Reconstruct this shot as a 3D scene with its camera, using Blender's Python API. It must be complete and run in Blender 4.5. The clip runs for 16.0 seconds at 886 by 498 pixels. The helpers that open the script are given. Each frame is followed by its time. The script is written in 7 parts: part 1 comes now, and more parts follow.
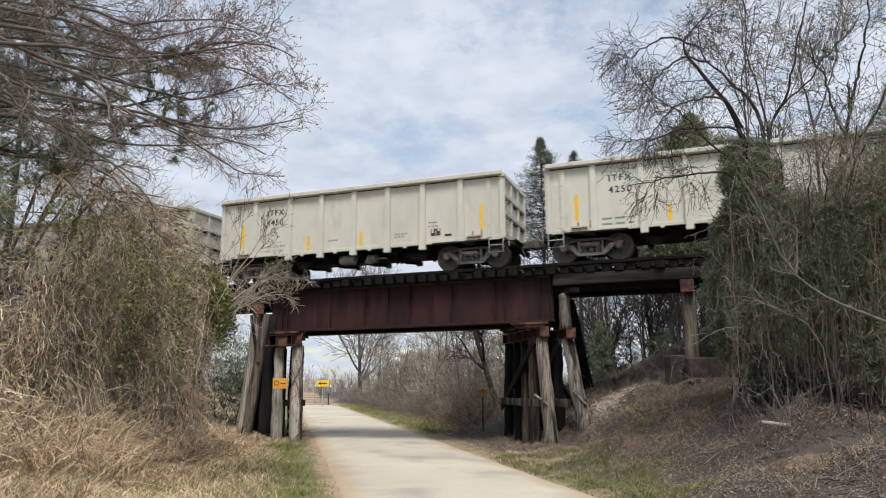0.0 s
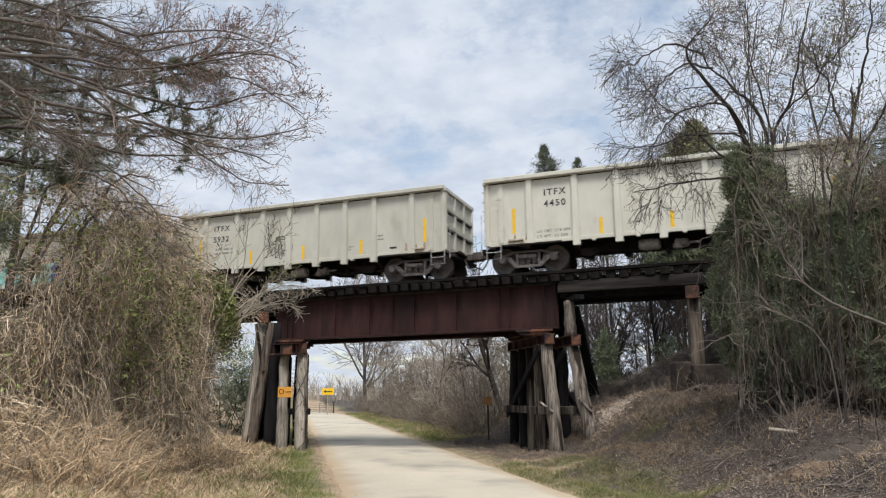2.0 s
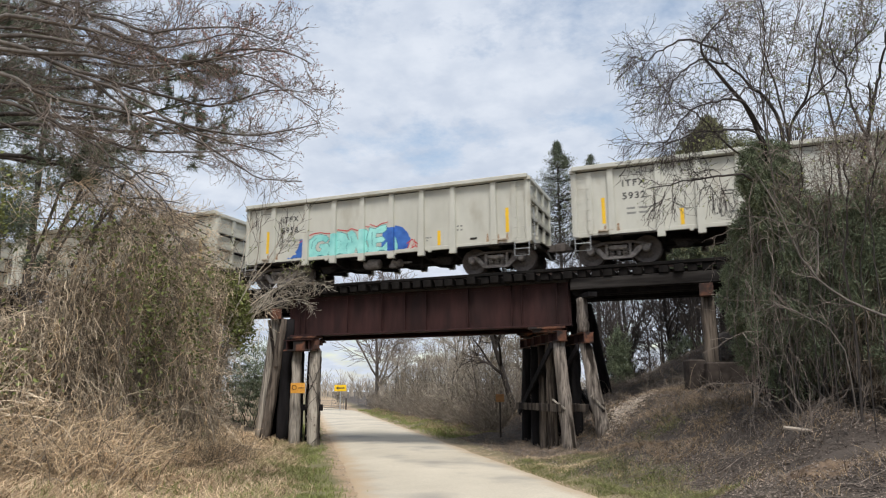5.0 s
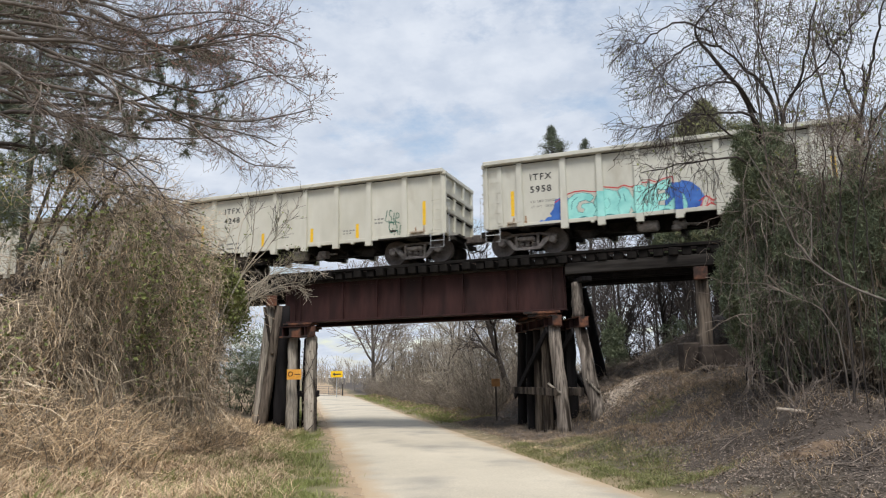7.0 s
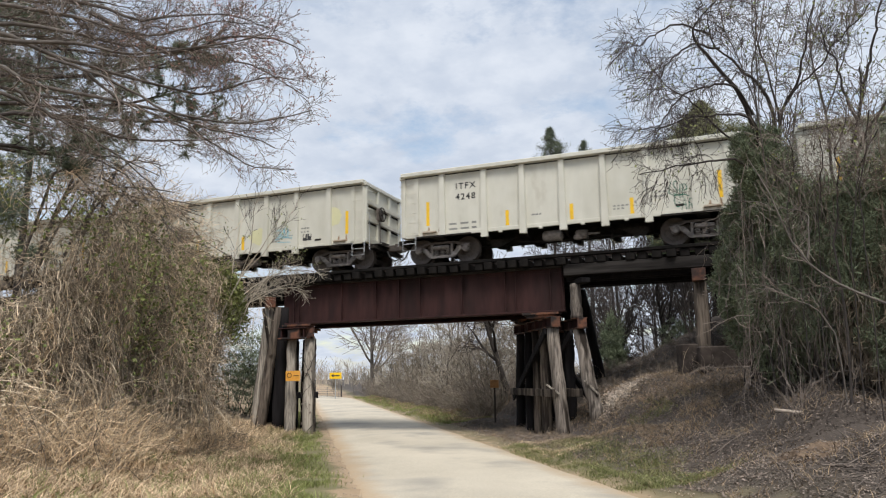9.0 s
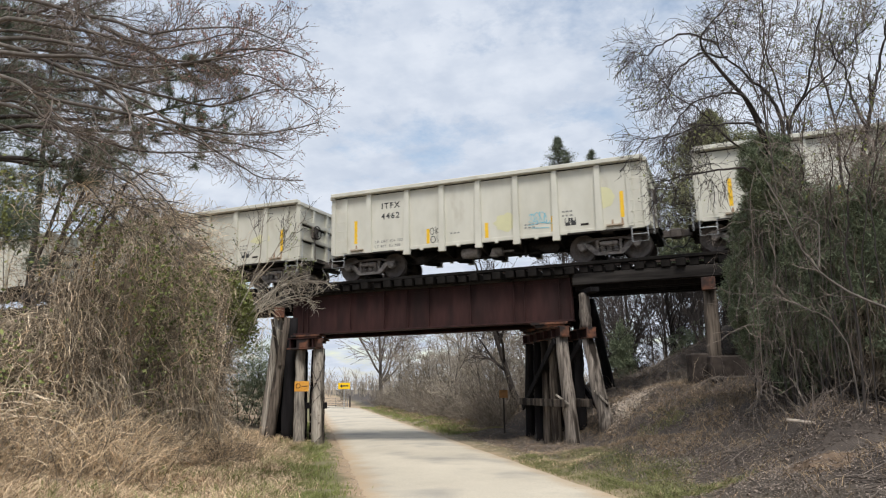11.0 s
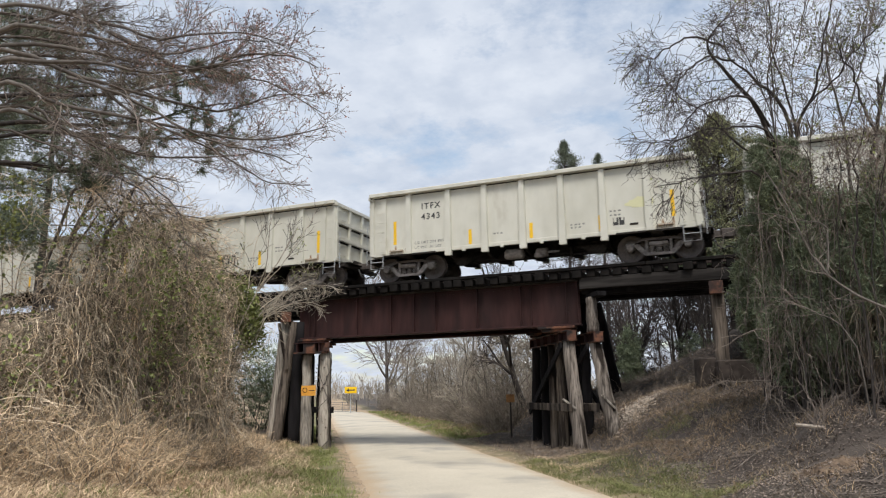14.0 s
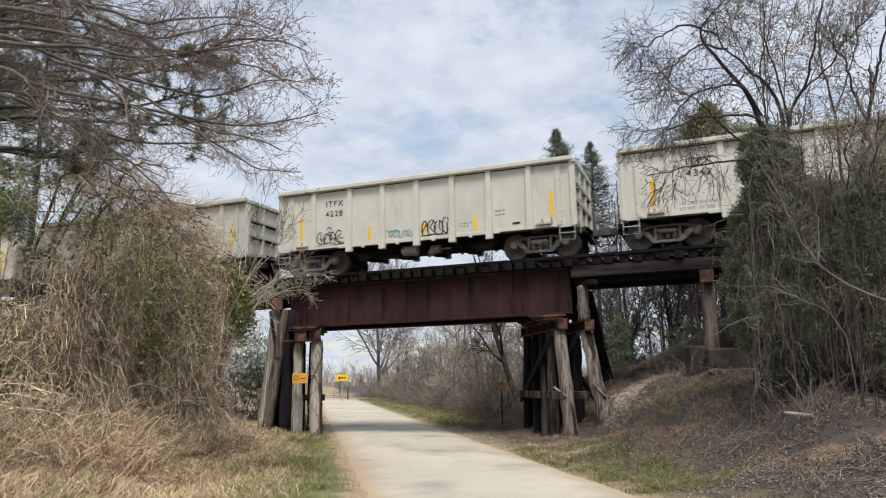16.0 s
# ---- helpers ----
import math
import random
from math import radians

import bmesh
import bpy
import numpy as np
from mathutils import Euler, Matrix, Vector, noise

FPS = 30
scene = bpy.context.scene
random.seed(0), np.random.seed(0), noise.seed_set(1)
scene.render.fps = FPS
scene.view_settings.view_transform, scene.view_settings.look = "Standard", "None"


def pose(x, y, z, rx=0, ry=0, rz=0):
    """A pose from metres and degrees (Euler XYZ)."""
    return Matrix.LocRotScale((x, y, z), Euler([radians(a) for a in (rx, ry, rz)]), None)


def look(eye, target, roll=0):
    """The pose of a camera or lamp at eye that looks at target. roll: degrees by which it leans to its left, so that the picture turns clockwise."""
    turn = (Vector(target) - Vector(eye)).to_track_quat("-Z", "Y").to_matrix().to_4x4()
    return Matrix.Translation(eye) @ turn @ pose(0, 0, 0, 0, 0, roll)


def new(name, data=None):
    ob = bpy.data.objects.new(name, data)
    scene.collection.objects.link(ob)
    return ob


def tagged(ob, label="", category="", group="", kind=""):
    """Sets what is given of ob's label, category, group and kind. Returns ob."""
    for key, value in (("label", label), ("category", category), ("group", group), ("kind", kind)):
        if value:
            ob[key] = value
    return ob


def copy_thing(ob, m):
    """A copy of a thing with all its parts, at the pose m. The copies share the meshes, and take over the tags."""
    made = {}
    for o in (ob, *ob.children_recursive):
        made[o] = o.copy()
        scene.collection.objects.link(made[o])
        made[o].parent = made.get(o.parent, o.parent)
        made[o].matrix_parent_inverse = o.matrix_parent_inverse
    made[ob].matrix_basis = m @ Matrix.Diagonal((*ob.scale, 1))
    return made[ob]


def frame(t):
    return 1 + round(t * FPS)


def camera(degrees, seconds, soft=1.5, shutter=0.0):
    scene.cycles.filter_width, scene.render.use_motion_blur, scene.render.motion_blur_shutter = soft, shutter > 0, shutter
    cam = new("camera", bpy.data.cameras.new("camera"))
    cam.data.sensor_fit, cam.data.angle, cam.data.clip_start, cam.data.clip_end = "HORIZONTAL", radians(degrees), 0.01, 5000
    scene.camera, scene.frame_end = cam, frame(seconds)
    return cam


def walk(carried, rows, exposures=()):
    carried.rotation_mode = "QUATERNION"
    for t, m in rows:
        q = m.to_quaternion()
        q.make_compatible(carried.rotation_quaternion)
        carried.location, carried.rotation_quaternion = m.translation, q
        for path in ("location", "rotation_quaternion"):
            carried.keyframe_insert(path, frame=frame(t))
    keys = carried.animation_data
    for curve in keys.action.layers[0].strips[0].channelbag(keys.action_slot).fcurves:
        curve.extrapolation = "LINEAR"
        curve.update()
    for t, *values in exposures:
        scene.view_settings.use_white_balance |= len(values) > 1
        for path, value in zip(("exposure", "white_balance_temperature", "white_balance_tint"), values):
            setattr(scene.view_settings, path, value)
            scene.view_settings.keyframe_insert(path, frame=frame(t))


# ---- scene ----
# Camera: held by hand at the roadside, turning slightly.
cam = camera(64.2, 16.0, soft=1.15, shutter=0.3)
PATH = [
    (0, 9.897, -24.253, 1.893, 19.913, 11.064, -0.408),
    (0.5, 9.899, -24.240, 1.893, 19.936, 11.166, -0.586),
    (1, 9.903, -24.247, 1.903, 19.937, 11.308, -0.737),
    (1.5, 9.901, -24.253, 1.900, 20.054, 11.512, -0.759),
    (2, 9.902, -24.260, 1.905, 20.264, 11.653, -0.686),
    (2.5, 9.910, -24.263, 1.897, 20.472, 11.889, -0.531),
    (3, 9.912, -24.264, 1.900, 20.574, 12.101, -0.293),
    (3.5, 9.916, -24.260, 1.905, 20.692, 12.175, -0.003),
    (4, 9.905, -24.254, 1.898, 21.036, 12.056, 0.084),
    (6.5, 9.901, -24.244, 1.887, 21.250, 10.445, -0.966),
    (7, 9.904, -24.244, 1.882, 20.902, 10.291, -0.890),
    (7.5, 9.903, -24.241, 1.879, 20.782, 10.141, -0.927),
    (8, 9.907, -24.242, 1.876, 20.797, 10.079, -0.943),
    (8.5, 9.915, -24.250, 1.878, 20.819, 10.143, -0.921),
    (9, 9.923, -24.267, 1.880, 20.813, 10.400, -0.915),
    (11.5, 9.914, -24.282, 1.888, 21.673, 11.379, -0.979),
    (12, 9.914, -24.289, 1.889, 21.872, 11.584, -0.873),
    (12.5, 9.913, -24.298, 1.895, 22.072, 11.759, -0.776),
    (13, 9.913, -24.283, 1.897, 22.225, 11.859, -0.832),
    (13.5, 9.906, -24.283, 1.900, 22.192, 11.782, -0.945),
    (14, 9.903, -24.277, 1.892, 21.968, 11.529, -1.011),
    (14.5, 9.905, -24.264, 1.893, 21.729, 11.193, -0.956),
    (15, 9.897, -24.252, 1.894, 21.526, 10.920, -0.904),
    (15.5, 9.891, -24.244, 1.894, 21.377, 10.762, -0.890),
    (16, 9.892, -24.238, 1.891, 21.309, 10.567, -0.945),
]


def aim(x, y, z, turn, tilt, lean):
    """A camera pose: turn to the left of +y, tilt upwards, lean to the left, in degrees."""
    a, b = radians(turn), radians(tilt)
    way = Vector((-math.sin(a) * math.cos(b), math.cos(a) * math.cos(b), math.sin(b)))
    eye = Vector((x, y, z))
    return look(eye, eye + way * 10, lean)


walk(cam, [(t, aim(*row)) for t, *row in PATH])

# ---- light ----
SUN_WAY = Vector((0.28, -0.55, 0.95)).normalized()   # towards the sun
sun = new("sun", bpy.data.lights.new("sun", "SUN"))
sun.data.energy, sun.data.angle, sun.data.color = 3.4, radians(22), (1.0, 0.965, 0.91)
sun.matrix_world = look((0, 0, 60), Vector((0, 0, 60)) - SUN_WAY)

world = bpy.data.worlds.new("sky")
scene.world = world
world.use_nodes = True


def make_sky():
    nt = world.node_tree
    nt.nodes.clear()
    n, l = nt.nodes.new, nt.links.new
    out, bg = n("ShaderNodeOutputWorld"), n("ShaderNodeBackground")
    sky = n("ShaderNodeTexSky")
    sky.sky_type, sky.sun_disc = "NISHITA", False
    sky.sun_elevation, sky.sun_rotation = math.asin(SUN_WAY.z), math.atan2(SUN_WAY.x, SUN_WAY.y)
    sky.air_density, sky.dust_density = 1.2, 1.5
    tc, sep = n("ShaderNodeTexCoord"), n("ShaderNodeSeparateXYZ")
    l(tc.outputs["Generated"], sep.inputs[0])

    def calc(op, a, b):
        m = n("ShaderNodeMath")
        m.operation = op
        for i, v in enumerate((a, b)):
            if isinstance(v, (int, float)):
                m.inputs[i].default_value = v
            else:
                l(v, m.inputs[i])
        return m.outputs[0]
    z = calc("ADD", calc("MAXIMUM", sep.outputs[2], 0.0), 0.22)
    comb = n("ShaderNodeCombineXYZ")
    l(calc("DIVIDE", sep.outputs[0], z), comb.inputs[0])
    l(calc("DIVIDE", sep.outputs[1], z), comb.inputs[1])
    comb.inputs[2].default_value = 3.1

    def clouds(scale, detail, low, high, rough=0.55):
        t, r = n("ShaderNodeTexNoise"), n("ShaderNodeValToRGB")
        t.inputs["Scale"].default_value, t.inputs["Detail"].default_value = scale, detail
        t.inputs["Roughness"].default_value = rough
        l(comb.outputs[0], t.inputs["Vector"])
        r.color_ramp.elements[0].position, r.color_ramp.elements[1].position = low, high
        l(t.outputs["Fac"], r.inputs[0])
        return r.outputs[0]

    def mixed(fac, a, b, mode="MIX"):
        m = n("ShaderNodeMix")
        m.data_type, m.blend_type = "RGBA", mode
        for sock, v in ((m.inputs[0], fac), (m.inputs[6], a), (m.inputs[7], b)):
            if isinstance(v, (int, float, tuple)):
                sock.default_value = v
            else:
                l(v, sock)
        return m.outputs[2]
    blue = mixed(1.0, sky.outputs[0], (0.17, 0.165, 0.155, 1), "MULTIPLY")
    shade = mixed(0.42, clouds(3.6, 7, 0.30, 0.68), clouds(9.0, 4, 0.38, 0.60))
    white = mixed(shade, (0.50, 0.57, 0.69, 1), (0.715, 0.765, 0.85, 1))
    cover = clouds(3.4, 9, 0.25, 0.50, 0.66)
    l(mixed(cover, blue, white), bg.inputs[0])
    bg.inputs[1].default_value = 1.08
    l(bg.outputs[0], out.inputs[0])


make_sky()

# ---- materials ----


def material(name, dark, light, rough=0.8, metal=0.0, grain=8.0, stain=0.8, bump=0.25, bump_scale=40.0, stretch=(1, 1, 1),
             per_piece=0.0, leaf=False, gloss=0.5, low=0.35, high=0.65, coat=None, coat_scale=1.0, coat_edge=(0.5, 0.6), coords="Object"):
    """A surface whose colour runs from dark to light by noise at two scales, with fine relief; coat is a third colour in patches."""
    m = bpy.data.materials.new(name)
    m.use_nodes = True
    nt = m.node_tree
    n, l = nt.nodes.new, nt.links.new
    p = nt.nodes["Principled BSDF"]
    tc, mp = n("ShaderNodeTexCoord"), n("ShaderNodeMapping")
    mp.inputs["Scale"].default_value = stretch
    l(tc.outputs[coords], mp.inputs[0])

    def noisy(scale, detail=5):
        t = n("ShaderNodeTexNoise")
        t.inputs["Scale"].default_value, t.inputs["Detail"].default_value = scale, detail
        l(mp.outputs[0], t.inputs["Vector"])
        return t.outputs["Fac"]

    def mixed(fac, a, b, kind="MIX"):
        x = n("ShaderNodeMix")
        x.data_type, x.blend_type = "RGBA", kind
        for sock, v in ((x.inputs[0], fac), (x.inputs[6], a), (x.inputs[7], b)):
            if isinstance(v, (int, float, tuple)):
                sock.default_value = v
            else:
                l(v, sock)
        return x.outputs[2]

    def ramp(src, a, b):
        r = n("ShaderNodeMapRange")
        r.inputs[1].default_value, r.inputs[2].default_value = a, b
        l(src, r.inputs[0])
        return r.outputs[0]
    fine, broad = noisy(grain), noisy(stain, 3)
    both = n("ShaderNodeMath")
    both.operation = "ADD"
    half = n("ShaderNodeMath")
    half.operation, half.inputs[1].default_value = "MULTIPLY", 0.5
    l(fine, both.inputs[0]), l(broad, both.inputs[1]), l(both.outputs[0], half.inputs[0])
    col = mixed(ramp(half.outputs[0], low, high), (*dark, 1), (*light, 1))
    if coat:
        col = mixed(ramp(noisy(coat_scale, 6), *coat_edge), col, (*coat, 1))
    if per_piece:
        g = n("ShaderNodeNewGeometry")
        v = n("ShaderNodeMapRange")
        v.inputs[3].default_value, v.inputs[4].default_value = 1 - per_piece, 1 + per_piece
        l(g.outputs["Random Per Island"], v.inputs[0])
        cc = n("ShaderNodeCombineColor")
        for i in range(3):
            l(v.outputs[0], cc.inputs[i])
        col = mixed(1.0, col, cc.outputs[0], "MULTIPLY")
    l(col, p.inputs["Base Color"])
    p.inputs["Roughness"].default_value, p.inputs["Metallic"].default_value = rough, metal
    p.inputs["Specular IOR Level"].default_value = 0.25 if leaf else gloss
    if bump:
        b = n("ShaderNodeBump")
        b.inputs["Strength"].default_value, b.inputs["Distance"].default_value = bump, 0.02
        l(noisy(bump_scale, 6), b.inputs["Height"])
        l(b.outputs[0], p.inputs["Normal"])
    return m


M = dict(
    paint=material("pale grey car paint", (0.50, 0.485, 0.41), (0.60, 0.585, 0.51), 0.5, grain=3, stain=0.5, bump=0.04, bump_scale=6,
                   stretch=(1, 1, 0.45), coat=(0.38, 0.345, 0.27), coat_scale=1.3, coat_edge=(0.60, 0.82)),
    paint_old=material("chalky grey car paint", (0.44, 0.43, 0.37), (0.54, 0.53, 0.465), 0.6, grain=3, stain=0.5, bump=0.04, bump_scale=6,
                       stretch=(1, 1, 0.45), coat=(0.35, 0.315, 0.25), coat_scale=1.4, coat_edge=(0.56, 0.80)),
    rustpaint=material("rust-streaked paint", (0.30, 0.22, 0.15), (0.50, 0.46, 0.38), 0.8, grain=9, stain=2, bump=0.2),
    underframe=material("grimy black underframe", (0.010, 0.009, 0.008), (0.042, 0.036, 0.031), 0.85, grain=12, stain=2, bump=0.3, gloss=0.2),
    truck=material("dusty cast steel", (0.13, 0.115, 0.106), (0.40, 0.36, 0.33), 0.8, grain=9, stain=2.5, bump=0.3, low=0.38, high=0.66),
    wheel=material("brown wheel steel", (0.06, 0.048, 0.042), (0.14, 0.115, 0.10), 0.6, grain=14, stain=3, bump=0.2),
    yellow=material("yellow reflective strip", (0.72, 0.42, 0.01), (0.85, 0.53, 0.02), 0.4, bump=0.03),
    black=material("black lettering", (0.015, 0.015, 0.015), (0.04, 0.04, 0.04), 0.6, bump=0.0),
    greytext=material("grey lettering", (0.16, 0.16, 0.15), (0.26, 0.26, 0.24), 0.6, bump=0.0),
    graf_teal=material("teal spray paint", (0.20, 0.55, 0.52), (0.36, 0.74, 0.68), 0.5, grain=3, stain=1.5, bump=0.02),
    graf_dark=material("dark teal spray paint", (0.02, 0.16, 0.17), (0.04, 0.24, 0.24), 0.5, bump=0.02),
    graf_blue=material("blue spray paint", (0.015, 0.07, 0.32), (0.05, 0.17, 0.52), 0.5, grain=3, stain=1.5, bump=0.02),
    graf_red=material("red spray paint", (0.42, 0.02, 0.03), (0.60, 0.06, 0.06), 0.5, bump=0.02),
    graf_cyan=material("pale blue spray paint", (0.12, 0.38, 0.48), (0.22, 0.52, 0.62), 0.5, bump=0.02),
    faded_yellow=material("faded yellow overspray", (0.55, 0.53, 0.33), (0.62, 0.60, 0.36), 0.55, grain=3, stain=1.2, bump=0.03),
    rust_streak=material("rust-brown streak", (0.20, 0.11, 0.06), (0.40, 0.29, 0.19), 0.8, grain=12, stain=3, bump=0.1),
    graf_green=material("dark green spray paint", (0.02, 0.10, 0.07), (0.04, 0.16, 0.10), 0.5, bump=0.02),
    rust=material("rusty girder steel", (0.024, 0.0098, 0.0095), (0.052, 0.0205, 0.0185), 0.75, grain=4, stain=0.5, bump=0.15, bump_scale=25, gloss=0.25,
                  stretch=(1.6, 1, 0.35), coat=(0.018, 0.0085, 0.008), coat_scale=1.1, coat_edge=(0.45, 0.68)),
    rust_orange=material("orange rusted cap steel", (0.04, 0.018, 0.013), (0.20, 0.08, 0.042), 0.85, grain=7, stain=1.6, bump=0.3, coat=(0.014, 0.009, 0.008), coat_scale=2.6, coat_edge=(0.46, 0.58)),
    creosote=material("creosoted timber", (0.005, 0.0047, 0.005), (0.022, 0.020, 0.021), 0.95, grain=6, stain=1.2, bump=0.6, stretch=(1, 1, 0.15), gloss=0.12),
    timber=material("weathered grey timber", (0.11, 0.096, 0.08), (0.46, 0.41, 0.345), 0.9, grain=11, stain=1.6, bump=0.9, bump_scale=36, low=0.38, high=0.60, gloss=0.2,
                    stretch=(1.7, 1.7, 0.13), coat=(0.03, 0.023, 0.018), coat_scale=1.7, coat_edge=(0.56, 0.66)),
    timber_mid=material("weathered brown timber", (0.06, 0.05, 0.043), (0.32, 0.275, 0.235), 0.9, grain=11, stain=1.6, bump=0.9, bump_scale=36, low=0.38, high=0.60, gloss=0.2,
                        stretch=(1.7, 1.7, 0.13), coat=(0.026, 0.020, 0.016), coat_scale=1.7, coat_edge=(0.53, 0.64)),
    timber_dark=material("stained brown timber", (0.035, 0.028, 0.023), (0.19, 0.155, 0.125), 0.9, grain=11, stain=1.6, bump=0.9, bump_scale=36, low=0.38, high=0.62, gloss=0.15,
                         stretch=(1.7, 1.7, 0.13), coat=(0.018, 0.014, 0.012), coat_scale=1.7, coat_edge=(0.48, 0.60)),
    tie=material("bridge tie timber", (0.005, 0.005, 0.005), (0.017, 0.015, 0.014), 0.95, grain=5, stain=1.0, bump=0.5, stretch=(1, 0.2, 1), per_piece=0.3, gloss=0.06),
    stringer=material("bleached stringer timber", (0.008, 0.007, 0.007), (0.055, 0.05, 0.046), 0.95, grain=5, stain=0.9, bump=0.5, stretch=(0.12, 1, 1.4), low=0.42, high=0.66, gloss=0.08),
    rail=material("grimy rail steel", (0.022, 0.015, 0.012), (0.06, 0.04, 0.03), 0.7, bump=0.15, gloss=0.3),
    concrete=material("stained concrete block", (0.03, 0.024, 0.021), (0.085, 0.068, 0.058), 0.95, grain=6, stain=1.4, bump=0.5, gloss=0.2),
    signyellow=material("yellow sign sheeting", (0.78, 0.47, 0.0), (0.86, 0.55, 0.01), 0.4, bump=0.0),
    signorange=material("faded orange sign", (0.62, 0.26, 0.03), (0.78, 0.40, 0.07), 0.5, grain=12, stain=4, bump=0.0),
    signdull=material("dull orange marker", (0.20, 0.09, 0.03), (0.36, 0.18, 0.06), 0.7, grain=12, stain=4, bump=0.0),
    gate=material("dull grey gate steel", (0.10, 0.10, 0.10), (0.2, 0.2, 0.2), 0.7, bump=0.05),
    galv=material("galvanised steel", (0.32, 0.33, 0.34), (0.5, 0.51, 0.52), 0.5, 0.6, bump=0.05),
    road=material("pale worn asphalt", (0.45, 0.40, 0.315), (0.62, 0.555, 0.445), 0.9, grain=30, stain=0.35, bump=0.35, bump_scale=90,
                  coat=(0.34, 0.31, 0.265), coat_scale=0.45, coat_edge=(0.5, 0.68)),
    gravel=material("tan roadside gravel", (0.24, 0.185, 0.135), (0.52, 0.43, 0.33), 0.95, grain=25, stain=2, bump=0.6, bump_scale=60, per_piece=0.4),
    dirt=material("bare tan dirt", (0.075, 0.053, 0.039), (0.21, 0.152, 0.107), 0.95, grain=6, stain=1.5, bump=1.0, bump_scale=18, gloss=0.1),
    ballast=material("pale ballast stone", (0.28, 0.235, 0.19), (0.56, 0.475, 0.39), 0.9, grain=14, stain=4, bump=0.3, per_piece=0.35),
    bark=material("grey brown bark", (0.055, 0.047, 0.041), (0.165, 0.143, 0.124), 0.95, grain=9, stain=1.2, bump=0.6, stretch=(1, 1, 0.3)),
    bark_dark=material("dark wet bark", (0.022, 0.018, 0.016), (0.07, 0.058, 0.052), 0.95, grain=9, stain=1.2, bump=0.5, stretch=(1, 1, 0.3)),
    twig=material("brown twigs", (0.105, 0.086, 0.072), (0.25, 0.205, 0.175), 0.9, grain=6, stain=1.0, bump=0.0, per_piece=0.35),
    twig_dark=material("dark twigs", (0.035, 0.028, 0.026), (0.09, 0.072, 0.066), 0.9, grain=6, stain=1.0, bump=0.0, per_piece=0.35),
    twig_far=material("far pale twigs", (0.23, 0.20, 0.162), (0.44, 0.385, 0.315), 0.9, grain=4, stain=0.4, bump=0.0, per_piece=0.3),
    brush=material("dull brush twigs", (0.14, 0.118, 0.09), (0.34, 0.29, 0.222), 0.9, grain=2, stain=0.35, bump=0.0, per_piece=0.45),
    bud=material("reddish buds", (0.22, 0.11, 0.09), (0.42, 0.23, 0.19), 0.8, grain=6, stain=1, bump=0.0, per_piece=0.35),
    vine=material("dry vine stems", (0.33, 0.264, 0.188), (0.80, 0.66, 0.49), 0.95, grain=3, stain=0.5, bump=0.0, per_piece=0.55, gloss=0.2),
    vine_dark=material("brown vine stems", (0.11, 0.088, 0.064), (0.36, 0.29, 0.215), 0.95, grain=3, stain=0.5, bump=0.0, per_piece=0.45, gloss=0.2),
    pale_twig=material("pale grey twigs", (0.27, 0.235, 0.19), (0.58, 0.52, 0.435), 0.9, grain=4, stain=0.6, bump=0.0, per_piece=0.4, gloss=0.2),
    litter=material("dead leaves", (0.11, 0.088, 0.074), (0.34, 0.278, 0.233), 0.95, grain=5, stain=0.6, bump=0.0, per_piece=0.55, leaf=True),
    litter_tan=material("tan dead leaves", (0.20, 0.14, 0.085), (0.46, 0.335, 0.215), 0.95, grain=5, stain=0.8, bump=0.0, per_piece=0.45, leaf=True),
    straw=material("dry grass", (0.40, 0.295, 0.185), (0.82, 0.63, 0.42), 0.9, grain=3, stain=0.5, bump=0.0, per_piece=0.4, leaf=True),
    straw_dull=material("dull dead grass", (0.19, 0.135, 0.085), (0.47, 0.35, 0.225), 0.9, grain=3, stain=0.5, bump=0.0, per_piece=0.5, leaf=True),
    grass=material("green grass", (0.135, 0.155, 0.045), (0.305, 0.325, 0.125), 0.8, grain=3, stain=0.6, bump=0.0, per_piece=0.4, leaf=True),
    grass_dull=material("dull green grass", (0.12, 0.128, 0.048), (0.275, 0.275, 0.12), 0.8, grain=3, stain=0.6, bump=0.0, per_piece=0.4, leaf=True),
    leaf=material("evergreen leaves", (0.10, 0.122, 0.074), (0.27, 0.31, 0.20), 0.75, grain=3, stain=0.5, bump=0.0, per_piece=0.55, gloss=0.12),
    leaf_olive=material("olive leaves", (0.12, 0.14, 0.045), (0.26, 0.285, 0.10), 0.6, grain=3, stain=0.7, bump=0.0, per_piece=0.5, leaf=True),
    leaf_gold=material("olive brown foliage", (0.16, 0.165, 0.085), (0.34, 0.34, 0.19), 0.8, grain=3, stain=0.7, bump=0.0, per_piece=0.5, gloss=0.12),
    needle=material("pine needles", (0.085, 0.105, 0.07), (0.21, 0.235, 0.155), 0.6, grain=3, stain=0.7, bump=0.0, per_piece=0.5, leaf=True),
    thicketcore=material("thicket backing with painted inner shade", (0.05, 0.040, 0.030), (0.22, 0.178, 0.128), 1.0, grain=11, stain=1.2, bump=1.0, bump_scale=14),
)

# ---- mesh helpers ----


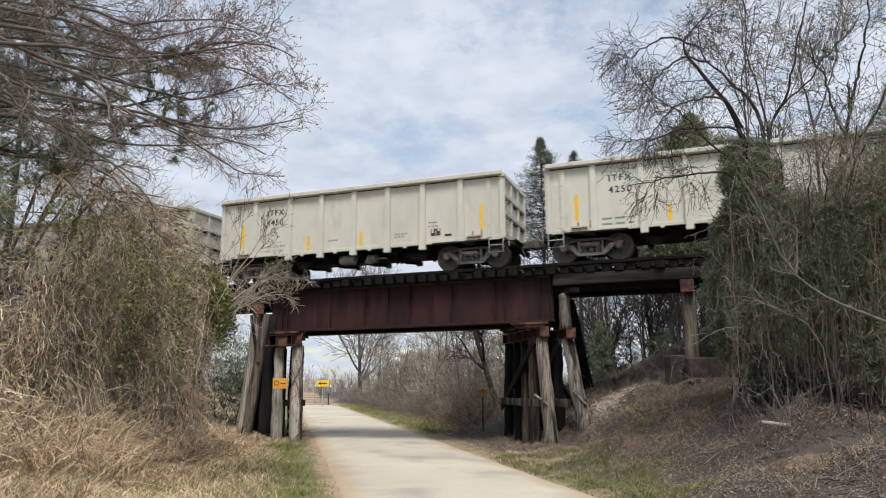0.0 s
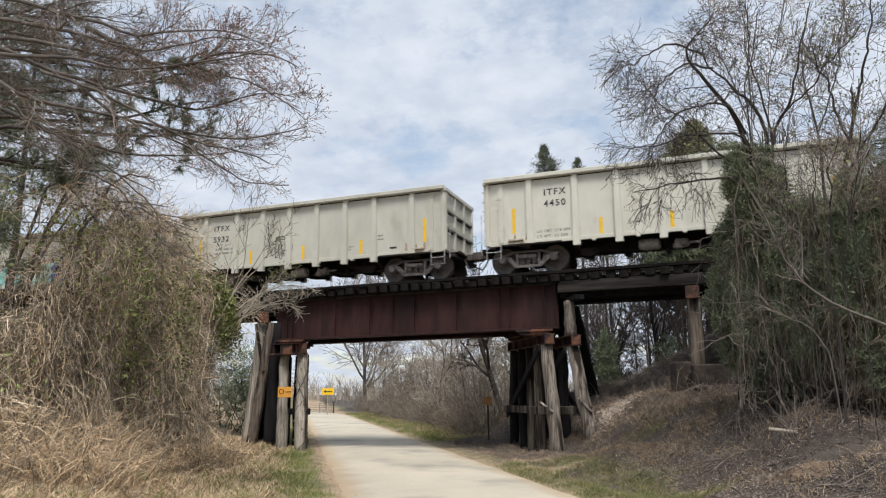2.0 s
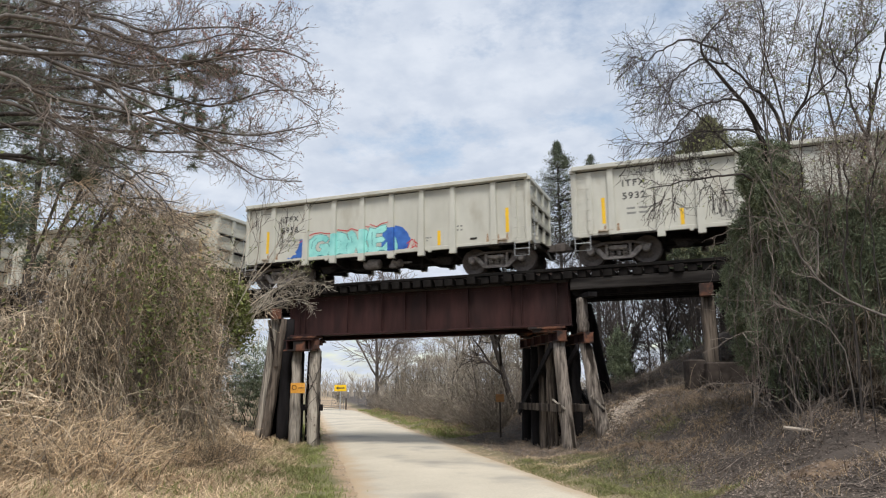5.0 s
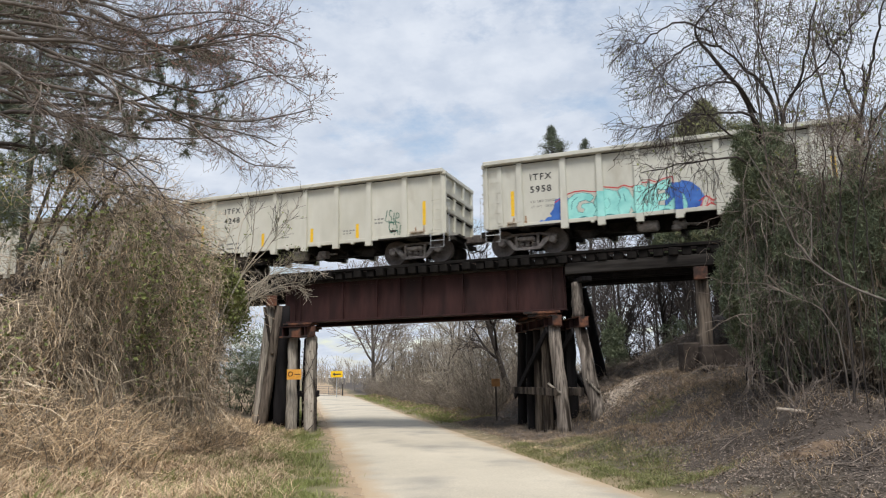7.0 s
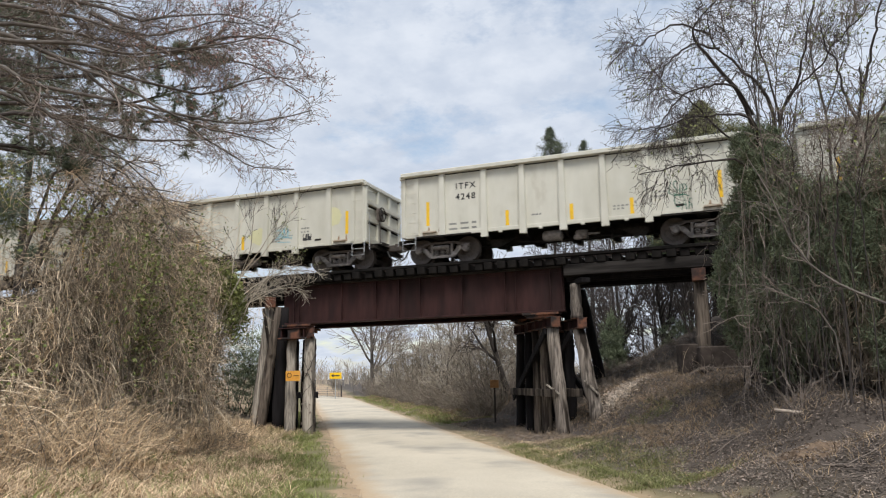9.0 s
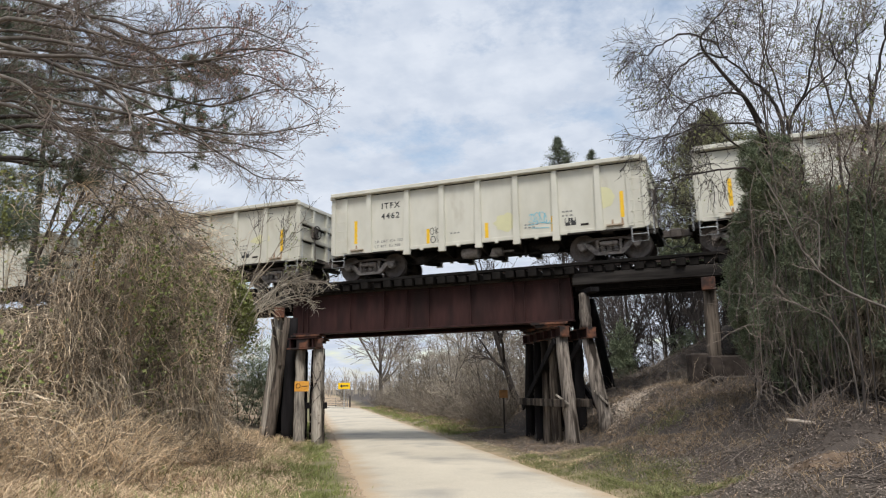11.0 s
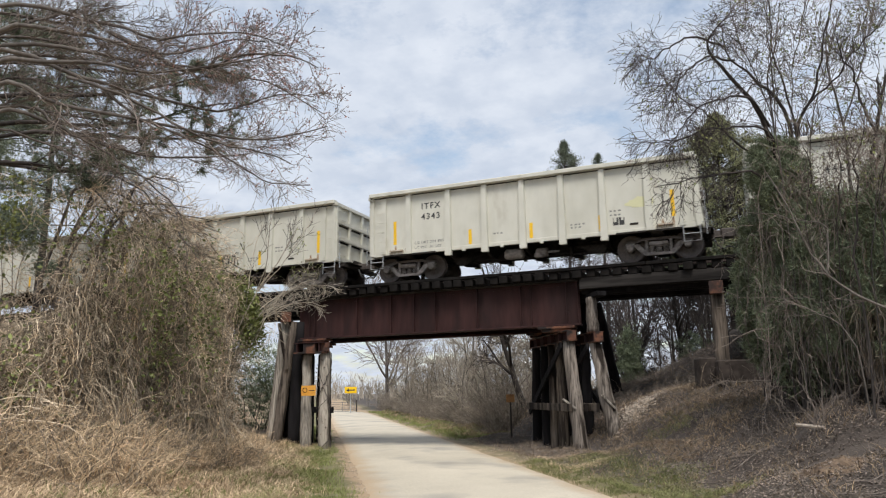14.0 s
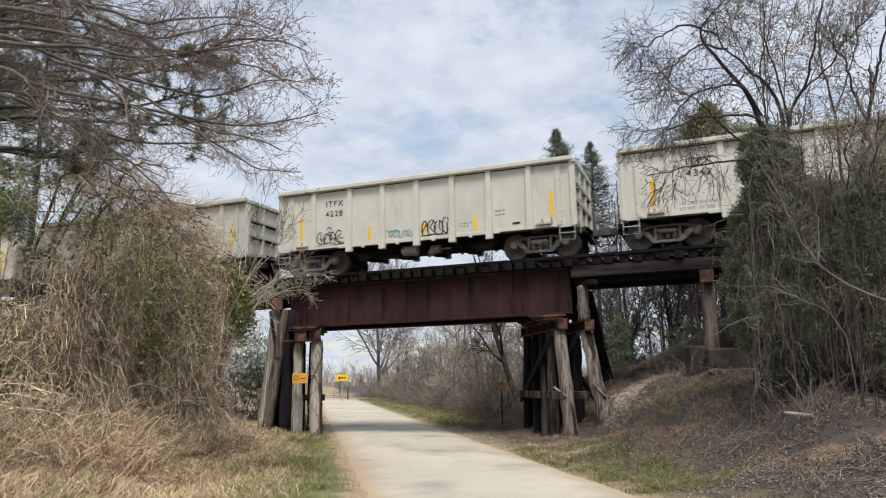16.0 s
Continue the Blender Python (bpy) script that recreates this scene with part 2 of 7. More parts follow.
class Shape:
    """Gathers boxes, rods and plates into one mesh."""

    def __init__(self):
        self.v, self.f = [], []

    def add(self, verts, faces):
        k = len(self.v)
        self.v.extend(tuple(p) for p in verts)
        self.f.extend(tuple(i + k for i in face) for face in faces)
        return self

    def box(self, lo, hi, edge=0.0, turn=None):
        lo, hi = Vector(lo), Vector(hi)
        mid, half = (lo + hi) / 2, (hi - lo) / 2
        if edge <= 0:
            pts = [Vector((x, y, z)) for x in (-half.x, half.x) for y in (-half.y, half.y) for z in (-half.z, half.z)]
            faces = [(0, 1, 3, 2), (4, 6, 7, 5), (0, 4, 5, 1), (2, 3, 7, 6), (0, 2, 6, 4), (1, 5, 7, 3)]
        else:
            e = min(edge, 0.45 * min(half) * 2)
            bm = bmesh.new()
            bmesh.ops.create_cube(bm, size=1, matrix=Matrix.Diagonal((*(half * 2), 1)))
            bmesh.ops.bevel(bm, geom=bm.edges[:], offset=e, segments=1, affect="EDGES")
            bm.verts.index_update()
            pts, faces = [v.co.copy() for v in bm.verts], [tuple(v.index for v in f.verts) for f in bm.faces]
            bm.free()
        if turn:
            pts = [turn @ p for p in pts]
        return self.add([p + mid for p in pts], faces)

    def beam(self, a, b, w, h, edge=0.0):
        """A squared bar from a to b, w wide and h high."""
        a, b = Vector(a), Vector(b)
        way = b - a
        q = way.to_track_quat("X", "Z").to_matrix()
        n = way.length / 2
        mid = (a + b) / 2
        return self.box(mid - Vector((n, w / 2, h / 2)), mid + Vector((n, w / 2, h / 2)), edge, q)

    def rod(self, pts, r, n=6, cap=True):
        """A round bar through pts; r is one radius or one for each point."""
        pts = [Vector(p) for p in pts]
        rs = r if isinstance(r, (list, tuple)) else [r] * len(pts)
        rings, ref = [], None
        for i, p in enumerate(pts):
            t = (pts[min(i + 1, len(pts) - 1)] - pts[max(i - 1, 0)]).normalized()
            ref = ref or (Vector((0, 0, 1)) if abs(t.z) < 0.9 else Vector((1, 0, 0)))
            u = t.cross(ref).normalized()
            w = t.cross(u).normalized()
            rings.append([p + rs[i] * (math.cos(6.2832 * k / n) * u + math.sin(6.2832 * k / n) * w) for k in range(n)])
        verts = [q for ring in rings for q in ring]
        faces = [(i * n + k, i * n + (k + 1) % n, (i + 1) * n + (k + 1) % n, (i + 1) * n + k) for i in range(len(pts) - 1) for k in range(n)]
        if cap:
            faces += [tuple(range(n))[::-1], tuple((len(pts) - 1) * n + k for k in range(n))]
        return self.add(verts, faces)

    def plate(self, outline, y0, y1):
        """A flat plate: an outline in x and z, from y0 to y1."""
        n = len(outline)
        verts = [(x, y0, z) for x, z in outline] + [(x, y1, z) for x, z in outline]
        faces = [tuple(range(n)), tuple(range(2 * n - 1, n - 1, -1))]
        faces += [(k, (k + 1) % n, n + (k + 1) % n, n + k)[::-1] for k in range(n)]
        return self.add(verts, faces)

    def mesh(self, name, mat, smooth=False):
        me = bpy.data.meshes.new(name)
        me.from_pydata(self.v, [], self.f)
        me.materials.append(mat)
        bm = bmesh.new()
        bm.from_mesh(me)
        bmesh.ops.recalc_face_normals(bm, faces=bm.faces[:])
        bm.to_mesh(me)
        bm.free()
        if smooth:
            me.shade_smooth()
        return me


def part(name, shape, mat, parent=None, label="", smooth=False, at=None):
    """One mesh object, under a thing or a part of it."""
    ob = new(name, shape if isinstance(shape, bpy.types.Mesh) else shape.mesh(name, mat, smooth))
    if parent:
        ob.parent = parent
    if at is not None:
        ob.matrix_basis = at
    return tagged(ob, label)


def thing(name, label, category, group="", kind="", at=None):
    ob = new(name)
    ob.empty_display_size = 0.3
    if at is not None:
        ob.matrix_basis = at
    return tagged(ob, label, category, group, kind)


def raw_mesh(name, verts, faces, mat, smooth=False):
    """A mesh from number arrays; every face has as many corners as faces has columns."""
    me = bpy.data.meshes.new(name)
    verts, faces = np.asarray(verts, np.float32), np.asarray(faces, np.int32)
    k = faces.shape[1]
    me.vertices.add(len(verts)), me.loops.add(faces.size), me.polygons.add(len(faces))
    me.vertices.foreach_set("co", verts.ravel())
    me.loops.foreach_set("vertex_index", faces.ravel())
    me.polygons.foreach_set("loop_start", np.arange(0, faces.size, k, dtype=np.int32))
    me.polygons.foreach_set("use_smooth", np.full(len(faces), smooth))
    me.update(calc_edges=True)
    me.materials.append(mat)
    return me


# ---- ground and road ----
ROAD_N, ROAD_D = (0.848, 0.530), (-0.530, 0.848)     # across and along the road


def off(x, y):
    return ROAD_N[0] * x + ROAD_N[1] * y


def along(x, y):
    return ROAD_D[0] * x + ROAD_D[1] * y


def centre(s):
    return -1.15 - 0.006 * np.maximum(0, s - 45) ** 2


def wave(x, y, size, seed):
    """Smooth unevenness between about -1 and 1."""
    r = np.random.RandomState(seed)
    out = 0 * x
    for k in range(5):
        a, b, c = r.uniform(0, 6.28), r.uniform(0, 6.28), 6.28 / size * r.uniform(0.6, 1.9)
        out = out + np.sin((np.cos(a) * x + np.sin(a) * y) * c + b) / 2.6
    return out


def height(x, y):
    x, y = np.asarray(x, float), np.asarray(y, float)
    o, s = off(x, y), along(x, y)
    q = o - centre(s)
    r, l = q - 2.5, -q - 2.5                          # beyond the right and the left edge of the road
    near = np.clip((6 - y) / 6, 0, 1)
    bank_r = np.clip(0.34 * (r - 0.7), 0, 1.3 + 1.9 * near) * np.interp(y, [-6.5, -3, 0, 8], [1.0, 0.35, 0.25, 0.25])
    bank_l = np.clip(0.07 * (l - 0.6), 0, 0.25) + np.clip(0.22 * (l - 3.5), 0, 1.2) * near
    edge = 5.35 - 0.62 * np.maximum(0, np.abs(y) - 2.3)
    end_r = np.interp(o, [2.1, 3.7, 4.9, 6.0, 8.7, 12.6, 20], [0, 0.12, 1.15, 1.7, 2.25, 5.6, 8])
    end_l = np.clip(0.55 * (l - 3.2), 0, 6)
    z = np.maximum(bank_r, bank_l)
    z = np.maximum(z, np.minimum(edge, np.maximum(end_r, end_l)))
    rough = np.clip(np.minimum(np.abs(r), np.abs(l)), 0, 1) * np.where((r < 0) & (l < 0), 0, 1)
    z = z + rough * (0.07 * wave(x, y, 2.2, 1) + 0.12 * wave(x, y, 7, 2))
    z = z + 0.42 * np.clip((y + 10.6) / 0.35, 0, 1) * np.exp(-((x - 11.7) ** 2 + 0.5 * (y + 9.6) ** 2) / 0.8)
    far = np.clip((np.hypot(x, y) - 90) / 300, 0, 1)
    z = z + far * (1.2 + 1.6 * wave(x, y, 330, 3)) - np.where((r < 0.05) & (l < 0.05), 0.05, 0.0)
    return z


def hz(x, y):
    return float(height(x, y))


def ground_material():
    m = material("roadside soil", (0.07, 0.056, 0.046), (0.175, 0.14, 0.113), 0.95, grain=7, stain=0.7, bump=0.8, bump_scale=22)
    nt = m.node_tree
    n, l = nt.nodes.new, nt.links.new
    p = nt.nodes["Principled BSDF"]
    base = p.inputs["Base Color"].links[0].from_socket
    tc, dot, noi = n("ShaderNodeTexCoord"), n("ShaderNodeVectorMath"), n("ShaderNodeTexNoise")
    dot.operation = "DOT_PRODUCT"
    dot.inputs[1].default_value = (*ROAD_N, 0)
    l(tc.outputs["Object"], dot.inputs[0])
    noi.inputs["Scale"].default_value, noi.inputs["Detail"].default_value = 1.4, 5
    l(tc.outputs["Object"], noi.inputs["Vector"])
    jit = n("ShaderNodeMath")
    jit.operation, jit.inputs[1].default_value = "MULTIPLY_ADD", 1.6
    l(noi.outputs["Fac"], jit.inputs[0]), l(dot.outputs["Value"], jit.inputs[2])
    ramp = n("ShaderNodeValToRGB")
    rng = n("ShaderNodeMapRange")
    rng.inputs[1].default_value, rng.inputs[2].default_value = -9.2, 6.8
    l(jit.outputs[0], rng.inputs[0]), l(rng.outputs[0], ramp.inputs[0])
    cr = ramp.color_ramp
    stops = ((0.0, (0.33, 0.245, 0.155)), (0.26, (0.36, 0.265, 0.165)), (0.32, (0.17, 0.165, 0.07)), (0.375, (0.20, 0.185, 0.08)),
             (0.40, (0.46, 0.33, 0.205)), (0.672, (0.47, 0.345, 0.215)), (0.708, (0.22, 0.185, 0.09)), (0.76, (0.085, 0.07, 0.05)), (0.84, (0.044, 0.035, 0.030)))
    cr.elements[0].position, cr.elements[0].color = stops[0][0], (*stops[0][1], 1)
    cr.elements[1].position, cr.elements[1].color = stops[-1][0], (*stops[-1][1], 1)
    for at, c in stops[1:-1]:
        cr.elements.new(at).color = (*c, 1)
    mix = n("ShaderNodeMix")
    mix.data_type = "RGBA"
    mix.inputs[0].default_value = 0.72
    l(base, mix.inputs[6]), l(ramp.outputs[0], mix.inputs[7])
    l(mix.outputs[2], p.inputs["Base Color"])
    return m


def road_material():
    """Worn asphalt with sand washed in along its edges, a few tar seams and tyre-polished lanes."""
    m = M["road"]
    nt = m.node_tree
    n, l = nt.nodes.new, nt.links.new
    p = nt.nodes["Principled BSDF"]
    base = p.inputs["Base Color"].links[0].from_socket
    tc, dot, noi, fine = n("ShaderNodeTexCoord"), n("ShaderNodeVectorMath"), n("ShaderNodeTexNoise"), n("ShaderNodeTexNoise")
    dot.operation = "DOT_PRODUCT"
    dot.inputs[1].default_value = (*ROAD_N, 0)
    l(tc.outputs["Object"], dot.inputs[0])
    for t, size in ((noi, 1.1), (fine, 9.0)):
        t.inputs["Scale"].default_value, t.inputs["Detail"].default_value = size, 6
        l(tc.outputs["Object"], t.inputs["Vector"])

    def calc(op, a, b):
        x = n("ShaderNodeMath")
        x.operation = op
        for k, v in enumerate((a, b)):
            if isinstance(v, (int, float)):
                x.inputs[k].default_value = v
            else:
                l(v, x.inputs[k])
        return x.outputs[0]
    away = calc("ABSOLUTE", calc("ADD", dot.outputs["Value"], 1.30), 0.0)
    rough = calc("ADD", calc("MULTIPLY", noi.outputs["Fac"], 0.9), calc("MULTIPLY", fine.outputs["Fac"], 0.35))
    edge = n("ShaderNodeMapRange")
    edge.inputs[1].default_value, edge.inputs[2].default_value = 2.25, 2.80
    l(calc("ADD", away, rough), edge.inputs[0])
    mix = n("ShaderNodeMix")
    mix.data_type = "RGBA"
    l(edge.outputs[0], mix.inputs[0]), l(base, mix.inputs[6])
    mix.inputs[7].default_value = (0.46, 0.345, 0.225, 1)
    l(mix.outputs[2], p.inputs["Base Color"])
    return m


def build_ground():
    def axis(lo, hi, step):
        mid = np.arange(lo, hi + step / 2, step)
        out = 1.0 * np.cumsum(step * 1.28 ** np.arange(1, 26))
        return np.concatenate([lo - out[::-1], mid, hi + out])
    xs, ys = axis(-24, 26, 0.4), axis(-30, 34, 0.4)
    X, Y = np.meshgrid(xs, ys)
    Z = height(X, Y)
    w = len(xs)
    i = (np.arange(len(ys) - 1)[:, None] * w + np.arange(w - 1)[None]).ravel()
    me = raw_mesh("ground", np.stack([X, Y, Z], -1).reshape(-1, 3), np.stack([i, i + 1, i + 1 + w, i + w], 1), ground_material(), True)
    tagged(new("ground", me), "leaf-strewn soil banks with dry grass verges", "ground", kind="structure")
    s = np.concatenate([np.arange(-60, 70, 0.8), np.arange(70, 130, 2.0)])
    cols = np.array([-2.34, -2.2, -1.3, 0, 1.2, 1.9, 2.04])
    drop = np.array([-0.06, 0.0, 0.015, 0.03, 0.015, 0.0, -0.06])
    S, C = np.meshgrid(s, cols, indexing="ij")
    edge = np.where((C < -2.1) | (C > 1.8), 1, 0) * np.sign(C) * (0.035 * wave(S, C, 4.0, 9) + 0.02 * wave(S, C, 1.1, 10))
    O = centre(S) + C + edge
    V = np.stack([ROAD_N[0] * O + ROAD_D[0] * S, ROAD_N[1] * O + ROAD_D[1] * S, np.broadcast_to(drop, S.shape)], -1).reshape(-1, 3)
    w = len(cols)
    i = (np.arange(len(s) - 1)[:, None] * w + np.arange(w - 1)[None]).ravel()
    me = raw_mesh("road", V, np.stack([i, i + 1, i + 1 + w, i + w], 1), road_material(), True)
    tagged(new("road", me), "narrow pale worn country road", "road", kind="structure")


build_ground()

# ---- bridge ----
RAIL_Z = 5.96
SKEW = Vector((-0.530, 0.848, 0))                    # the bents stand parallel to the road


def plate_girder(y, side):
    g = thing("plate_girder", "dark red rusted steel plate girder over the road", "girder", "girders of the bridge")
    part("web", Shape().box((-5.4, y - 0.012, 4.0), (5.4, y + 0.012, 5.48)), M["rust"], g)
    # this flange is black instead of rust: the ties' shade, put into its colour
    part("top_flange", Shape().box((-5.4, y - 0.2, 5.44), (5.4, y + 0.2, 5.5), 0.008), M["underframe"], g, "top flange coloured black for the shade under the ties")
    part("bottom_flange", Shape().box((-5.4, y - 0.2, 3.98), (5.4, y + 0.2, 4.04), 0.008), M["rust"], g)
    for z0, z1 in ((4.04, 4.17), (5.31, 5.44)):
        part("flange_angle", Shape().box((-5.38, y + side * 0.012, z0), (5.38, y + side * 0.03, z1)), M["rust"], g)
    for x in (-5.36, -4.95, -4.72, -2.9, -1.5, -0.57, 0.26, 1.83, 3.39, 3.76, 4.95, 5.34):
        a, b = sorted((y + side * 0.012, y + side * 0.13))
        c, d = sorted((y + side * 0.032, y + side * 0.045))
        part("stiffener", Shape().box((x - 0.012, a, 4.045), (x + 0.012, b, 5.435)).box((x - 0.05, c, 4.175), (x + 0.05, d, 5.3)), M["rust"], g)
    riv = Shape()
    for k in range(68):
        for z in (4.10, 5.38):
            x = -5.3 + k * 0.158
            riv.box((x - 0.016, *((y - 0.045, z - 0.016) if side < 0 else (y + 0.03, z - 0.016))), (x + 0.016, *((y - 0.03, z + 0.016) if side < 0 else (y + 0.045, z + 0.016))), 0.007)
    tagged(part("rivets", riv, M["rust"], g), kind="stuff")
    return g


plate_girder(-1.1, -1)
plate_girder(1.1, 1)


def girder_bracing():
    b = thing("cross_bracing", "rusted steel bracing between the two girders", "bracing")
    for k in range(6):
        x = -4.9 + k * 1.96
        part("strut", Shape().beam((x, -1.08, 4.35), (x, 1.08, 4.35), 0.08, 0.08), M["rust"], b)
        part("strut", Shape().beam((x, -1.08, 4.25), (x, 1.08, 5.3), 0.07, 0.07), M["rust"], b)


girder_bracing()


def timber_box(lo, hi, edge=0.025):
    return Shape().box(lo, hi, edge)


def bridge_deck():
    d = thing("bridge_deck", "open timber bridge deck with dark tie ends", "bridge deck")
    me = timber_box((-0.145, -1.55, 0), (0.145, 1.55, 0.25), 0.02).mesh("tie", M["tie"])
    rng = random.Random(4)
    x = -9.6
    while x < 11.3:
        ob = part("tie", me, None, d)
        ob.matrix_basis = pose(x, rng.uniform(-0.09, 0.09), 5.5 + rng.uniform(-0.012, 0.006), 0, 0, rng.uniform(-1.2, 1.2))
        x += 0.42 + rng.uniform(-0.02, 0.02)
    for y in (-1.46, 1.46):
        for a, b in ((-9.7, -3.1), (-3.08, 3.4), (3.42, 7.6), (7.62, 11.4)):
            part("guard_timber", timber_box((a, y - 0.09, 5.752), (b, y + 0.09, 5.86), 0.015), M["tie"], d)
    t = thing("railway_track", "pair of rusty steel rails on timber ties", "track", kind="structure")
    for y in (-0.755, 0.755):
        outline = ((-0.07, 0), (0.07, 0), (0.07, 0.012), (0.012, 0.03), (0.012, 0.135), (0.036, 0.145), (0.036, 0.18), (-0.036, 0.18), (-0.036, 0.145), (-0.012, 0.135), (-0.012, 0.03), (-0.07, 0.012))
        n = len(outline)
        v = [(x, y + a, 5.778 + b) for x in (-120, 120) for a, b in outline]
        f = [tuple(range(n)), tuple(range(2 * n - 1, n - 1, -1))] + [(i, (i + 1) % n, n + (i + 1) % n, n + i) for i in range(n)]
        part("rail", Shape().add(v, f), M["rail"], t)
    for sgn, x0 in ((-1, -10.1), (1, 11.8)):
        for k in range(60):
            ob = part("tie", me, None, t)
            ob.matrix_basis = pose(x0 + sgn * k * 0.52, 0, 5.5, 0, 0, rng.uniform(-1, 1))
            ob.scale = (1, 0.8, 1)


bridge_deck()


def pile(x0, y0, z0, x1, y1, z1, r, seed, mat):
    """A tapered round timber pile from foot to head, slightly crooked and checked."""
    rng = random.Random(seed)
    n, k = 12, 9
    s = Shape()
    pts, rad = [], []
    for i in range(k):
        t = i / (k - 1)
        pts.append((x0 + (x1 - x0) * t + rng.uniform(-0.022, 0.022), y0 + (y1 - y0) * t + rng.uniform(-0.022, 0.022), z0 + (z1 - z0) * t))
        rad.append(r * (1.06 - 0.16 * t + rng.uniform(-0.05, 0.05)))
    s.rod(pts, rad, n)
    flat = [(rng.uniform(0.84, 1.08)) for _ in range(n)]
    for i in range(k):
        c = Vector(pts[i])
        for j in range(n):
            p = Vector(s.v[i * n + j])
            s.v[i * n + j] = tuple(c + (p - c) * flat[j])
    return s.mesh("pile", mat, True)


def bent(cx, top, label, seed, offs=(-1.9, -0.95, 0.0, 0.95, 1.9), lean=0.0, bright=(0,), stained=(), brace=True, cap_h=0.34, jog=0.0, main="timber"):
    """A row of timber piles under one cap, parallel to the road."""
    b = thing("pile_bent", label, "pile bent", "timber bents of the bridge")
    c0 = Vector((cx, 0, 0))
    half = SKEW * 2.05
    up = lambda z: Vector((0, 0, z))
    part("cap_web", Shape().beam(c0 - half + up(top - cap_h / 2), c0 + half + up(top - cap_h / 2), 0.05, cap_h - 0.06), M["rust"], b)
    for z in (top - 0.015, top - cap_h + 0.015):
        part("cap_flange", Shape().beam(c0 - half + up(z), c0 + half + up(z), 0.36, 0.03, 0.005), M["rust_orange"], b)
    for k in range(6):
        m = c0 + SKEW * (-2.03 + 0.812 * k) + up(top - cap_h / 2)
        n = Vector((ROAD_N[0], ROAD_N[1], 0)) * 0.16
        part("cap_stiffener", Shape().beam(m - n, m + n, 0.03, cap_h - 0.062), M["rust"], b)
    part("cap_end", Shape().beam(c0 - half * 1.004 + up(top - cap_h / 2), c0 - half * 0.996 + up(top - cap_h / 2), 0.30, cap_h - 0.062), M["rust_orange"], b)
    for k, o in enumerate(offs):
        side = Vector((ROAD_N[0], ROAD_N[1], 0)) * (0.0 if k == 0 else jog * (1 if k % 2 else -1))
        head = c0 + SKEW * (o * 0.9) + side
        foot = c0 + SKEW * (o * 0.9 + (0.42 * o / abs(o) if k in (0, len(offs) - 1) else 0)) + Vector((lean if k == 0 else 0, 0, 0)) + side
        z = hz(foot.x, foot.y) - 0.25
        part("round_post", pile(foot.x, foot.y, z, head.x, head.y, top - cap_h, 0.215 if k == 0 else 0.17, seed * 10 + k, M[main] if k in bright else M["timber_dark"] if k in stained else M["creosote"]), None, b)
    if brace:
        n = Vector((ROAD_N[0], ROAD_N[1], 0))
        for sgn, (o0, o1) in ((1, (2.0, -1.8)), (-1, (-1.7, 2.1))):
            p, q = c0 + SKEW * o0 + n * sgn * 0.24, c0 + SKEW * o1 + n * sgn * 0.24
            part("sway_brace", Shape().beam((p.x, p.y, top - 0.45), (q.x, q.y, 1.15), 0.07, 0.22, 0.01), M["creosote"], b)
        for sgn in (1, -1):
            p, q = c0 - SKEW * 2.35 + n * sgn * 0.26, c0 + SKEW * 2.3 + n * sgn * 0.26
            part("girt", Shape().beam((p.x, p.y, 1.38), (q.x, q.y, 1.38), 0.08, 0.24, 0.01), M["timber_dark"], b)
    return b


bent(4.10, 3.80, "creosoted timber pile bent with a rusted cap beside the road", 1, lean=0.12, bright=(0,), stained=(1, 2), main="timber_mid")
bent(4.95, 3.72, "creosoted timber pile bent with weathered grey batter pile", 2, lean=0.30, bright=(0,), main="timber_mid")
bent(-5.75, 3.80, "timber pile bent with a grey pile and small orange sign", 3, bright=(0,), brace=False, jog=0.1)
bent(-5.0, 3.80, "weathered timber pile bent at the road edge", 4, bright=(0,), brace=False, jog=0.1)


def bearings():
    for x, y in ((4.6, -1.1), (3.6, 1.1), (-4.75, -1.1), (-5.9, 1.1)):
        b = thing("bearing_plate", "rusted steel bearing seat under a girder end", "bearing", "girder bearings")
        part("plate", Shape().box((x - 0.62, y - 0.26, 3.9), (x + 0.62, y + 0.26, 3.975), 0.01), M["rust_orange"], b)
        part("packing", Shape().box((x - 0.5, y - 0.2, 3.805), (x + 0.5, y + 0.2, 3.898), 0.01), M["rust_orange"], b)


bearings()


def steel_seat():
    """The rusty steel seat laid across the two pile heads at the road's left edge."""
    c = thing("steel_seat", "rusted steel seat across two timber pile heads", "bearing", "girder bearings")
    part("plate", Shape().box((-5.12, -2.0, 3.40), (-3.9, -1.46, 3.45), 0.006), M["rust_orange"], c)
    part("plate", Shape().box((-5.12, -2.0, 3.77), (-3.9, -1.46, 3.80), 0.006), M["rust"], c)
    part("block", Shape().box((-4.72, -1.96, 3.452), (-4.22, -1.6, 3.768), 0.012), M["rust_orange"], c)
    for x in (-5.0, -4.05):
        part("stiffener", Shape().box((x - 0.02, -1.95, 3.452), (x + 0.02, -1.55, 3.768)), M["rust"], c)


steel_seat()


def approach_span(x0, x1, label):
    a = thing("timber_stringers", label, "stringers", "timber approach spans")
    for k, y in enumerate((-1.32, -0.95, -0.58, 0.58, 0.95, 1.32)):
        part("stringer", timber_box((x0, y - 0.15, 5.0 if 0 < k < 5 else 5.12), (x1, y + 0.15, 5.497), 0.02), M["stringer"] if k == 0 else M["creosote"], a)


approach_span(5.46, 11.6, "weathered timber stringers of the approach span")
approach_span(-9.8, -5.46, "dark timber stringers of the approach span")


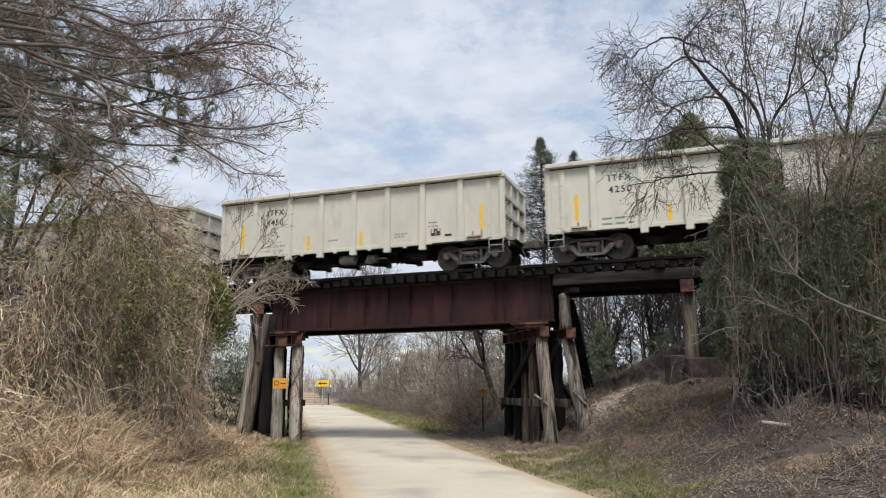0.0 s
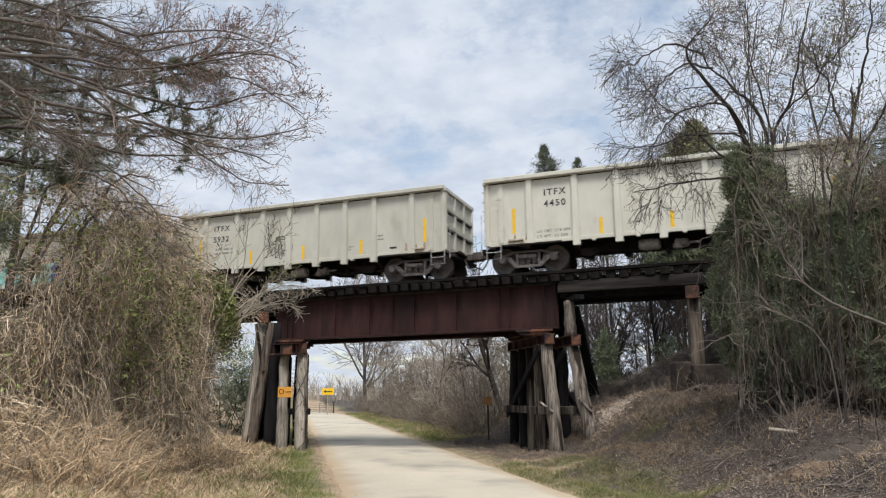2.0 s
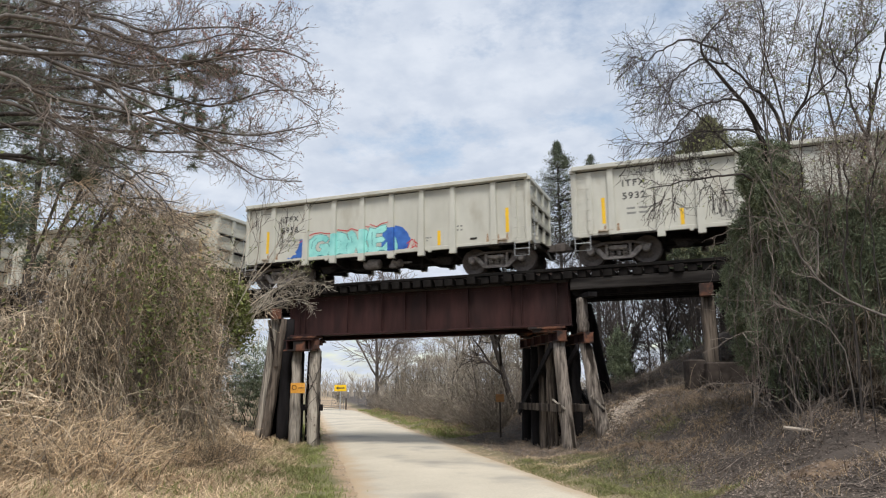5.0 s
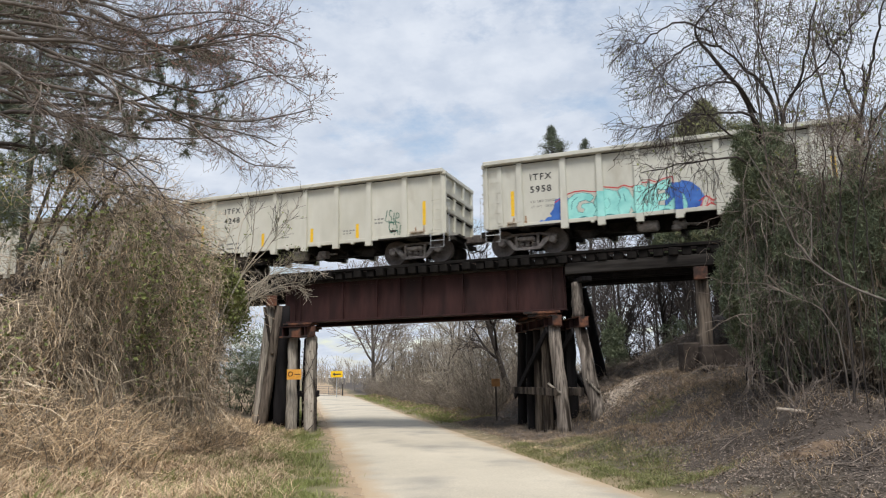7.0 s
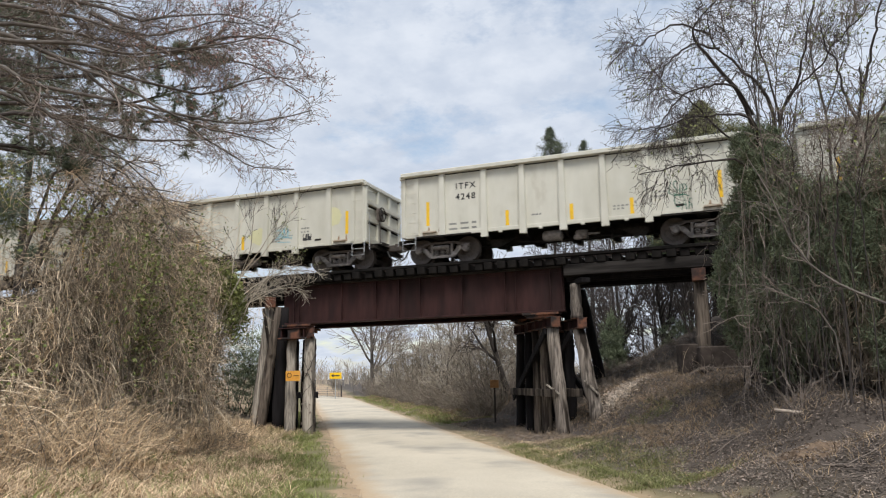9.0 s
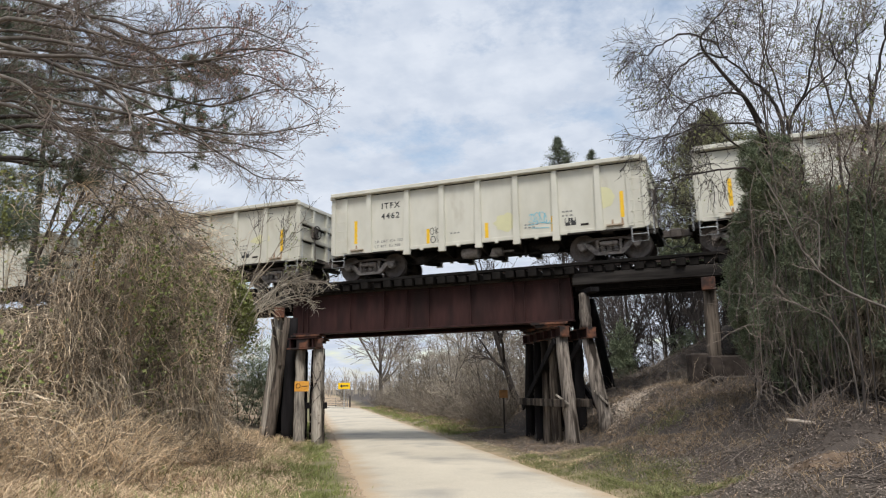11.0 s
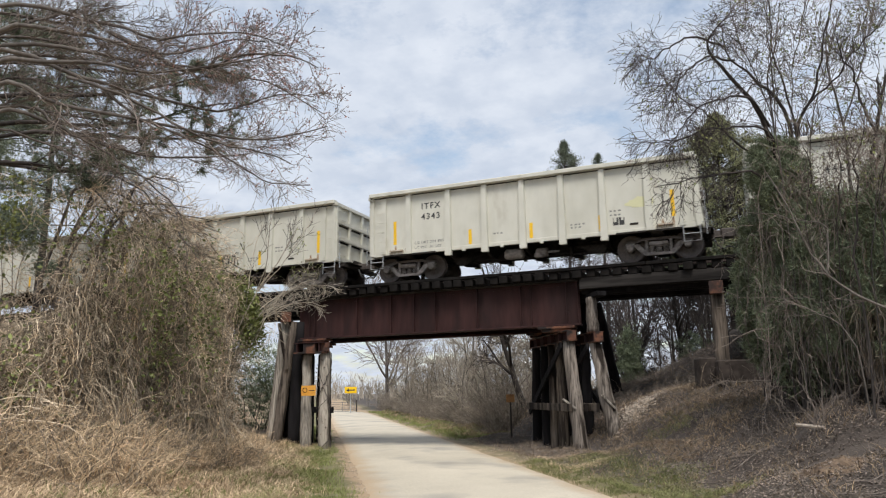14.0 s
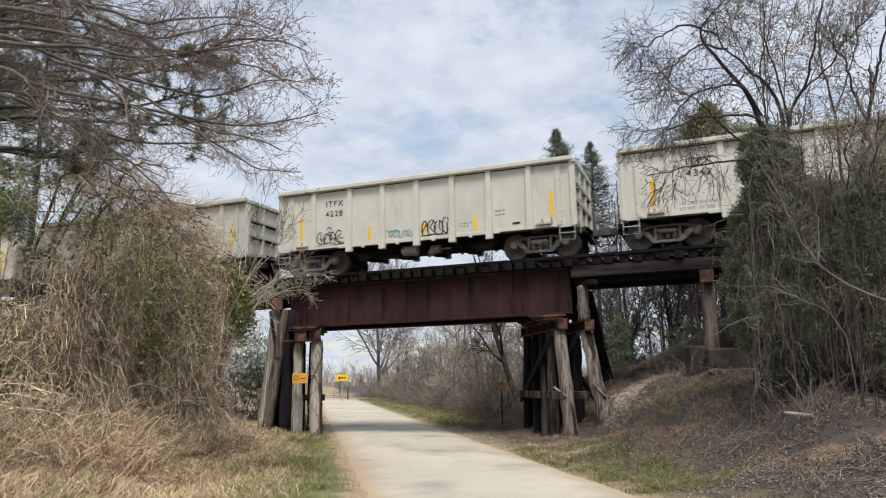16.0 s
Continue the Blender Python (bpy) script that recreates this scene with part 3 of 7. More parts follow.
def short_posts():
    for x, y, z0, z1, m in ((5.78, -1.22, 3.72, 4.85, "timber_mid"), (5.3, 0.1, 3.72, 4.85, "creosote"), (4.6, 1.2, 3.72, 4.85, "creosote")):
        p = thing("trestle_post", "short timber post carrying the stringers", "post", "trestle posts")
        part("post", pile(x, y, z0, x, y, z1, 0.2, int(x * 10), M[m]), None, p)
    c = thing("corbel", "dark squared timber corbel under the stringers", "corbel")
    part("corbel", Shape().beam(Vector((5.15, 0, 4.92)) - SKEW * 2.0, Vector((5.15, 0, 4.92)) + SKEW * 2.0, 0.32, 0.15, 0.01), M["creosote"], c)


short_posts()


def end_bent(cx, top, way, label, seed, offs=(-1.6, -0.6, 0.6, 1.6), batter=0.0, lean=0.0, main="timber"):
    b = thing("end_bent", label, "pile bent", "timber bents of the bridge")
    c0 = Vector((cx, 0, top - 0.17))
    # the cap's near-black stands for shade on it; only its end stays orange
    part("cap", Shape().beam(c0 - way * 2.0, c0 + way * 2.0, 0.36, 0.34, 0.02), M["creosote"], b)
    part("end_strap", Shape().beam(c0 - way * 2.06, c0 - way * 1.76, 0.40, 0.38, 0.01), M["rust_orange"], b)
    for k, o in enumerate(offs):
        p = Vector((cx, 0, 0)) + way * o
        q = p + way * (batter * (-1 if o < 0 else 1) if k in (0, len(offs) - 1) else 0) + Vector((lean if k < 2 else 0, 0, 0))
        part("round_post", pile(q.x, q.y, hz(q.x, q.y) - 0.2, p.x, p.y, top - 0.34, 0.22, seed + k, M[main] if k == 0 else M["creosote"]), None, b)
    return b


end_bent(9.62, 5.0, Vector((0, 1, 0)), "timber end bent with a rust-orange cap end", 50, main="timber_dark")
side_bent = end_bent(-6.75, 5.0, SKEW, "grey and black timber bent beside the vines", 60, (-1.6, -0.85, 0.0, 0.9, 1.7), 0.0, -0.5)
part("round_post", pile(-6.02, -1.66, hz(-6.0, -1.66) - 0.2, -5.56, -1.3, 4.66, 0.2, 77, M["timber_dark"]), None, side_bent, "brown stained post")
part("round_post", pile(-5.52, -1.25, hz(-5.5, -1.25) - 0.2, -5.42, -1.15, 4.66, 0.23, 78, M["creosote"]), None, side_bent)
part("thin_brace", Shape().beam((-5.95, -1.75, 4.6), (-5.6, -1.68, 2.85), 0.05, 0.12, 0.01), M["timber_dark"], side_bent)


def leaning_prop():
    """The dark tall post behind the batter pile, and split girt ends."""
    p = thing("trestle_post", "tall black timber post leaning under the stringers", "post", "trestle posts")
    part("post", pile(5.95, 2.3, hz(5.95, 2.3) - 0.2, 5.5, 1.5, 5.0, 0.19, 91, M["creosote"]), None, p)
    for x, y, z, a in ((5.05, -1.95, 1.5, 0.25), (6.25, -1.9, 1.55, 0.35)):
        q = thing("split_board", "pale splintered board end on the pile bent", "board", "splintered boards")
        part("board", Shape().beam((x - 0.2, y, z + a * 0.6), (x + 0.2, y, z - a * 0.6), 0.03, 0.06, 0.008), M["timber"], q)


leaning_prop()


def footing(x, y, w, d, top, turn, label):
    f = thing("footing_block", label, "footing", "footing blocks")
    z = min(hz(x, y), hz(x + w / 2, y), hz(x - w / 2, y)) - 0.3
    f.matrix_basis = pose(x, y, z, 0, 0, turn)
    part("block", Shape().box((-w / 2, -d / 2, 0), (w / 2, d / 2, top - z), 0.04), M["concrete"], f)


footing(9.12, -1.75, 0.5, 0.6, 2.78, 20, "stained brown footing block on the bank")
footing(10.15, -2.15, 1.45, 0.5, 2.68, 14, "low brown retaining block on the bank")


# ---- signs and gate ----


def turned(x, y, z, turn):
    return pose(x, y, z, 0, 0, turn)


def signs():
    s = thing("warning_sign", "small faded orange sign nailed to a timber pile", "sign", at=turned(-4.28, -2.22, 1.88, 12))
    part("panel", Shape().box((-0.27, -0.012, 0), (0.27, 0, 0.36), 0.006), M["signorange"], s)
    part("symbol", Shape().rod([(-0.13 + 0.08 * math.cos(a * 0.6283), -0.016, 0.2 + 0.08 * math.sin(a * 0.6283)) for a in range(11)], 0.012, 5), M["rust"], s)
    part("bar", Shape().box((0.02, -0.017, 0.17), (0.22, -0.0122, 0.2)), M["rust_orange"], s)
    x, y = -26.7, 40.5
    a = thing("arrow_sign", "yellow road sign with a black left-pointing arrow", "road sign", at=turned(x, y, hz(x, y), 25))
    part("post", Shape().box((-0.04, -0.03, -0.3), (0.04, 0.03, 2.15), 0.005), M["galv"], a)
    part("panel", Shape().box((-0.61, -0.06, 2.08), (0.61, -0.035, 2.72), 0.01), M["signyellow"], a)
    part("arrow", Shape().plate(((-0.45, 2.40), (-0.2, 2.58), (-0.2, 2.46), (0.42, 2.46), (0.42, 2.34), (-0.2, 2.34), (-0.2, 2.22)), -0.068, -0.0605), M["black"], a)
    x, y = 1.55, 3.3
    b = thing("marker_sign", "small orange marker sign on a thin post", "sign", at=turned(x, y, hz(x, y), 18))
    part("post", Shape().box((-0.035, -0.02, -0.3), (0.035, 0.02, 1.6), 0.004), M["bark_dark"], b)
    part("panel", Shape().box((-0.17, -0.04, 1.35), (0.17, -0.022, 1.66), 0.008), M["signdull"], b)
    x, y = -31.6, 47.6
    g = thing("farm_gate", "grey tubular steel farm gate across a track", "gate", at=turned(x, y, hz(x, y) - 0.15, 22))
    for k in range(6):
        part("bar", Shape().rod([(-1.5, 0, 0.25 + k * 0.2), (1.2, 0, 0.25 + k * 0.2)], 0.025, 6), M["gate"], g)
    for px in (-1.5, -0.15, 1.2):
        part("upright", Shape().rod([(px, 0, 0.2), (px, 0, 1.3)], 0.03, 6), M["gate"], g)
    part("post", Shape().rod([(1.45, 0, -0.3), (1.45, 0, 1.5)], 0.09, 8), M["bark_dark"], g)


signs()

# ---- train ----
CAR_L, CAR_PITCH = 11.5, 13.005


def train_x(t):
    """Where the second car's tail corner is at t seconds: the train slows a little."""
    u = t / 16.0
    return -7.635 + 87.105 * u - 10.484 * u ** 2 + 4.863 * u ** 3 - 1.598 * u ** 4


def rib_places(n):
    if n == 6:
        return [1.25] + [2.75 + k * 1.2 for k in range(n)] + [10.25]
    return [1.55] + [3.1 + k * 5.45 / (n - 1) for k in range(n)] + [9.98]


def wheelset_mesh():
    prof = ((-0.86, 0.08), (-0.82, 0.16), (-0.80, 0.30), (-0.815, 0.37), (-0.82, 0.455), (-0.71, 0.465), (-0.695, 0.49), (-0.68, 0.47), (-0.70, 0.37), (-0.72, 0.30), (-0.70, 0.16), (-0.64, 0.09))
    prof = prof + tuple((-a, b) for a, b in prof[::-1])
    prof = ((-1.02, 0.07),) + prof + ((1.02, 0.07),)
    n = 28
    v = [(r * math.cos(6.28319 * k / n), y, r * math.sin(6.28319 * k / n)) for y, r in prof for k in range(n)]
    f = [(i * n + k, i * n + (k + 1) % n, (i + 1) * n + (k + 1) % n, (i + 1) * n + k) for i in range(len(prof) - 1) for k in range(n)]
    f += [tuple(range(n)), tuple((len(prof) - 1) * n + k for k in range(n))]
    s = Shape().add(v, f)
    for sgn in (-1, 1):
        for k in range(6):
            a = k * 1.0472
            s.box((0.2 * math.cos(a) - 0.02, sgn * 0.83 - 0.015, 0.2 * math.sin(a) - 0.02), (0.2 * math.cos(a) + 0.02, sgn * 0.83 + 0.015, 0.2 * math.sin(a) + 0.02))
    return s.mesh("wheelset", M["wheel"])


def truck_parts(car, cx):
    """A cast two-axle truck under the car."""
    upper = ((-1.06, 0.56), (-1.04, 0.64), (-0.74, 0.66), (-0.5, 0.74), (0.5, 0.74), (0.74, 0.66), (1.04, 0.64), (1.06, 0.56), (0.76, 0.57), (0.48, 0.66), (-0.48, 0.66), (-0.76, 0.57))
    lower = ((-0.80, 0.50), (-0.70, 0.57), (-0.58, 0.52), (-0.36, 0.25), (0.36, 0.25), (0.58, 0.52), (0.70, 0.57), (0.80, 0.50), (0.50, 0.20), (0.42, 0.16), (-0.42, 0.16), (-0.50, 0.20))
    for sgn in (-1, 1):
        y0, y1 = sorted((sgn * 0.94, sgn * 1.08))
        t = part("side_frame", Shape().plate([(cx + a, b) for a, b in lower], y0, y1)
                 .box((cx - 0.42, y0, 0.22), (cx - 0.33, y1, 0.66), 0.01).box((cx + 0.33, y0, 0.22), (cx + 0.42, y1, 0.66), 0.01), M["truck"], car, "dusty cast steel truck side frame")
        # darker than the lower frame: shade below the car and dirt, both as colour
        part("frame_top", Shape().plate([(cx + a, b) for a, b in upper], y0 + 0.01, y1 - 0.01), M["wheel"], t, "upper bar coloured dark for shade and dirt")
        for k in (-0.22, 0.0, 0.22):
            pts = [(cx + k + 0.085 * math.cos(a * 0.9), sgn * 1.0 + 0.085 * math.sin(a * 0.9), 0.245 + 0.0075 * a) for a in range(29)]
            part("spring", Shape().rod(pts, 0.019, 4), M["truck"], t)
        part("bolster_end", Shape().box((cx - 0.3, sgn * 1.04 - 0.12, 0.46), (cx + 0.3, sgn * 1.04 + 0.12, 0.60), 0.03), M["truck"], t)
        for ax in (-0.889, 0.889):
            part("axle_box", Shape().rod([(cx + ax, sgn * 0.93, 0.457), (cx + ax, sgn * 1.13, 0.457), (cx + ax, sgn * 1.16, 0.457)], [0.13, 0.13, 0.09], 12)
                 .box((cx + ax - 0.15, sgn * 1.01 - 0.08, 0.5), (cx + ax + 0.15, sgn * 1.01 + 0.08, 0.6), 0.02), M["truck"], t)
    part("bolster", Shape().box((cx - 0.2, -0.95, 0.42), (cx + 0.2, 0.95, 0.70), 0.03), M["underframe"], car)
    for k in (-0.42, 0.42):
        part("brake_beam", Shape().beam((cx + k, -0.75, 0.33), (cx + k, 0.75, 0.33), 0.09, 0.12), M["underframe"], car)


def car_end(car, x, d, paint):
    """The ribbed end wall at x, facing along d, with ladder, rails and coupler."""
    lo = lambda a, b: (min(x + d * a, x + d * b), max(x + d * a, x + d * b))

    def box(a, b, y0, y1, z0, z1, e=0.008, s=None):
        u, w = lo(a, b)
        return (s or Shape()).box((u, y0, z0), (w, y1, z1), e)
    e = part("end_wall", box(-0.10, -0.03, -1.5, 1.5, 0.9, 3.05), paint, car)
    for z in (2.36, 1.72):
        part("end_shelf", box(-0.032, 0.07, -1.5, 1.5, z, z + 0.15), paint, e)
        # black panels below each shelf: its shade painted on, no openings
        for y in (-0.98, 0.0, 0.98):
            part("end_slot", box(-0.031, -0.012, y - 0.4, y + 0.4, z - 0.085, z - 0.004), M["underframe"], e, "black panel as painted shade under the end shelf")
    part("end_shelf", box(-0.032, 0.06, -1.5, 1.5, 0.9, 1.08), paint, e)
    part("end_top_rail", box(-0.12, 0.08, -1.6, 1.6, 3.04, 3.17), paint, e)
    for y in (-1.46, -0.5, 0.5, 1.46):
        part("end_post", box(-0.031, 0.055, y - 0.07, y + 0.07, 0.92, 3.04), paint, e)
    for k in range(6):
        z = 1.15 + k * 0.34
        lad = Shape().rod([(x + d * 0.08, -1.42, z), (x + d * 0.13, -1.42, z), (x + d * 0.13, -1.0, z), (x + d * 0.08, -1.0, z)], 0.014, 5)
        part("end_rung", lad, paint, e)
    for sgn in (-1, 1):
        st = Shape()
        st.rod([(x - d * 0.02, sgn * 1.55, 0.9), (x - d * 0.02, sgn * 1.57, 0.42), (x - d * 0.52, sgn * 1.57, 0.42), (x - d * 0.52, sgn * 1.55, 0.9)], 0.018, 5)
        st.rod([(x - d * 0.02, sgn * 1.57, 0.66), (x - d * 0.52, sgn * 1.57, 0.66)], 0.016, 5)
        st.rod([(x + d * 0.02, sgn * 1.52, 1.0), (x + d * 0.17, sgn * 1.52, 1.0), (x + d * 0.17, sgn * 1.5, 2.0 + 0.0 * sgn), (x + d * 0.03, sgn * 1.5, 2.0)], 0.015, 5)
        st.rod([(x + d * 0.17, sgn * 1.52, 1.0), (x + d * 0.17, sgn * 1.52, 0.6)], 0.014, 5)
        part("stirrup_step", st, M["galv"], car, "thin steel corner step and grab iron")
    part("end_platform", box(-0.1, 0.34, -1.05, 1.05, 0.86, 0.90).box(*[(lo(0.0, 0.25)[0], -1.3, 0.70), (lo(0.0, 0.25)[1], 1.3, 0.82)]), M["underframe"], car)
    cp = part("coupler", Shape().box((lo(0.0, 0.62)[0], -0.09, 0.74), (lo(0.0, 0.62)[1], 0.09, 0.98), 0.02)
              .box((lo(0.55, 0.80)[0], -0.17, 0.70), (lo(0.55, 0.80)[1], 0.15, 1.02), 0.04), M["wheel"], car, "rusty knuckle coupler")
    part("air_hose", Shape().rod([(x + d * 0.3, -0.25, 0.72), (x + d * 0.42, -0.27, 0.45), (x + d * 0.58, -0.22, 0.33), (x + d * 0.74, -0.12, 0.42)], 0.028, 6), M["black"], cp)
    part("striker", Shape().box((lo(-0.05, 0.14)[0], -0.3, 0.62), (lo(-0.05, 0.14)[1], 0.3, 1.1), 0.03), M["underframe"], car)


def gondola(paint, ribs, label):
    car = thing("gondola_car", label, "railway wagon", "cars of the freight train")
    for sgn in (-1, 1):
        y0, y1 = sorted((sgn * 1.47, sgn * 1.50))
        side = part("side_wall", Shape().box((0.05, y0, 0.93), (CAR_L - 0.05, y1, 3.06)), paint, car)
        a, b = sorted((sgn * 1.475, sgn * 1.495))
        # a black strip paints the crease shade below the chord
        part("chord_seam", Shape().box((0.1, a, 3.061), (CAR_L - 0.1, b, 3.099)), M["underframe"], side, "dark strip as painted crease shade under the top chord")
        a, b = sorted((sgn * 1.45, sgn * 1.70))
        part("top_chord", Shape().box((0.0, a, 3.10), (CAR_L, b, 3.25), 0.02), paint, side)
        a, b = sorted((sgn * 1.44, sgn * 1.53))
        part("side_sill", Shape().box((0.12, a, 0.86), (CAR_L - 0.12, b, 0.99), 0.01), paint, side)
        for x in (0.07, CAR_L - 0.07):
            a, b = sorted((sgn * 1.42, sgn * 1.565))
            part("corner_post", Shape().box((x - 0.06, a, 0.88), (x + 0.06, b, 3.04), 0.012), paint, side)
        for k, x in enumerate(rib_places(ribs)):
            z0 = 0.88 if k in (0, ribs + 1) else 0.68
            w = 0.10
            s = Shape()
            inner, outer, foot = sgn * 1.499, sgn * 1.60, sgn * (1.60 if k in (0, ribs + 1) else 1.64)
            v = [(x - w * 1.2, inner, z0), (x + w * 1.2, inner, z0), (x + w, inner, 3.09), (x - w, inner, 3.09),
                 (x - w * 1.2, foot, z0), (x + w * 1.2, foot, z0), (x + w * 0.85, outer, 3.09), (x - w * 0.85, outer, 3.09)]
            s.add(v, [(0, 1, 2, 3), (4, 5, 6, 7), (0, 1, 5, 4), (1, 2, 6, 5), (2, 3, 7, 6), (3, 0, 4, 7)])
            part("rib", s, paint, side)
        for x in (0.55, CAR_L - 0.52):
            lad = Shape().box((x - 0.07, *sorted((sgn * 1.499, sgn * 1.53))[:1], 0.95), (x + 0.07, sorted((sgn * 1.499, sgn * 1.545))[1], 3.04)) if sgn > 0 else \
                Shape().box((x - 0.085, -1.56, 0.95), (x + 0.085, -1.499, 3.04))
            part("ladder_stile", lad, paint, side)
            x1 = 0.12 if x < 5 else CAR_L - 0.12
            for k in range(6):
                z = 1.05 + k * 0.36
                rung = Shape().rod([(x, sgn * 1.545, z), (x, sgn * 1.575, z), (x1, sgn * 1.575, z), (x1, sgn * 1.56, z)], 0.007, 4)
                part("ladder_rung", rung, paint, side)
        for k, x in enumerate((0.98, 10.72, 3.9, 6.1, 8.3) if ribs == 5 else (0.98, 10.72, 3.4, 5.75, 8.2)):
            z0, z1 = (1.27, 2.14) if k < 2 else (1.02, 1.55)
            a, b = sorted((sgn * 1.5, sgn * 1.504))
            part("reflector_strip", Shape().box((x - 0.06, a, z0), (x + 0.06, b, z1)), M["yellow"], side, "yellow reflective strip")
        for x in (1.05, CAR_L - 1.05):
            a, b = sorted((sgn * 1.48, sgn * 1.60))
            part("jacking_pad", Shape().box((x - 0.26, a, 1.0), (x + 0.26, b, 1.06), 0.008).box((x - 0.3, *sorted((sgn * 1.49, sgn * 1.53))[:1], 0.86), (x + 0.3, sorted((sgn * 1.49, sgn * 1.53))[1], 1.0), 0.008), M["rustpaint"], side)
        for k, x in enumerate((1.0, 1.42, CAR_L - 1.5, CAR_L - 1.12, CAR_L - 0.8)):
            a, b = sorted((sgn * 1.5, sgn * 1.5025))
            part("rust_streak", Shape().plate(((x - 0.02, 1.2 + 0.05 * (k % 3)), (x + 0.03, 1.24), (x + 0.05, 1.0), (x - 0.05, 1.0)), a, b), M["rust_streak"], side, "rust-brown streak")
        for k in range(4):
            x = 3.65 + 1.4 * k
            a, b = sorted((sgn * 1.45, sgn * 1.55))
            part("sill_lug", Shape().box((x - 0.06, a, 0.80), (x + 0.06, b, 0.87), 0.008), paint, side)
        a, b = sorted((sgn * 1.5, sgn * 1.512))
        part("route_card_board", Shape().box((9.36, a, 1.12), (9.62, b, 1.19), 0.003), M["underframe"], side)
    for sgn in (-1, 1):
        for x0, x1 in ((0.5, 2.6), (CAR_L - 2.6, CAR_L - 0.5)):
            a, b = sorted((sgn * 1.46, sgn * 1.536))
            part("truck_arch_edge", Shape().box((x0, a, 0.84), (x1, b, 0.90), 0.006), M["underframe"], car)
    part("floor", Shape().box((0.08, -1.47, 0.98), (CAR_L - 0.08, 1.47, 1.04)), M["underframe"], car)
    part("centre_sill", Shape().box((0.1, -0.3, 0.62), (CAR_L - 0.1, 0.3, 0.98), 0.02), M["underframe"], car)
    for x in rib_places(ribs)[1:-1]:
        s = Shape()
        v = [(x - 0.05, -1.48, 0.98), (x - 0.05, 1.48, 0.98), (x - 0.05, 1.48, 0.72), (x - 0.05, 0.35, 0.56), (x - 0.05, -0.35, 0.56), (x - 0.05, -1.48, 0.72)]
        w = [(x + 0.05, y, z) for _, y, z in v]
        s.add(v + w, [tuple(range(6)), tuple(range(11, 5, -1))] + [(i, (i + 1) % 6, 6 + (i + 1) % 6, 6 + i) for i in range(6)])
        part("cross_bearer", s, M["underframe"], car)
    for x in (1.33, CAR_L - 1.33):
        part("body_bolster", Shape().box((x - 0.2, -1.47, 0.80), (x + 0.2, 1.47, 0.99), 0.02), M["underframe"], car)
        truck_parts(car, x)
    part("brake_reservoir", Shape().rod([(5.0, -1.0, 0.62), (5.06, -1.0, 0.62), (5.62, -1.0, 0.62), (5.68, -1.0, 0.62)], [0.12, 0.19, 0.19, 0.12], 14), M["truck"], car, "dusty grey air reservoir")
    part("brake_cylinder", Shape().rod([(6.1, -0.95, 0.6), (6.15, -0.95, 0.6), (6.5, -0.95, 0.6), (6.52, -0.95, 0.6), (6.9, -0.95, 0.6)], [0.1, 0.16, 0.16, 0.05, 0.03], 12)
         .box((6.05, -1.1, 0.42), (6.35, -0.85, 0.58), 0.03), M["truck"], car)
    part("brake_rigging", Shape().rod([(2.4, -0.5, 0.5), (4.2, -0.7, 0.55), (6.2, -0.8, 0.5), (8.9, -0.55, 0.47)], 0.02, 5)
         .rod([(2.9, -0.95, 0.72), (3.6, -1.0, 0.60), (5.0, -1.05, 0.42), (5.6, -0.9, 0.5)], 0.018, 5)
         .rod([(6.6, -1.0, 0.55), (7.6, -0.9, 0.45), (8.2, -0.8, 0.58)], 0.02, 5).beam((7.3, -0.9, 0.72), (7.3, -0.9, 0.35), 0.08, 0.06), M["underframe"], car)
    part("slope_bracket", Shape().plate(((7.5, 0.7), (8.55, 0.7), (8.4, 0.42), (8.05, 0.42)), -0.9, -0.84), M["underframe"], car)
    part("slope_bracket", Shape().plate(((3.0, 0.7), (4.0, 0.7), (3.5, 0.42), (3.2, 0.42)), -0.9, -0.84), M["underframe"], car)
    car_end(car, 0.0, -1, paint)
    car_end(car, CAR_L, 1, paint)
    return car


def words(text, size, mat, car, x, z, label=""):
    """Lettering on the car's near side, from x, standing on z."""
    cu = bpy.data.curves.new("lettering", "FONT")
    cu.body, cu.size, cu.extrude, cu.space_character, cu.offset = text, size, 0.0015, 1.25, size * 0.02
    ob = bpy.data.objects.new("lettering", cu)
    scene.collection.objects.link(ob)
    me = bpy.data.meshes.new_from_object(ob)
    bpy.data.objects.remove(ob)
    me.materials.clear()
    me.materials.append(mat)
    at = Matrix.Translation((x, -1.5035, z)) @ pose(0, 0, 0, 90, 0, 0)
    if size < 0.2:
        lo = part("lettering", me, None, car, label)
        lo.matrix_basis = at
        tagged(lo, kind="stuff")
        return
    bm = bmesh.new()
    bm.from_mesh(me)
    left = set(bm.verts)
    while left:
        grown, edge = set(), [next(iter(left))]
        while edge:
            v = edge.pop()
            if v not in grown:
                grown.add(v)
                edge += [e.other_vert(v) for e in v.link_edges]
        left -= grown
        order = {v: i for i, v in enumerate(sorted(grown, key=lambda v: v.index))}
        s = Shape().add([tuple(v.co) for v in order], [tuple(order[v] for v in f.verts) for f in bm.faces if f.verts[0] in grown])
        part("letter", s, mat, car, label).matrix_basis = at
    bm.free()


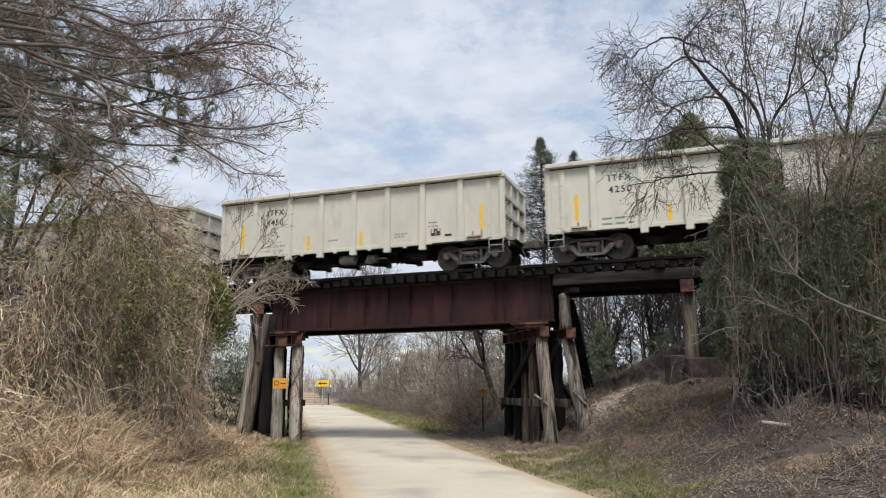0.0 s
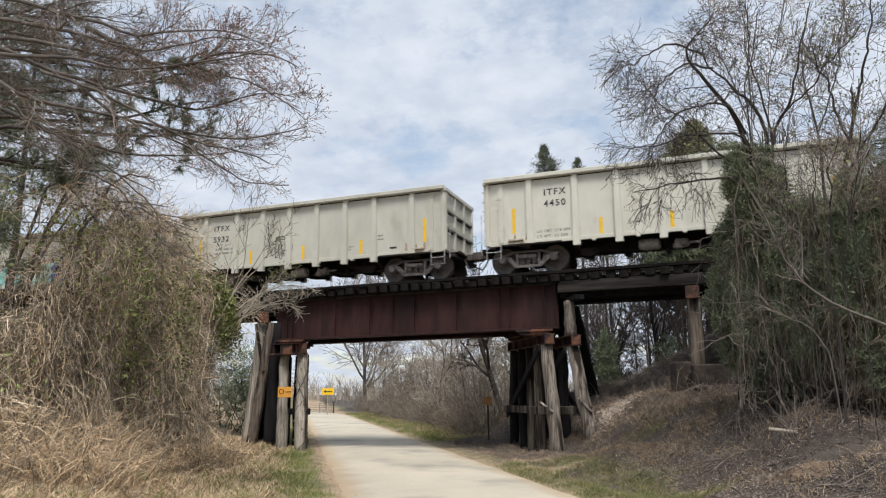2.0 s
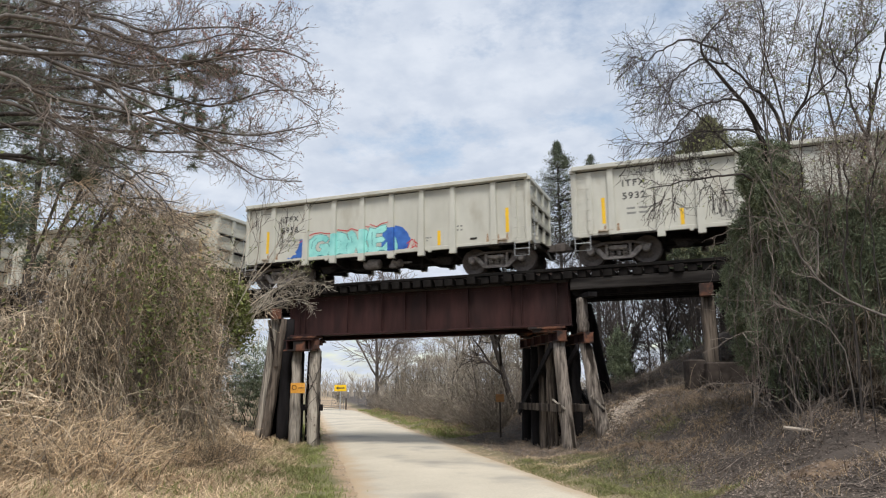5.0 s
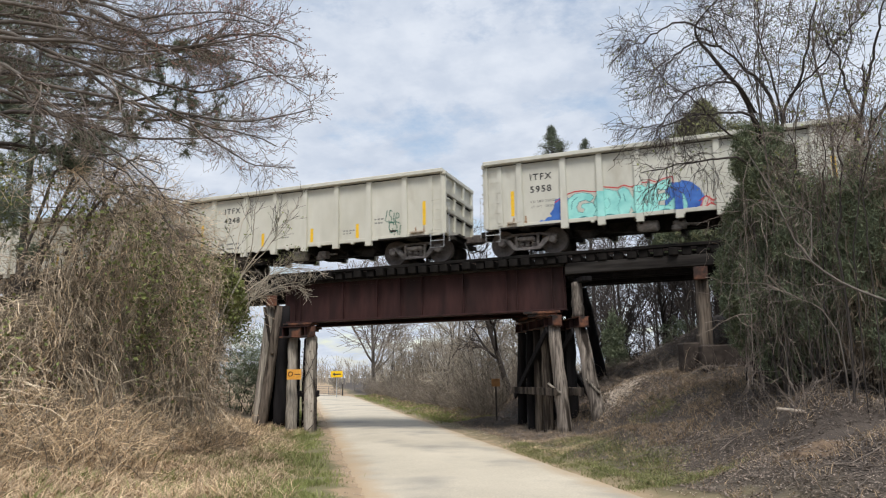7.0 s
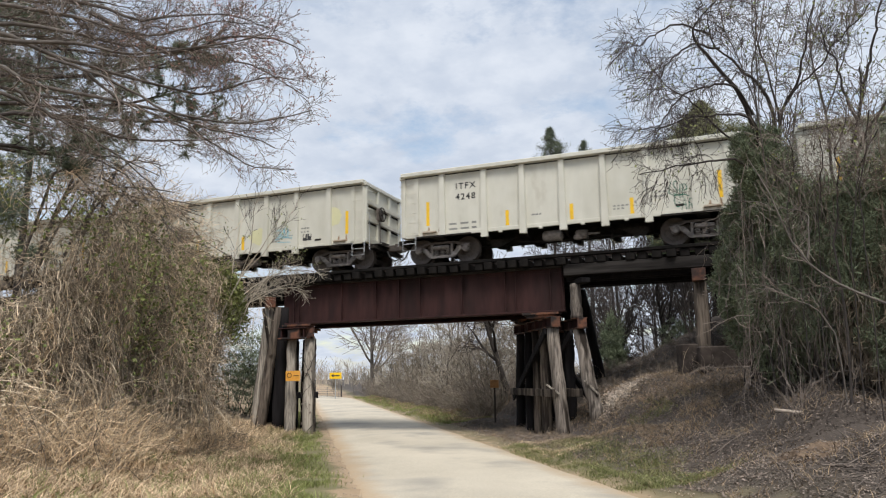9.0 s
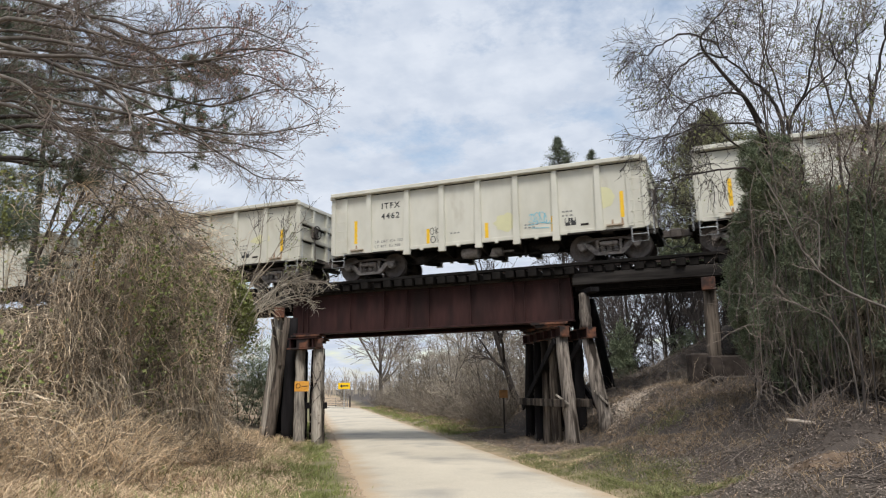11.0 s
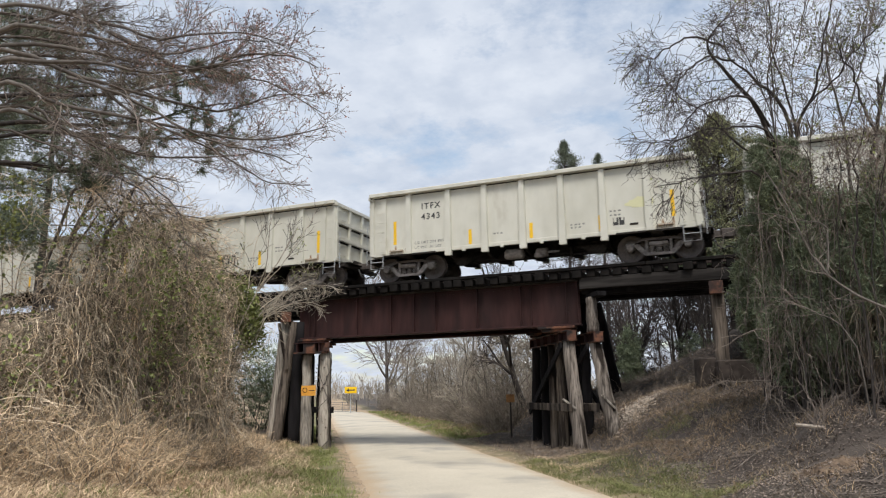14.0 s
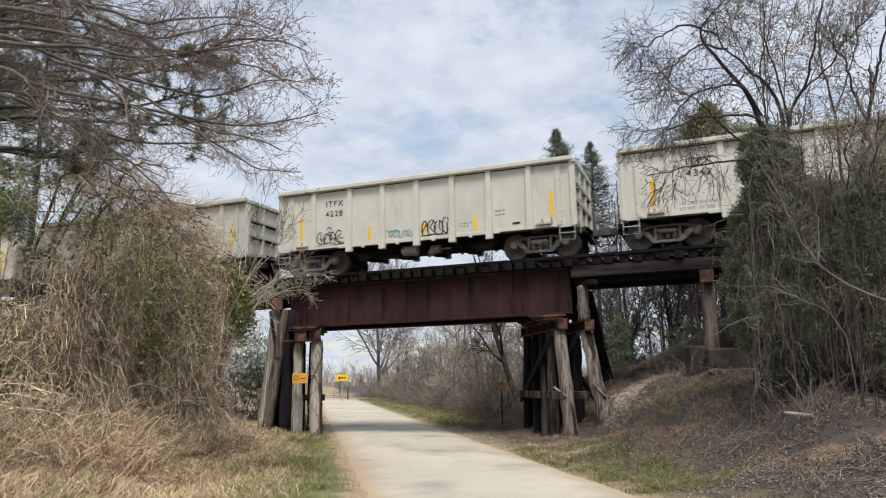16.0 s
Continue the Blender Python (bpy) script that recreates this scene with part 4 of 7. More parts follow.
def strokes(name, lines, r, mat, car, label=""):
    """Sprayed lines on the near side, as flat bands; lines are lists of (x, z)."""
    s = Shape()
    for k, line in enumerate(lines):
        p = [Vector((a, b)) for a, b in line]
        left, right = [], []
        for i in range(len(p)):
            t = (p[min(i + 1, len(p) - 1)] - p[max(i - 1, 0)]).normalized()
            nn = Vector((-t.y, t.x)) * r
            left.append(p[i] + nn), right.append(p[i] - nn)
        y = -1.506 - 0.0007 * (k % 7)
        v = [(q.x, y, q.y) for q in left] + [(q.x, y, q.y) for q in right]
        n = len(p)
        s.add(v, [(i, i + 1, n + i + 1, n + i) for i in range(n - 1)])
    me = s.mesh(name, mat)
    return part(name, me, None, car, label)


def blob(name, outline, mat, car, y=-1.505, label=""):
    s = Shape().plate(outline, y, y + 0.002)
    return part(name, s, mat, car, label)


def arc(cx, cz, rx, rz, a0, a1, n=12):
    return [(cx + rx * math.cos(a0 + (a1 - a0) * k / n), cz + rz * math.sin(a0 + (a1 - a0) * k / n)) for k in range(n + 1)]


def tag_scrawl(x, z, w, h, seed, loops=4):
    """A loopy signature of its own size."""
    r = random.Random(seed)
    lines = []
    for k in range(loops):
        cx = x + w * (k + 0.5) / loops
        a = r.uniform(0, 6.28)
        lines.append(arc(cx, z + h * r.uniform(0.4, 0.6), w / loops * r.uniform(0.4, 0.65), h * r.uniform(0.35, 0.5), a, a + r.uniform(3.8, 6.0), 14))
        lines.append([(cx + w / loops * r.uniform(-0.5, 0.5), z + h * r.uniform(0, 0.3)), (cx + w / loops * r.uniform(-0.3, 0.3), z + h * 0.5), (cx + w / loops * r.uniform(-0.5, 0.5), z + h * r.uniform(0.7, 1.05))])
    return lines


def mural(car):
    """A large teal, blue and red graffiti piece along the lower side, over panels and ribs."""
    def fit(o):
        return [((1.95 + (x - 1.95) * 0.6) if x < 2.95 else (2.8 + (x - 2.95) * 0.872), 0.9 + (z - 0.93) * 0.87) for x, z in o]
    blob("graffiti", fit([(1.75, 1.02), (1.95, 1.1), (2.1, 1.06), (2.3, 1.18), (2.55, 1.2), (2.45, 1.32), (2.65, 1.48), (2.78, 1.85), (3.0, 1.95), (3.2, 1.5), (3.05, 0.95), (2.6, 1.0), (2.45, 0.92), (2.2, 0.98)]), M["graf_blue"], car, -1.5035, "blue sprayed graffiti")
    blob("graffiti", fit([(6.5, 1.0), (6.6, 1.95), (6.85, 2.05), (7.2, 2.08), (7.5, 1.98), (7.75, 1.72), (7.9, 1.4), (7.75, 1.08), (7.2, 0.95)]), M["graf_blue"], car, -1.5035, "blue sprayed graffiti")
    strokes("graffiti", [fit(l) for l in ([(7.75, 1.05), (7.85, 1.35), (7.95, 1.1), (8.05, 1.4), (8.12, 1.1), (8.25, 1.3), (8.35, 1.05)], [(7.7, 1.25), (7.95, 1.42), (8.2, 1.2)], [(7.85, 1.0), (8.1, 1.15), (8.3, 0.98)])], 0.022, M["graf_red"], car, "red sprayed scribble")
    letters = [
        [(2.95, 1.40), (3.05, 1.80), (3.3, 1.98), (3.6, 2.0), (3.9, 1.92), (4.02, 1.78), (3.85, 1.62), (3.7, 1.72), (3.45, 1.66), (3.34, 1.46), (3.4, 1.28), (3.58, 1.22), (3.66, 1.36), (3.52, 1.44), (3.56, 1.56), (3.95, 1.58), (4.12, 1.3), (3.95, 1.1), (4.0, 0.98), (3.7, 0.93), (3.62, 1.02), (3.45, 0.92), (3.2, 1.0), (3.12, 0.92), (3.0, 1.12)],
        [(3.95, 1.1), (4.1, 1.3), (4.0, 1.6), (4.15, 1.9), (4.4, 2.06), (4.62, 2.0), (4.85, 1.92), (4.98, 1.62), (4.86, 1.3), (4.95, 1.05), (4.7, 0.92), (4.55, 1.02), (4.35, 0.93), (4.15, 1.02)],
        [(4.9, 1.0), (4.86, 1.35), (5.0, 1.66), (4.9, 1.95), (5.12, 2.05), (5.3, 1.92), (5.45, 1.55), (5.5, 2.0), (5.72, 2.1), (5.9, 1.95), (5.82, 1.5), (5.95, 1.15), (5.8, 0.93), (5.62, 1.05), (5.5, 0.94), (5.34, 1.3), (5.24, 0.96), (5.08, 1.04)],
        [(5.86, 0.98), (5.95, 1.3), (5.84, 1.62), (5.98, 2.1), (6.25, 2.02), (6.5, 2.14), (6.76, 2.16), (6.78, 1.92), (6.6, 1.8), (6.3, 1.82), (6.28, 1.64), (6.6, 1.66), (6.72, 1.52), (6.62, 1.42), (6.3, 1.4), (6.3, 1.24), (6.6, 1.2), (7.1, 1.72), (7.22, 1.5), (7.3, 1.2), (7.28, 0.98), (6.9, 0.95), (6.6, 1.02), (6.3, 0.93)],
    ]
    for o in letters:
        o = fit(o)
        blob("graffiti_letter", o, M["graf_teal"], car, -1.5060, "teal sprayed graffiti letter")
        strokes("graffiti_outline", [o + [o[0]]], 0.013, M["graf_dark"], car)
    for x in (3.6, 4.55, 5.5, 6.55):
        blob("graffiti_shade", fit(arc(x, 0.93, 0.24, 0.16, 0, 3.1416, 8)), M["graf_dark"], car, -1.5085, "dark teal sprayed shading")
    strokes("graffiti_outline", [fit([(2.75, 1.72), (2.95, 1.98), (3.3, 2.08), (3.62, 2.08), (3.95, 2.0), (4.15, 2.0), (4.4, 2.14), (4.65, 2.1), (4.9, 2.04), (5.12, 2.13), (5.4, 2.02), (5.7, 2.18), (5.95, 2.12), (6.0, 2.24), (6.3, 2.1), (6.55, 2.22), (6.85, 2.26), (6.88, 1.98)])], 0.018, M["graf_red"], car, "red sprayed outline")
    strokes("graffiti_outline", [fit(l) for l in (arc(4.48, 1.5, 0.12, 0.2, 0, 6.28), [(3.4, 1.85), (3.2, 1.7), (3.15, 1.4)], [(5.1, 1.8), (5.15, 1.5)], [(5.7, 1.8), (5.66, 1.45)], [(6.1, 1.9), (6.12, 1.3)], [(4.2, 1.7), (4.25, 1.35)])], 0.011, M["graf_dark"], car)
    for x, z1, m in ((3.95, 1.80, "graf_teal"), (5.15, 1.86, "graf_teal"), (6.35, 1.82, "graf_blue")):
        v = [(x - 0.121, -1.50, 0.95), (x - 0.119, -1.638, 0.95), (x + 0.119, -1.638, 0.95), (x + 0.121, -1.50, 0.95)]
        w = [(x - 0.113, -1.50, z1), (x - 0.105, -1.6265, z1), (x + 0.105, -1.6265, z1), (x + 0.113, -1.50, z1)]
        part("graffiti", Shape().add(v + w, [(0, 1, 5, 4), (1, 2, 6, 5), (2, 3, 7, 6)]), M[m], car, "sprayed paint over a rib")


def dress(car, number, seed, logo=True, load=None):
    """Marks that differ from car to car."""
    old = number[0] == "5"
    x, z = (1.6, 2.45) if old else (2.04, 2.49)
    words("ITFX", 0.31, M["black"], car, x, z, "black stencilled reporting mark")
    words(number, 0.31, M["black"], car, x, z - (0.43 if old else 0.39), "black stencilled car number")
    if load:
        words("LD LMT " + load[0], 0.11 if old else 0.13, M["greytext"], car, 1.62 if old else 1.78, 1.66 if old else 1.22, "small grey stencilled weights")
        words("LT WT  " + load[1], 0.11 if old else 0.13, M["greytext"], car, 1.62 if old else 1.78, 1.48 if old else 1.04, "small grey stencilled weights")
    r = random.Random(seed)
    bars = Shape()
    if not load:
        for z in (1.51, 1.67) if old else (1.04, 1.22):
            for a, b in ((1.72, 2.02), (2.1, 2.4), (2.44, 2.6)) if old else ((1.78, 2.12), (2.2, 2.55), (2.62, 2.84)):
                bars.box((a, -1.5035, z), (b - r.uniform(0, 0.06), -1.5005, z + 0.065))
    for x, z, n in ((8.75, 1.62, 3), (8.75, 1.48, 3), (7.45, 1.30, 4), (7.45, 1.20, 3), (4.75, 1.28, 3)):
        for k in range(n):
            bars.box((x + k * 0.13, -1.5035, z), (x + k * 0.13 + r.uniform(0.06, 0.11), -1.5005, z + 0.055))
    tagged(part("stencilling", bars, M["greytext"], car, "rows of tiny grey stencilling"), kind="stuff")
    if logo:
        lg = Shape().box((8.84, -1.5035, 1.16), (9.2, -1.5005, 1.42))
        lg2 = Shape().box((8.87, -1.5055, 1.27), (8.95, -1.5037, 1.42)).box((9.01, -1.5055, 1.16), (9.03, -1.5037, 1.42)).box((9.10, -1.5055, 1.32), (9.17, -1.5037, 1.42))
        part("stencil_panel", lg, M["black"], car)
        part("stencil_panel", lg2, M["paint"], car)


def build_train():
    proto_a = gondola(M["paint"], 5, "pale grey ribbed steel gondola car with yellow strips")
    proto_b = gondola(M["paint_old"], 6, "chalky grey ribbed steel gondola car with yellow strips")
    spec = ["A", "A", "B", "B", "Aold", "A", "A", "A", "B", "A"]
    cars, used = [], {"A": False, "B": False}
    for k, kind in enumerate(spec):
        key = kind[0]
        proto = proto_a if key == "A" else proto_b
        if used[key]:
            car = copy_thing(proto, Matrix.Identity(4))
        else:
            car, used[key] = None, True
            cars.append(proto)
            continue
        cars.append(car)
    ws = wheelset_mesh()
    wheels = []
    for car in cars:
        for x in (1.33 - 0.889, 1.33 + 0.889, CAR_L - 1.33 - 0.889, CAR_L - 1.33 + 0.889):
            w = part("wheelset", ws, None, car, "brown steel wheels on an axle")
            w.matrix_basis = Matrix.Translation((x, 0, 0.457))
            wheels.append((w, x))
    dress(cars[0], "4250", 1)
    dress(cars[1], "4450", 2, load=("234 800", "51 200"))
    dress(cars[2], "5932", 3, logo=False)
    strokes("graffiti", tag_scrawl(4.3, 1.15, 0.95, 0.7, 8, 5) + [arc(4.75, 1.92, 0.2, 0.06, 0, 6.28)], 0.014, M["black"], cars[2], "thin black graffiti scrawl")
    dress(cars[3], "5958", 4, logo=False, load=("233500", "53200"))
    for c in list(cars[3].children_recursive):
        if c.name.startswith("reflector_strip") and c.data.vertices[0].co.y < 0 and 3 < c.data.vertices[0].co.x < 8:
            bpy.data.objects.remove(c)
    mural(cars[3])
    dress(cars[4], "4248", 5, logo=False)
    tag = [[(8.95, 2.02), (8.83, 1.62), (9.0, 1.58)], arc(9.16, 1.92, 0.09, 0.11, 0.6, 3.9) + arc(9.12, 1.70, 0.09, 0.11, 1.2, -2.6), [(9.3, 1.5), (9.36, 1.95)], [(9.42, 1.5), (9.48, 1.96)] + arc(9.54, 1.86, 0.1, 0.1, 1.4, -2.0),
           arc(9.2, 1.4, 0.14, 0.2, 0.9, 5.6) + [(9.25, 1.38)], [(9.36, 1.1), (9.5, 1.56), (9.58, 1.08)], [(9.4, 1.3), (9.58, 1.3)], [(9.66, 1.1), (9.72, 1.5)] + arc(9.78, 1.42, 0.09, 0.09, 1.5, -1.6) + [(9.88, 1.06)],
           [(9.0, 1.55), (9.5, 1.62), (9.7, 1.58)], arc(9.96, 1.25, 0.1, 0.17, 1.0, 6.0)]
    strokes("graffiti", [[(9.2 + (x - 8.85) * 0.68, z - 0.06 - 0.12 * (x - 8.85)) for x, z in l] for l in tag], 0.016, M["graf_green"], cars[4], "dark green graffiti tag")
    dress(cars[5], "4462", 6, load=("234 700", "51 300"))
    strokes("graffiti", [[(4.06 + (x - 3.85) * 0.7, 1.0 + (z - 1.0) * 0.9) for x, z in l] for l in [arc(3.85, 1.5, 0.1, 0.14, 0, 6.28), [(4.05, 1.38), (4.05, 1.66)], [(4.2, 1.62), (4.06, 1.5), (4.22, 1.38)], arc(3.9, 1.16, 0.13, 0.13, 0, 6.28), [(4.08, 1.3), (4.16, 1.05), (4.26, 1.32)]]], 0.013, M["black"], cars[5], "small black graffiti tag")
    dress(cars[6], "4343", 7, load=("234 800", "51 200"))
    dress(cars[7], "4228", 8, logo=False)
    strokes("graffiti", tag_scrawl(1.7, 1.02, 1.05, 0.52, 21, 4) + [[(1.62, 1.0), (2.2, 0.98), (2.85, 1.03)], [(2.1, 1.62), (2.22, 1.72), (2.3, 1.6)]], 0.022, M["black"], cars[7], "black graffiti signature")
    strokes("graffiti", tag_scrawl(5.98, 0.98, 1.08, 0.62, 22, 4) + [[(5.95, 1.0), (6.5, 1.05), (7.1, 0.98)]], 0.026, M["black"], cars[7], "black graffiti signature")
    strokes("graffiti", tag_scrawl(4.5, 1.05, 1.15, 0.3, 23, 6), 0.014, M["graf_dark"], cars[7], "thin teal graffiti scrawl")
    for k, car in enumerate(cars):
        shift = (0.13, 0.13, 0, 0, -0.26, 0.13, 0.13, -0.28, 0, 0.13)[k]
        for c in car.children_recursive:
            if c.name.startswith("reflector_strip") and 8.2 < c.data.vertices[0].co.x < 8.4 and shift:
                c.matrix_basis = Matrix.Translation((shift, 0, 0))
    for car in cars[5:7]:
        hand_brake(car)
    patches(cars[5], [(6.35, 1.15, 0.9, 0.7), (9.9, 1.6, 0.6, 0.8)], 31)
    patches(cars[6], [(9.25, 1.62, 1.0, 0.42)], 32)
    strokes("graffiti", tag_scrawl(7.62, 1.32, 0.72, 0.4, 33, 4) + [[(7.6, 1.3), (8.0, 1.36), (8.4, 1.3)], [(7.7, 1.2), (8.3, 1.16)]], 0.011, M["graf_cyan"], cars[5], "thin pale blue graffiti scrawl")
    dress_plain(cars[8])
    dress_plain(cars[9])
    return cars, wheels


def hand_brake(car):
    """The brake wheel, its gear case and chain rod on the head end wall."""
    x = CAR_L + 0.07
    ring = [(x + 0.16, -0.55 + 0.27 * math.cos(a * 0.5236), 2.1 + 0.27 * math.sin(a * 0.5236)) for a in range(13)]
    wheel = Shape().rod(ring, 0.022, 6, False)
    for a in (0.5, 2.1, 3.7, 5.3):
        wheel.rod([(x + 0.16, -0.55, 2.1), (x + 0.16, -0.55 + 0.26 * math.cos(a), 2.1 + 0.26 * math.sin(a))], 0.014, 5)
    w = part("brake_wheel", wheel, M["underframe"], car, "black spoked hand brake wheel")
    part("gear_case", Shape().box((x - 0.03, -0.72, 1.86), (x + 0.12, -0.38, 2.32), 0.03), M["wheel"], w, "rusty brake gear case")
    part("brake_rod", Shape().rod([(x + 0.05, -0.55, 1.88), (x + 0.05, -0.5, 1.0)], 0.02, 5), M["wheel"], w)


def patches(car, places, seed):
    """Faint ragged patches of old yellow overspray on the near side."""
    r = random.Random(seed)
    for x, z, w, h in places:
        o = [(x + w * (0.5 + 0.5 * math.cos(a * 0.3491) * r.uniform(0.75, 1.1)), z + h * (0.5 + 0.5 * math.sin(a * 0.3491) * r.uniform(0.7, 1.1))) for a in range(18)]
        blob("overspray", o, M["faded_yellow"], car, -1.5032, "faint yellow overspray")


def dress_plain(car):
    """A car too far off for its marks to be read: bars in their place."""
    for z in (2.42, 1.97):
        part("stencil_bar", Shape().box((1.85, -1.5035, z), (2.8, -1.5005, z + 0.255)), M["greytext"], car)


CARS, WHEELS = build_train()


def motions():
    """The train rolls past from its tail side to its head side; every wheel turns with it."""
    for k, car in enumerate(CARS):
        walk(car, [(i * 0.5, pose(train_x(i * 0.5) - (k - 1) * CAR_PITCH, 0, RAIL_Z)) for i in range(33)])
    for w, x in WHEELS:
        walk(w, [(i * 0.1, pose(x, 0, 0.457, 0, math.degrees((train_x(i * 0.1) - train_x(0)) / 0.457), 0)) for i in range(161)])

# ---- plants ----


def unit(v):
    return v / np.maximum(np.linalg.norm(v, axis=-1, keepdims=True), 1e-9)


def tubes(sets, sides=3):
    """Round stems: sets of paths (n, k, 3) with radii (n, k), as vertices and four-cornered faces."""
    V, F, base = [], [], 0
    for P, R in sets:
        n, k = R.shape
        T = unit(np.gradient(P, axis=1))
        ref = np.where(np.abs(T[:, :1, 2:]) < 0.8, np.array([0, 0, 1.0]), np.array([1.0, 0, 0]))
        U = unit(np.cross(T, np.broadcast_to(ref, T.shape)))
        W = np.cross(T, U)
        a = np.arange(sides) * 2 * np.pi / sides
        ring = P[:, :, None] + R[:, :, None, None] * (np.cos(a)[:, None] * U[:, :, None] + np.sin(a)[:, None] * W[:, :, None])
        V.append(ring.reshape(-1, 3))
        i = np.arange(n)[:, None, None] * k * sides + np.arange(k - 1)[None, :, None] * sides
        j, j2 = np.arange(sides)[None, None], (np.arange(sides)[None, None] + 1) % sides
        F.append(np.stack([i + j, i + j2, i + sides + j2, i + sides + j], -1).reshape(-1, 4) + base)
        base += n * k * sides
    return np.concatenate(V), np.concatenate(F)


def stems(name, sets, mat, sides=3, smooth=False):
    V, F = tubes(sets, sides)
    return raw_mesh(name, V, F, mat, smooth)


def resample(points, k, rng=None, wobble=0.0):
    """A smooth path of k points through the given ones."""
    p = np.array(points, float)
    t, u = np.linspace(0, 1, len(p)), np.linspace(0, 1, k)
    out = np.stack([np.interp(u, t, p[:, i]) for i in range(3)], 1)
    for _ in range(max(1, k // len(p))):
        out[1:-1] = (out[:-2] + 2 * out[1:-1] + out[2:]) / 4
    if rng is not None:
        out[1:] += np.cumsum(rng.normal(0, wobble, (k - 1, 3)), 0) * 0.5
    return out


def grow(P, R, n, rng, length, angle=(0.5, 1.1), bend=0.14, lift=0.0, k=6, ratio=0.55, span=(0.2, 1.0), least=0.003):
    """n branches from each path: where they start along it, how far they swing out, how they lift or droop."""
    N, S = R.shape
    u = rng.uniform(span[0], span[1], (N, n))
    at = u * (S - 1)
    i = np.minimum(at.astype(int), S - 2)
    f = (at - i)[..., None]
    rows = np.arange(N)[:, None]
    start = P[rows, i] * (1 - f) + P[rows, i + 1] * f
    way = unit(P[rows, i + 1] - P[rows, i])
    r0 = (R[rows, i] * (1 - f[..., 0]) + R[rows, i + 1] * f[..., 0]) * ratio
    side = unit(np.cross(way, rng.normal(0, 1, way.shape)))
    a = rng.uniform(*angle, (N, n))[..., None]
    d = unit(way * np.cos(a) + side * np.sin(a))
    L = length * rng.uniform(0.55, 1.25, (N, n)) * (1.15 - 0.55 * u)
    d, start, r0, L = d.reshape(-1, 3), start.reshape(-1, 3), r0.reshape(-1), L.reshape(-1)
    pts = [start]
    for s in range(k - 1):
        d = unit(d + rng.normal(0, bend, d.shape) + np.array([0, 0, lift]))
        pts.append(pts[-1] + d * (L / (k - 1))[:, None])
    taper = np.linspace(1, 0.35, k)[None]
    return np.stack(pts, 1), np.maximum(r0[:, None] * taper, least)


def leaves(points, size, rng, flat=0.0, long=1.6):
    """Small folded leaves at the given points, each of two triangles."""
    n = len(points)
    a = unit(rng.normal(0, 1, (n, 3)) * np.array([1, 1, 1 - flat]))
    b = unit(np.cross(a, rng.normal(0, 1, (n, 3))))
    c = np.cross(a, b)
    s = size * rng.uniform(0.6, 1.35, (n, 1))
    p = np.asarray(points)
    V = np.stack([p, p + a * s * long / 2 + b * s / 2 + c * s * 0.15, p + a * s * long, p + a * s * long / 2 - b * s / 2 + c * s * 0.15], 1).reshape(-1, 3)
    i = np.arange(n)[:, None] * 4
    return V, np.concatenate([i + np.array([[0, 1, 2]]), i + np.array([[0, 2, 3]])])


def strewn(points, size, rng, tilt=0.35):
    """Dead leaves that lie nearly flat."""
    n = len(points)
    t = rng.uniform(0, 6.283, n)
    a = np.stack([np.cos(t), np.sin(t), rng.normal(0, tilt, n)], 1)
    b = np.stack([-np.sin(t), np.cos(t), rng.normal(0, tilt, n)], 1)
    s = size * rng.uniform(0.5, 1.4, (n, 1))
    p = np.asarray(points)
    up = np.array([0, 0, 0.2])
    V = np.stack([p - a * s * 0.8, p + b * s * 0.5 + up * s, p + a * s * 0.8, p - b * s * 0.5 + up * s], 1).reshape(-1, 3)
    i = np.arange(n)[:, None] * 4
    return V, np.concatenate([i + np.array([[0, 2, 1]]), i + np.array([[0, 3, 2]])])


def sprays(points, size, rng):
    """Feathery tufts of narrow leaves that point up and outwards."""
    p = np.repeat(np.asarray(points), 3, 0) + rng.normal(0, 0.05, (len(points) * 3, 3))
    n = len(p)
    a = unit(np.repeat(rng.normal(0, 1, (len(points), 3)) + np.array([-0.2, -0.4, 0.5]), 3, 0) + rng.normal(0, 0.5, (n, 3)))
    w = unit(np.cross(a, rng.normal(0, 1, (n, 3)))) * size * 0.2
    L = size * rng.uniform(1.6, 4.2, (n, 1))
    return np.stack([p - w, p + w, p + a * L], 1).reshape(-1, 3), np.arange(n * 3).reshape(-1, 3)


def tips(sets, n, rng, spread=0.05):
    """n places on the outer halves of paths."""
    P = np.concatenate([p[:, p.shape[1] // 2:].reshape(-1, 3) for p, _ in sets])
    return P[rng.randint(0, len(P), n)] + rng.normal(0, spread, (n, 3))


def limbs_from(lines, r0, r1, k, rng, wobble=0.02):
    return np.stack([resample(l, k, rng, wobble) for l in lines]), np.stack([np.linspace(a, b, k) for a, b in zip(r0, r1)])


def tree(name, label, category, trunk_sets, crown_sets, bark, twig, group="", at=None):
    t = thing(name, label, category, group, at=at)
    part("trunk", stems("trunk", trunk_sets, bark, 7, True), None, t)
    part("crown", stems("crown", crown_sets, twig, 3), None, t)
    return t


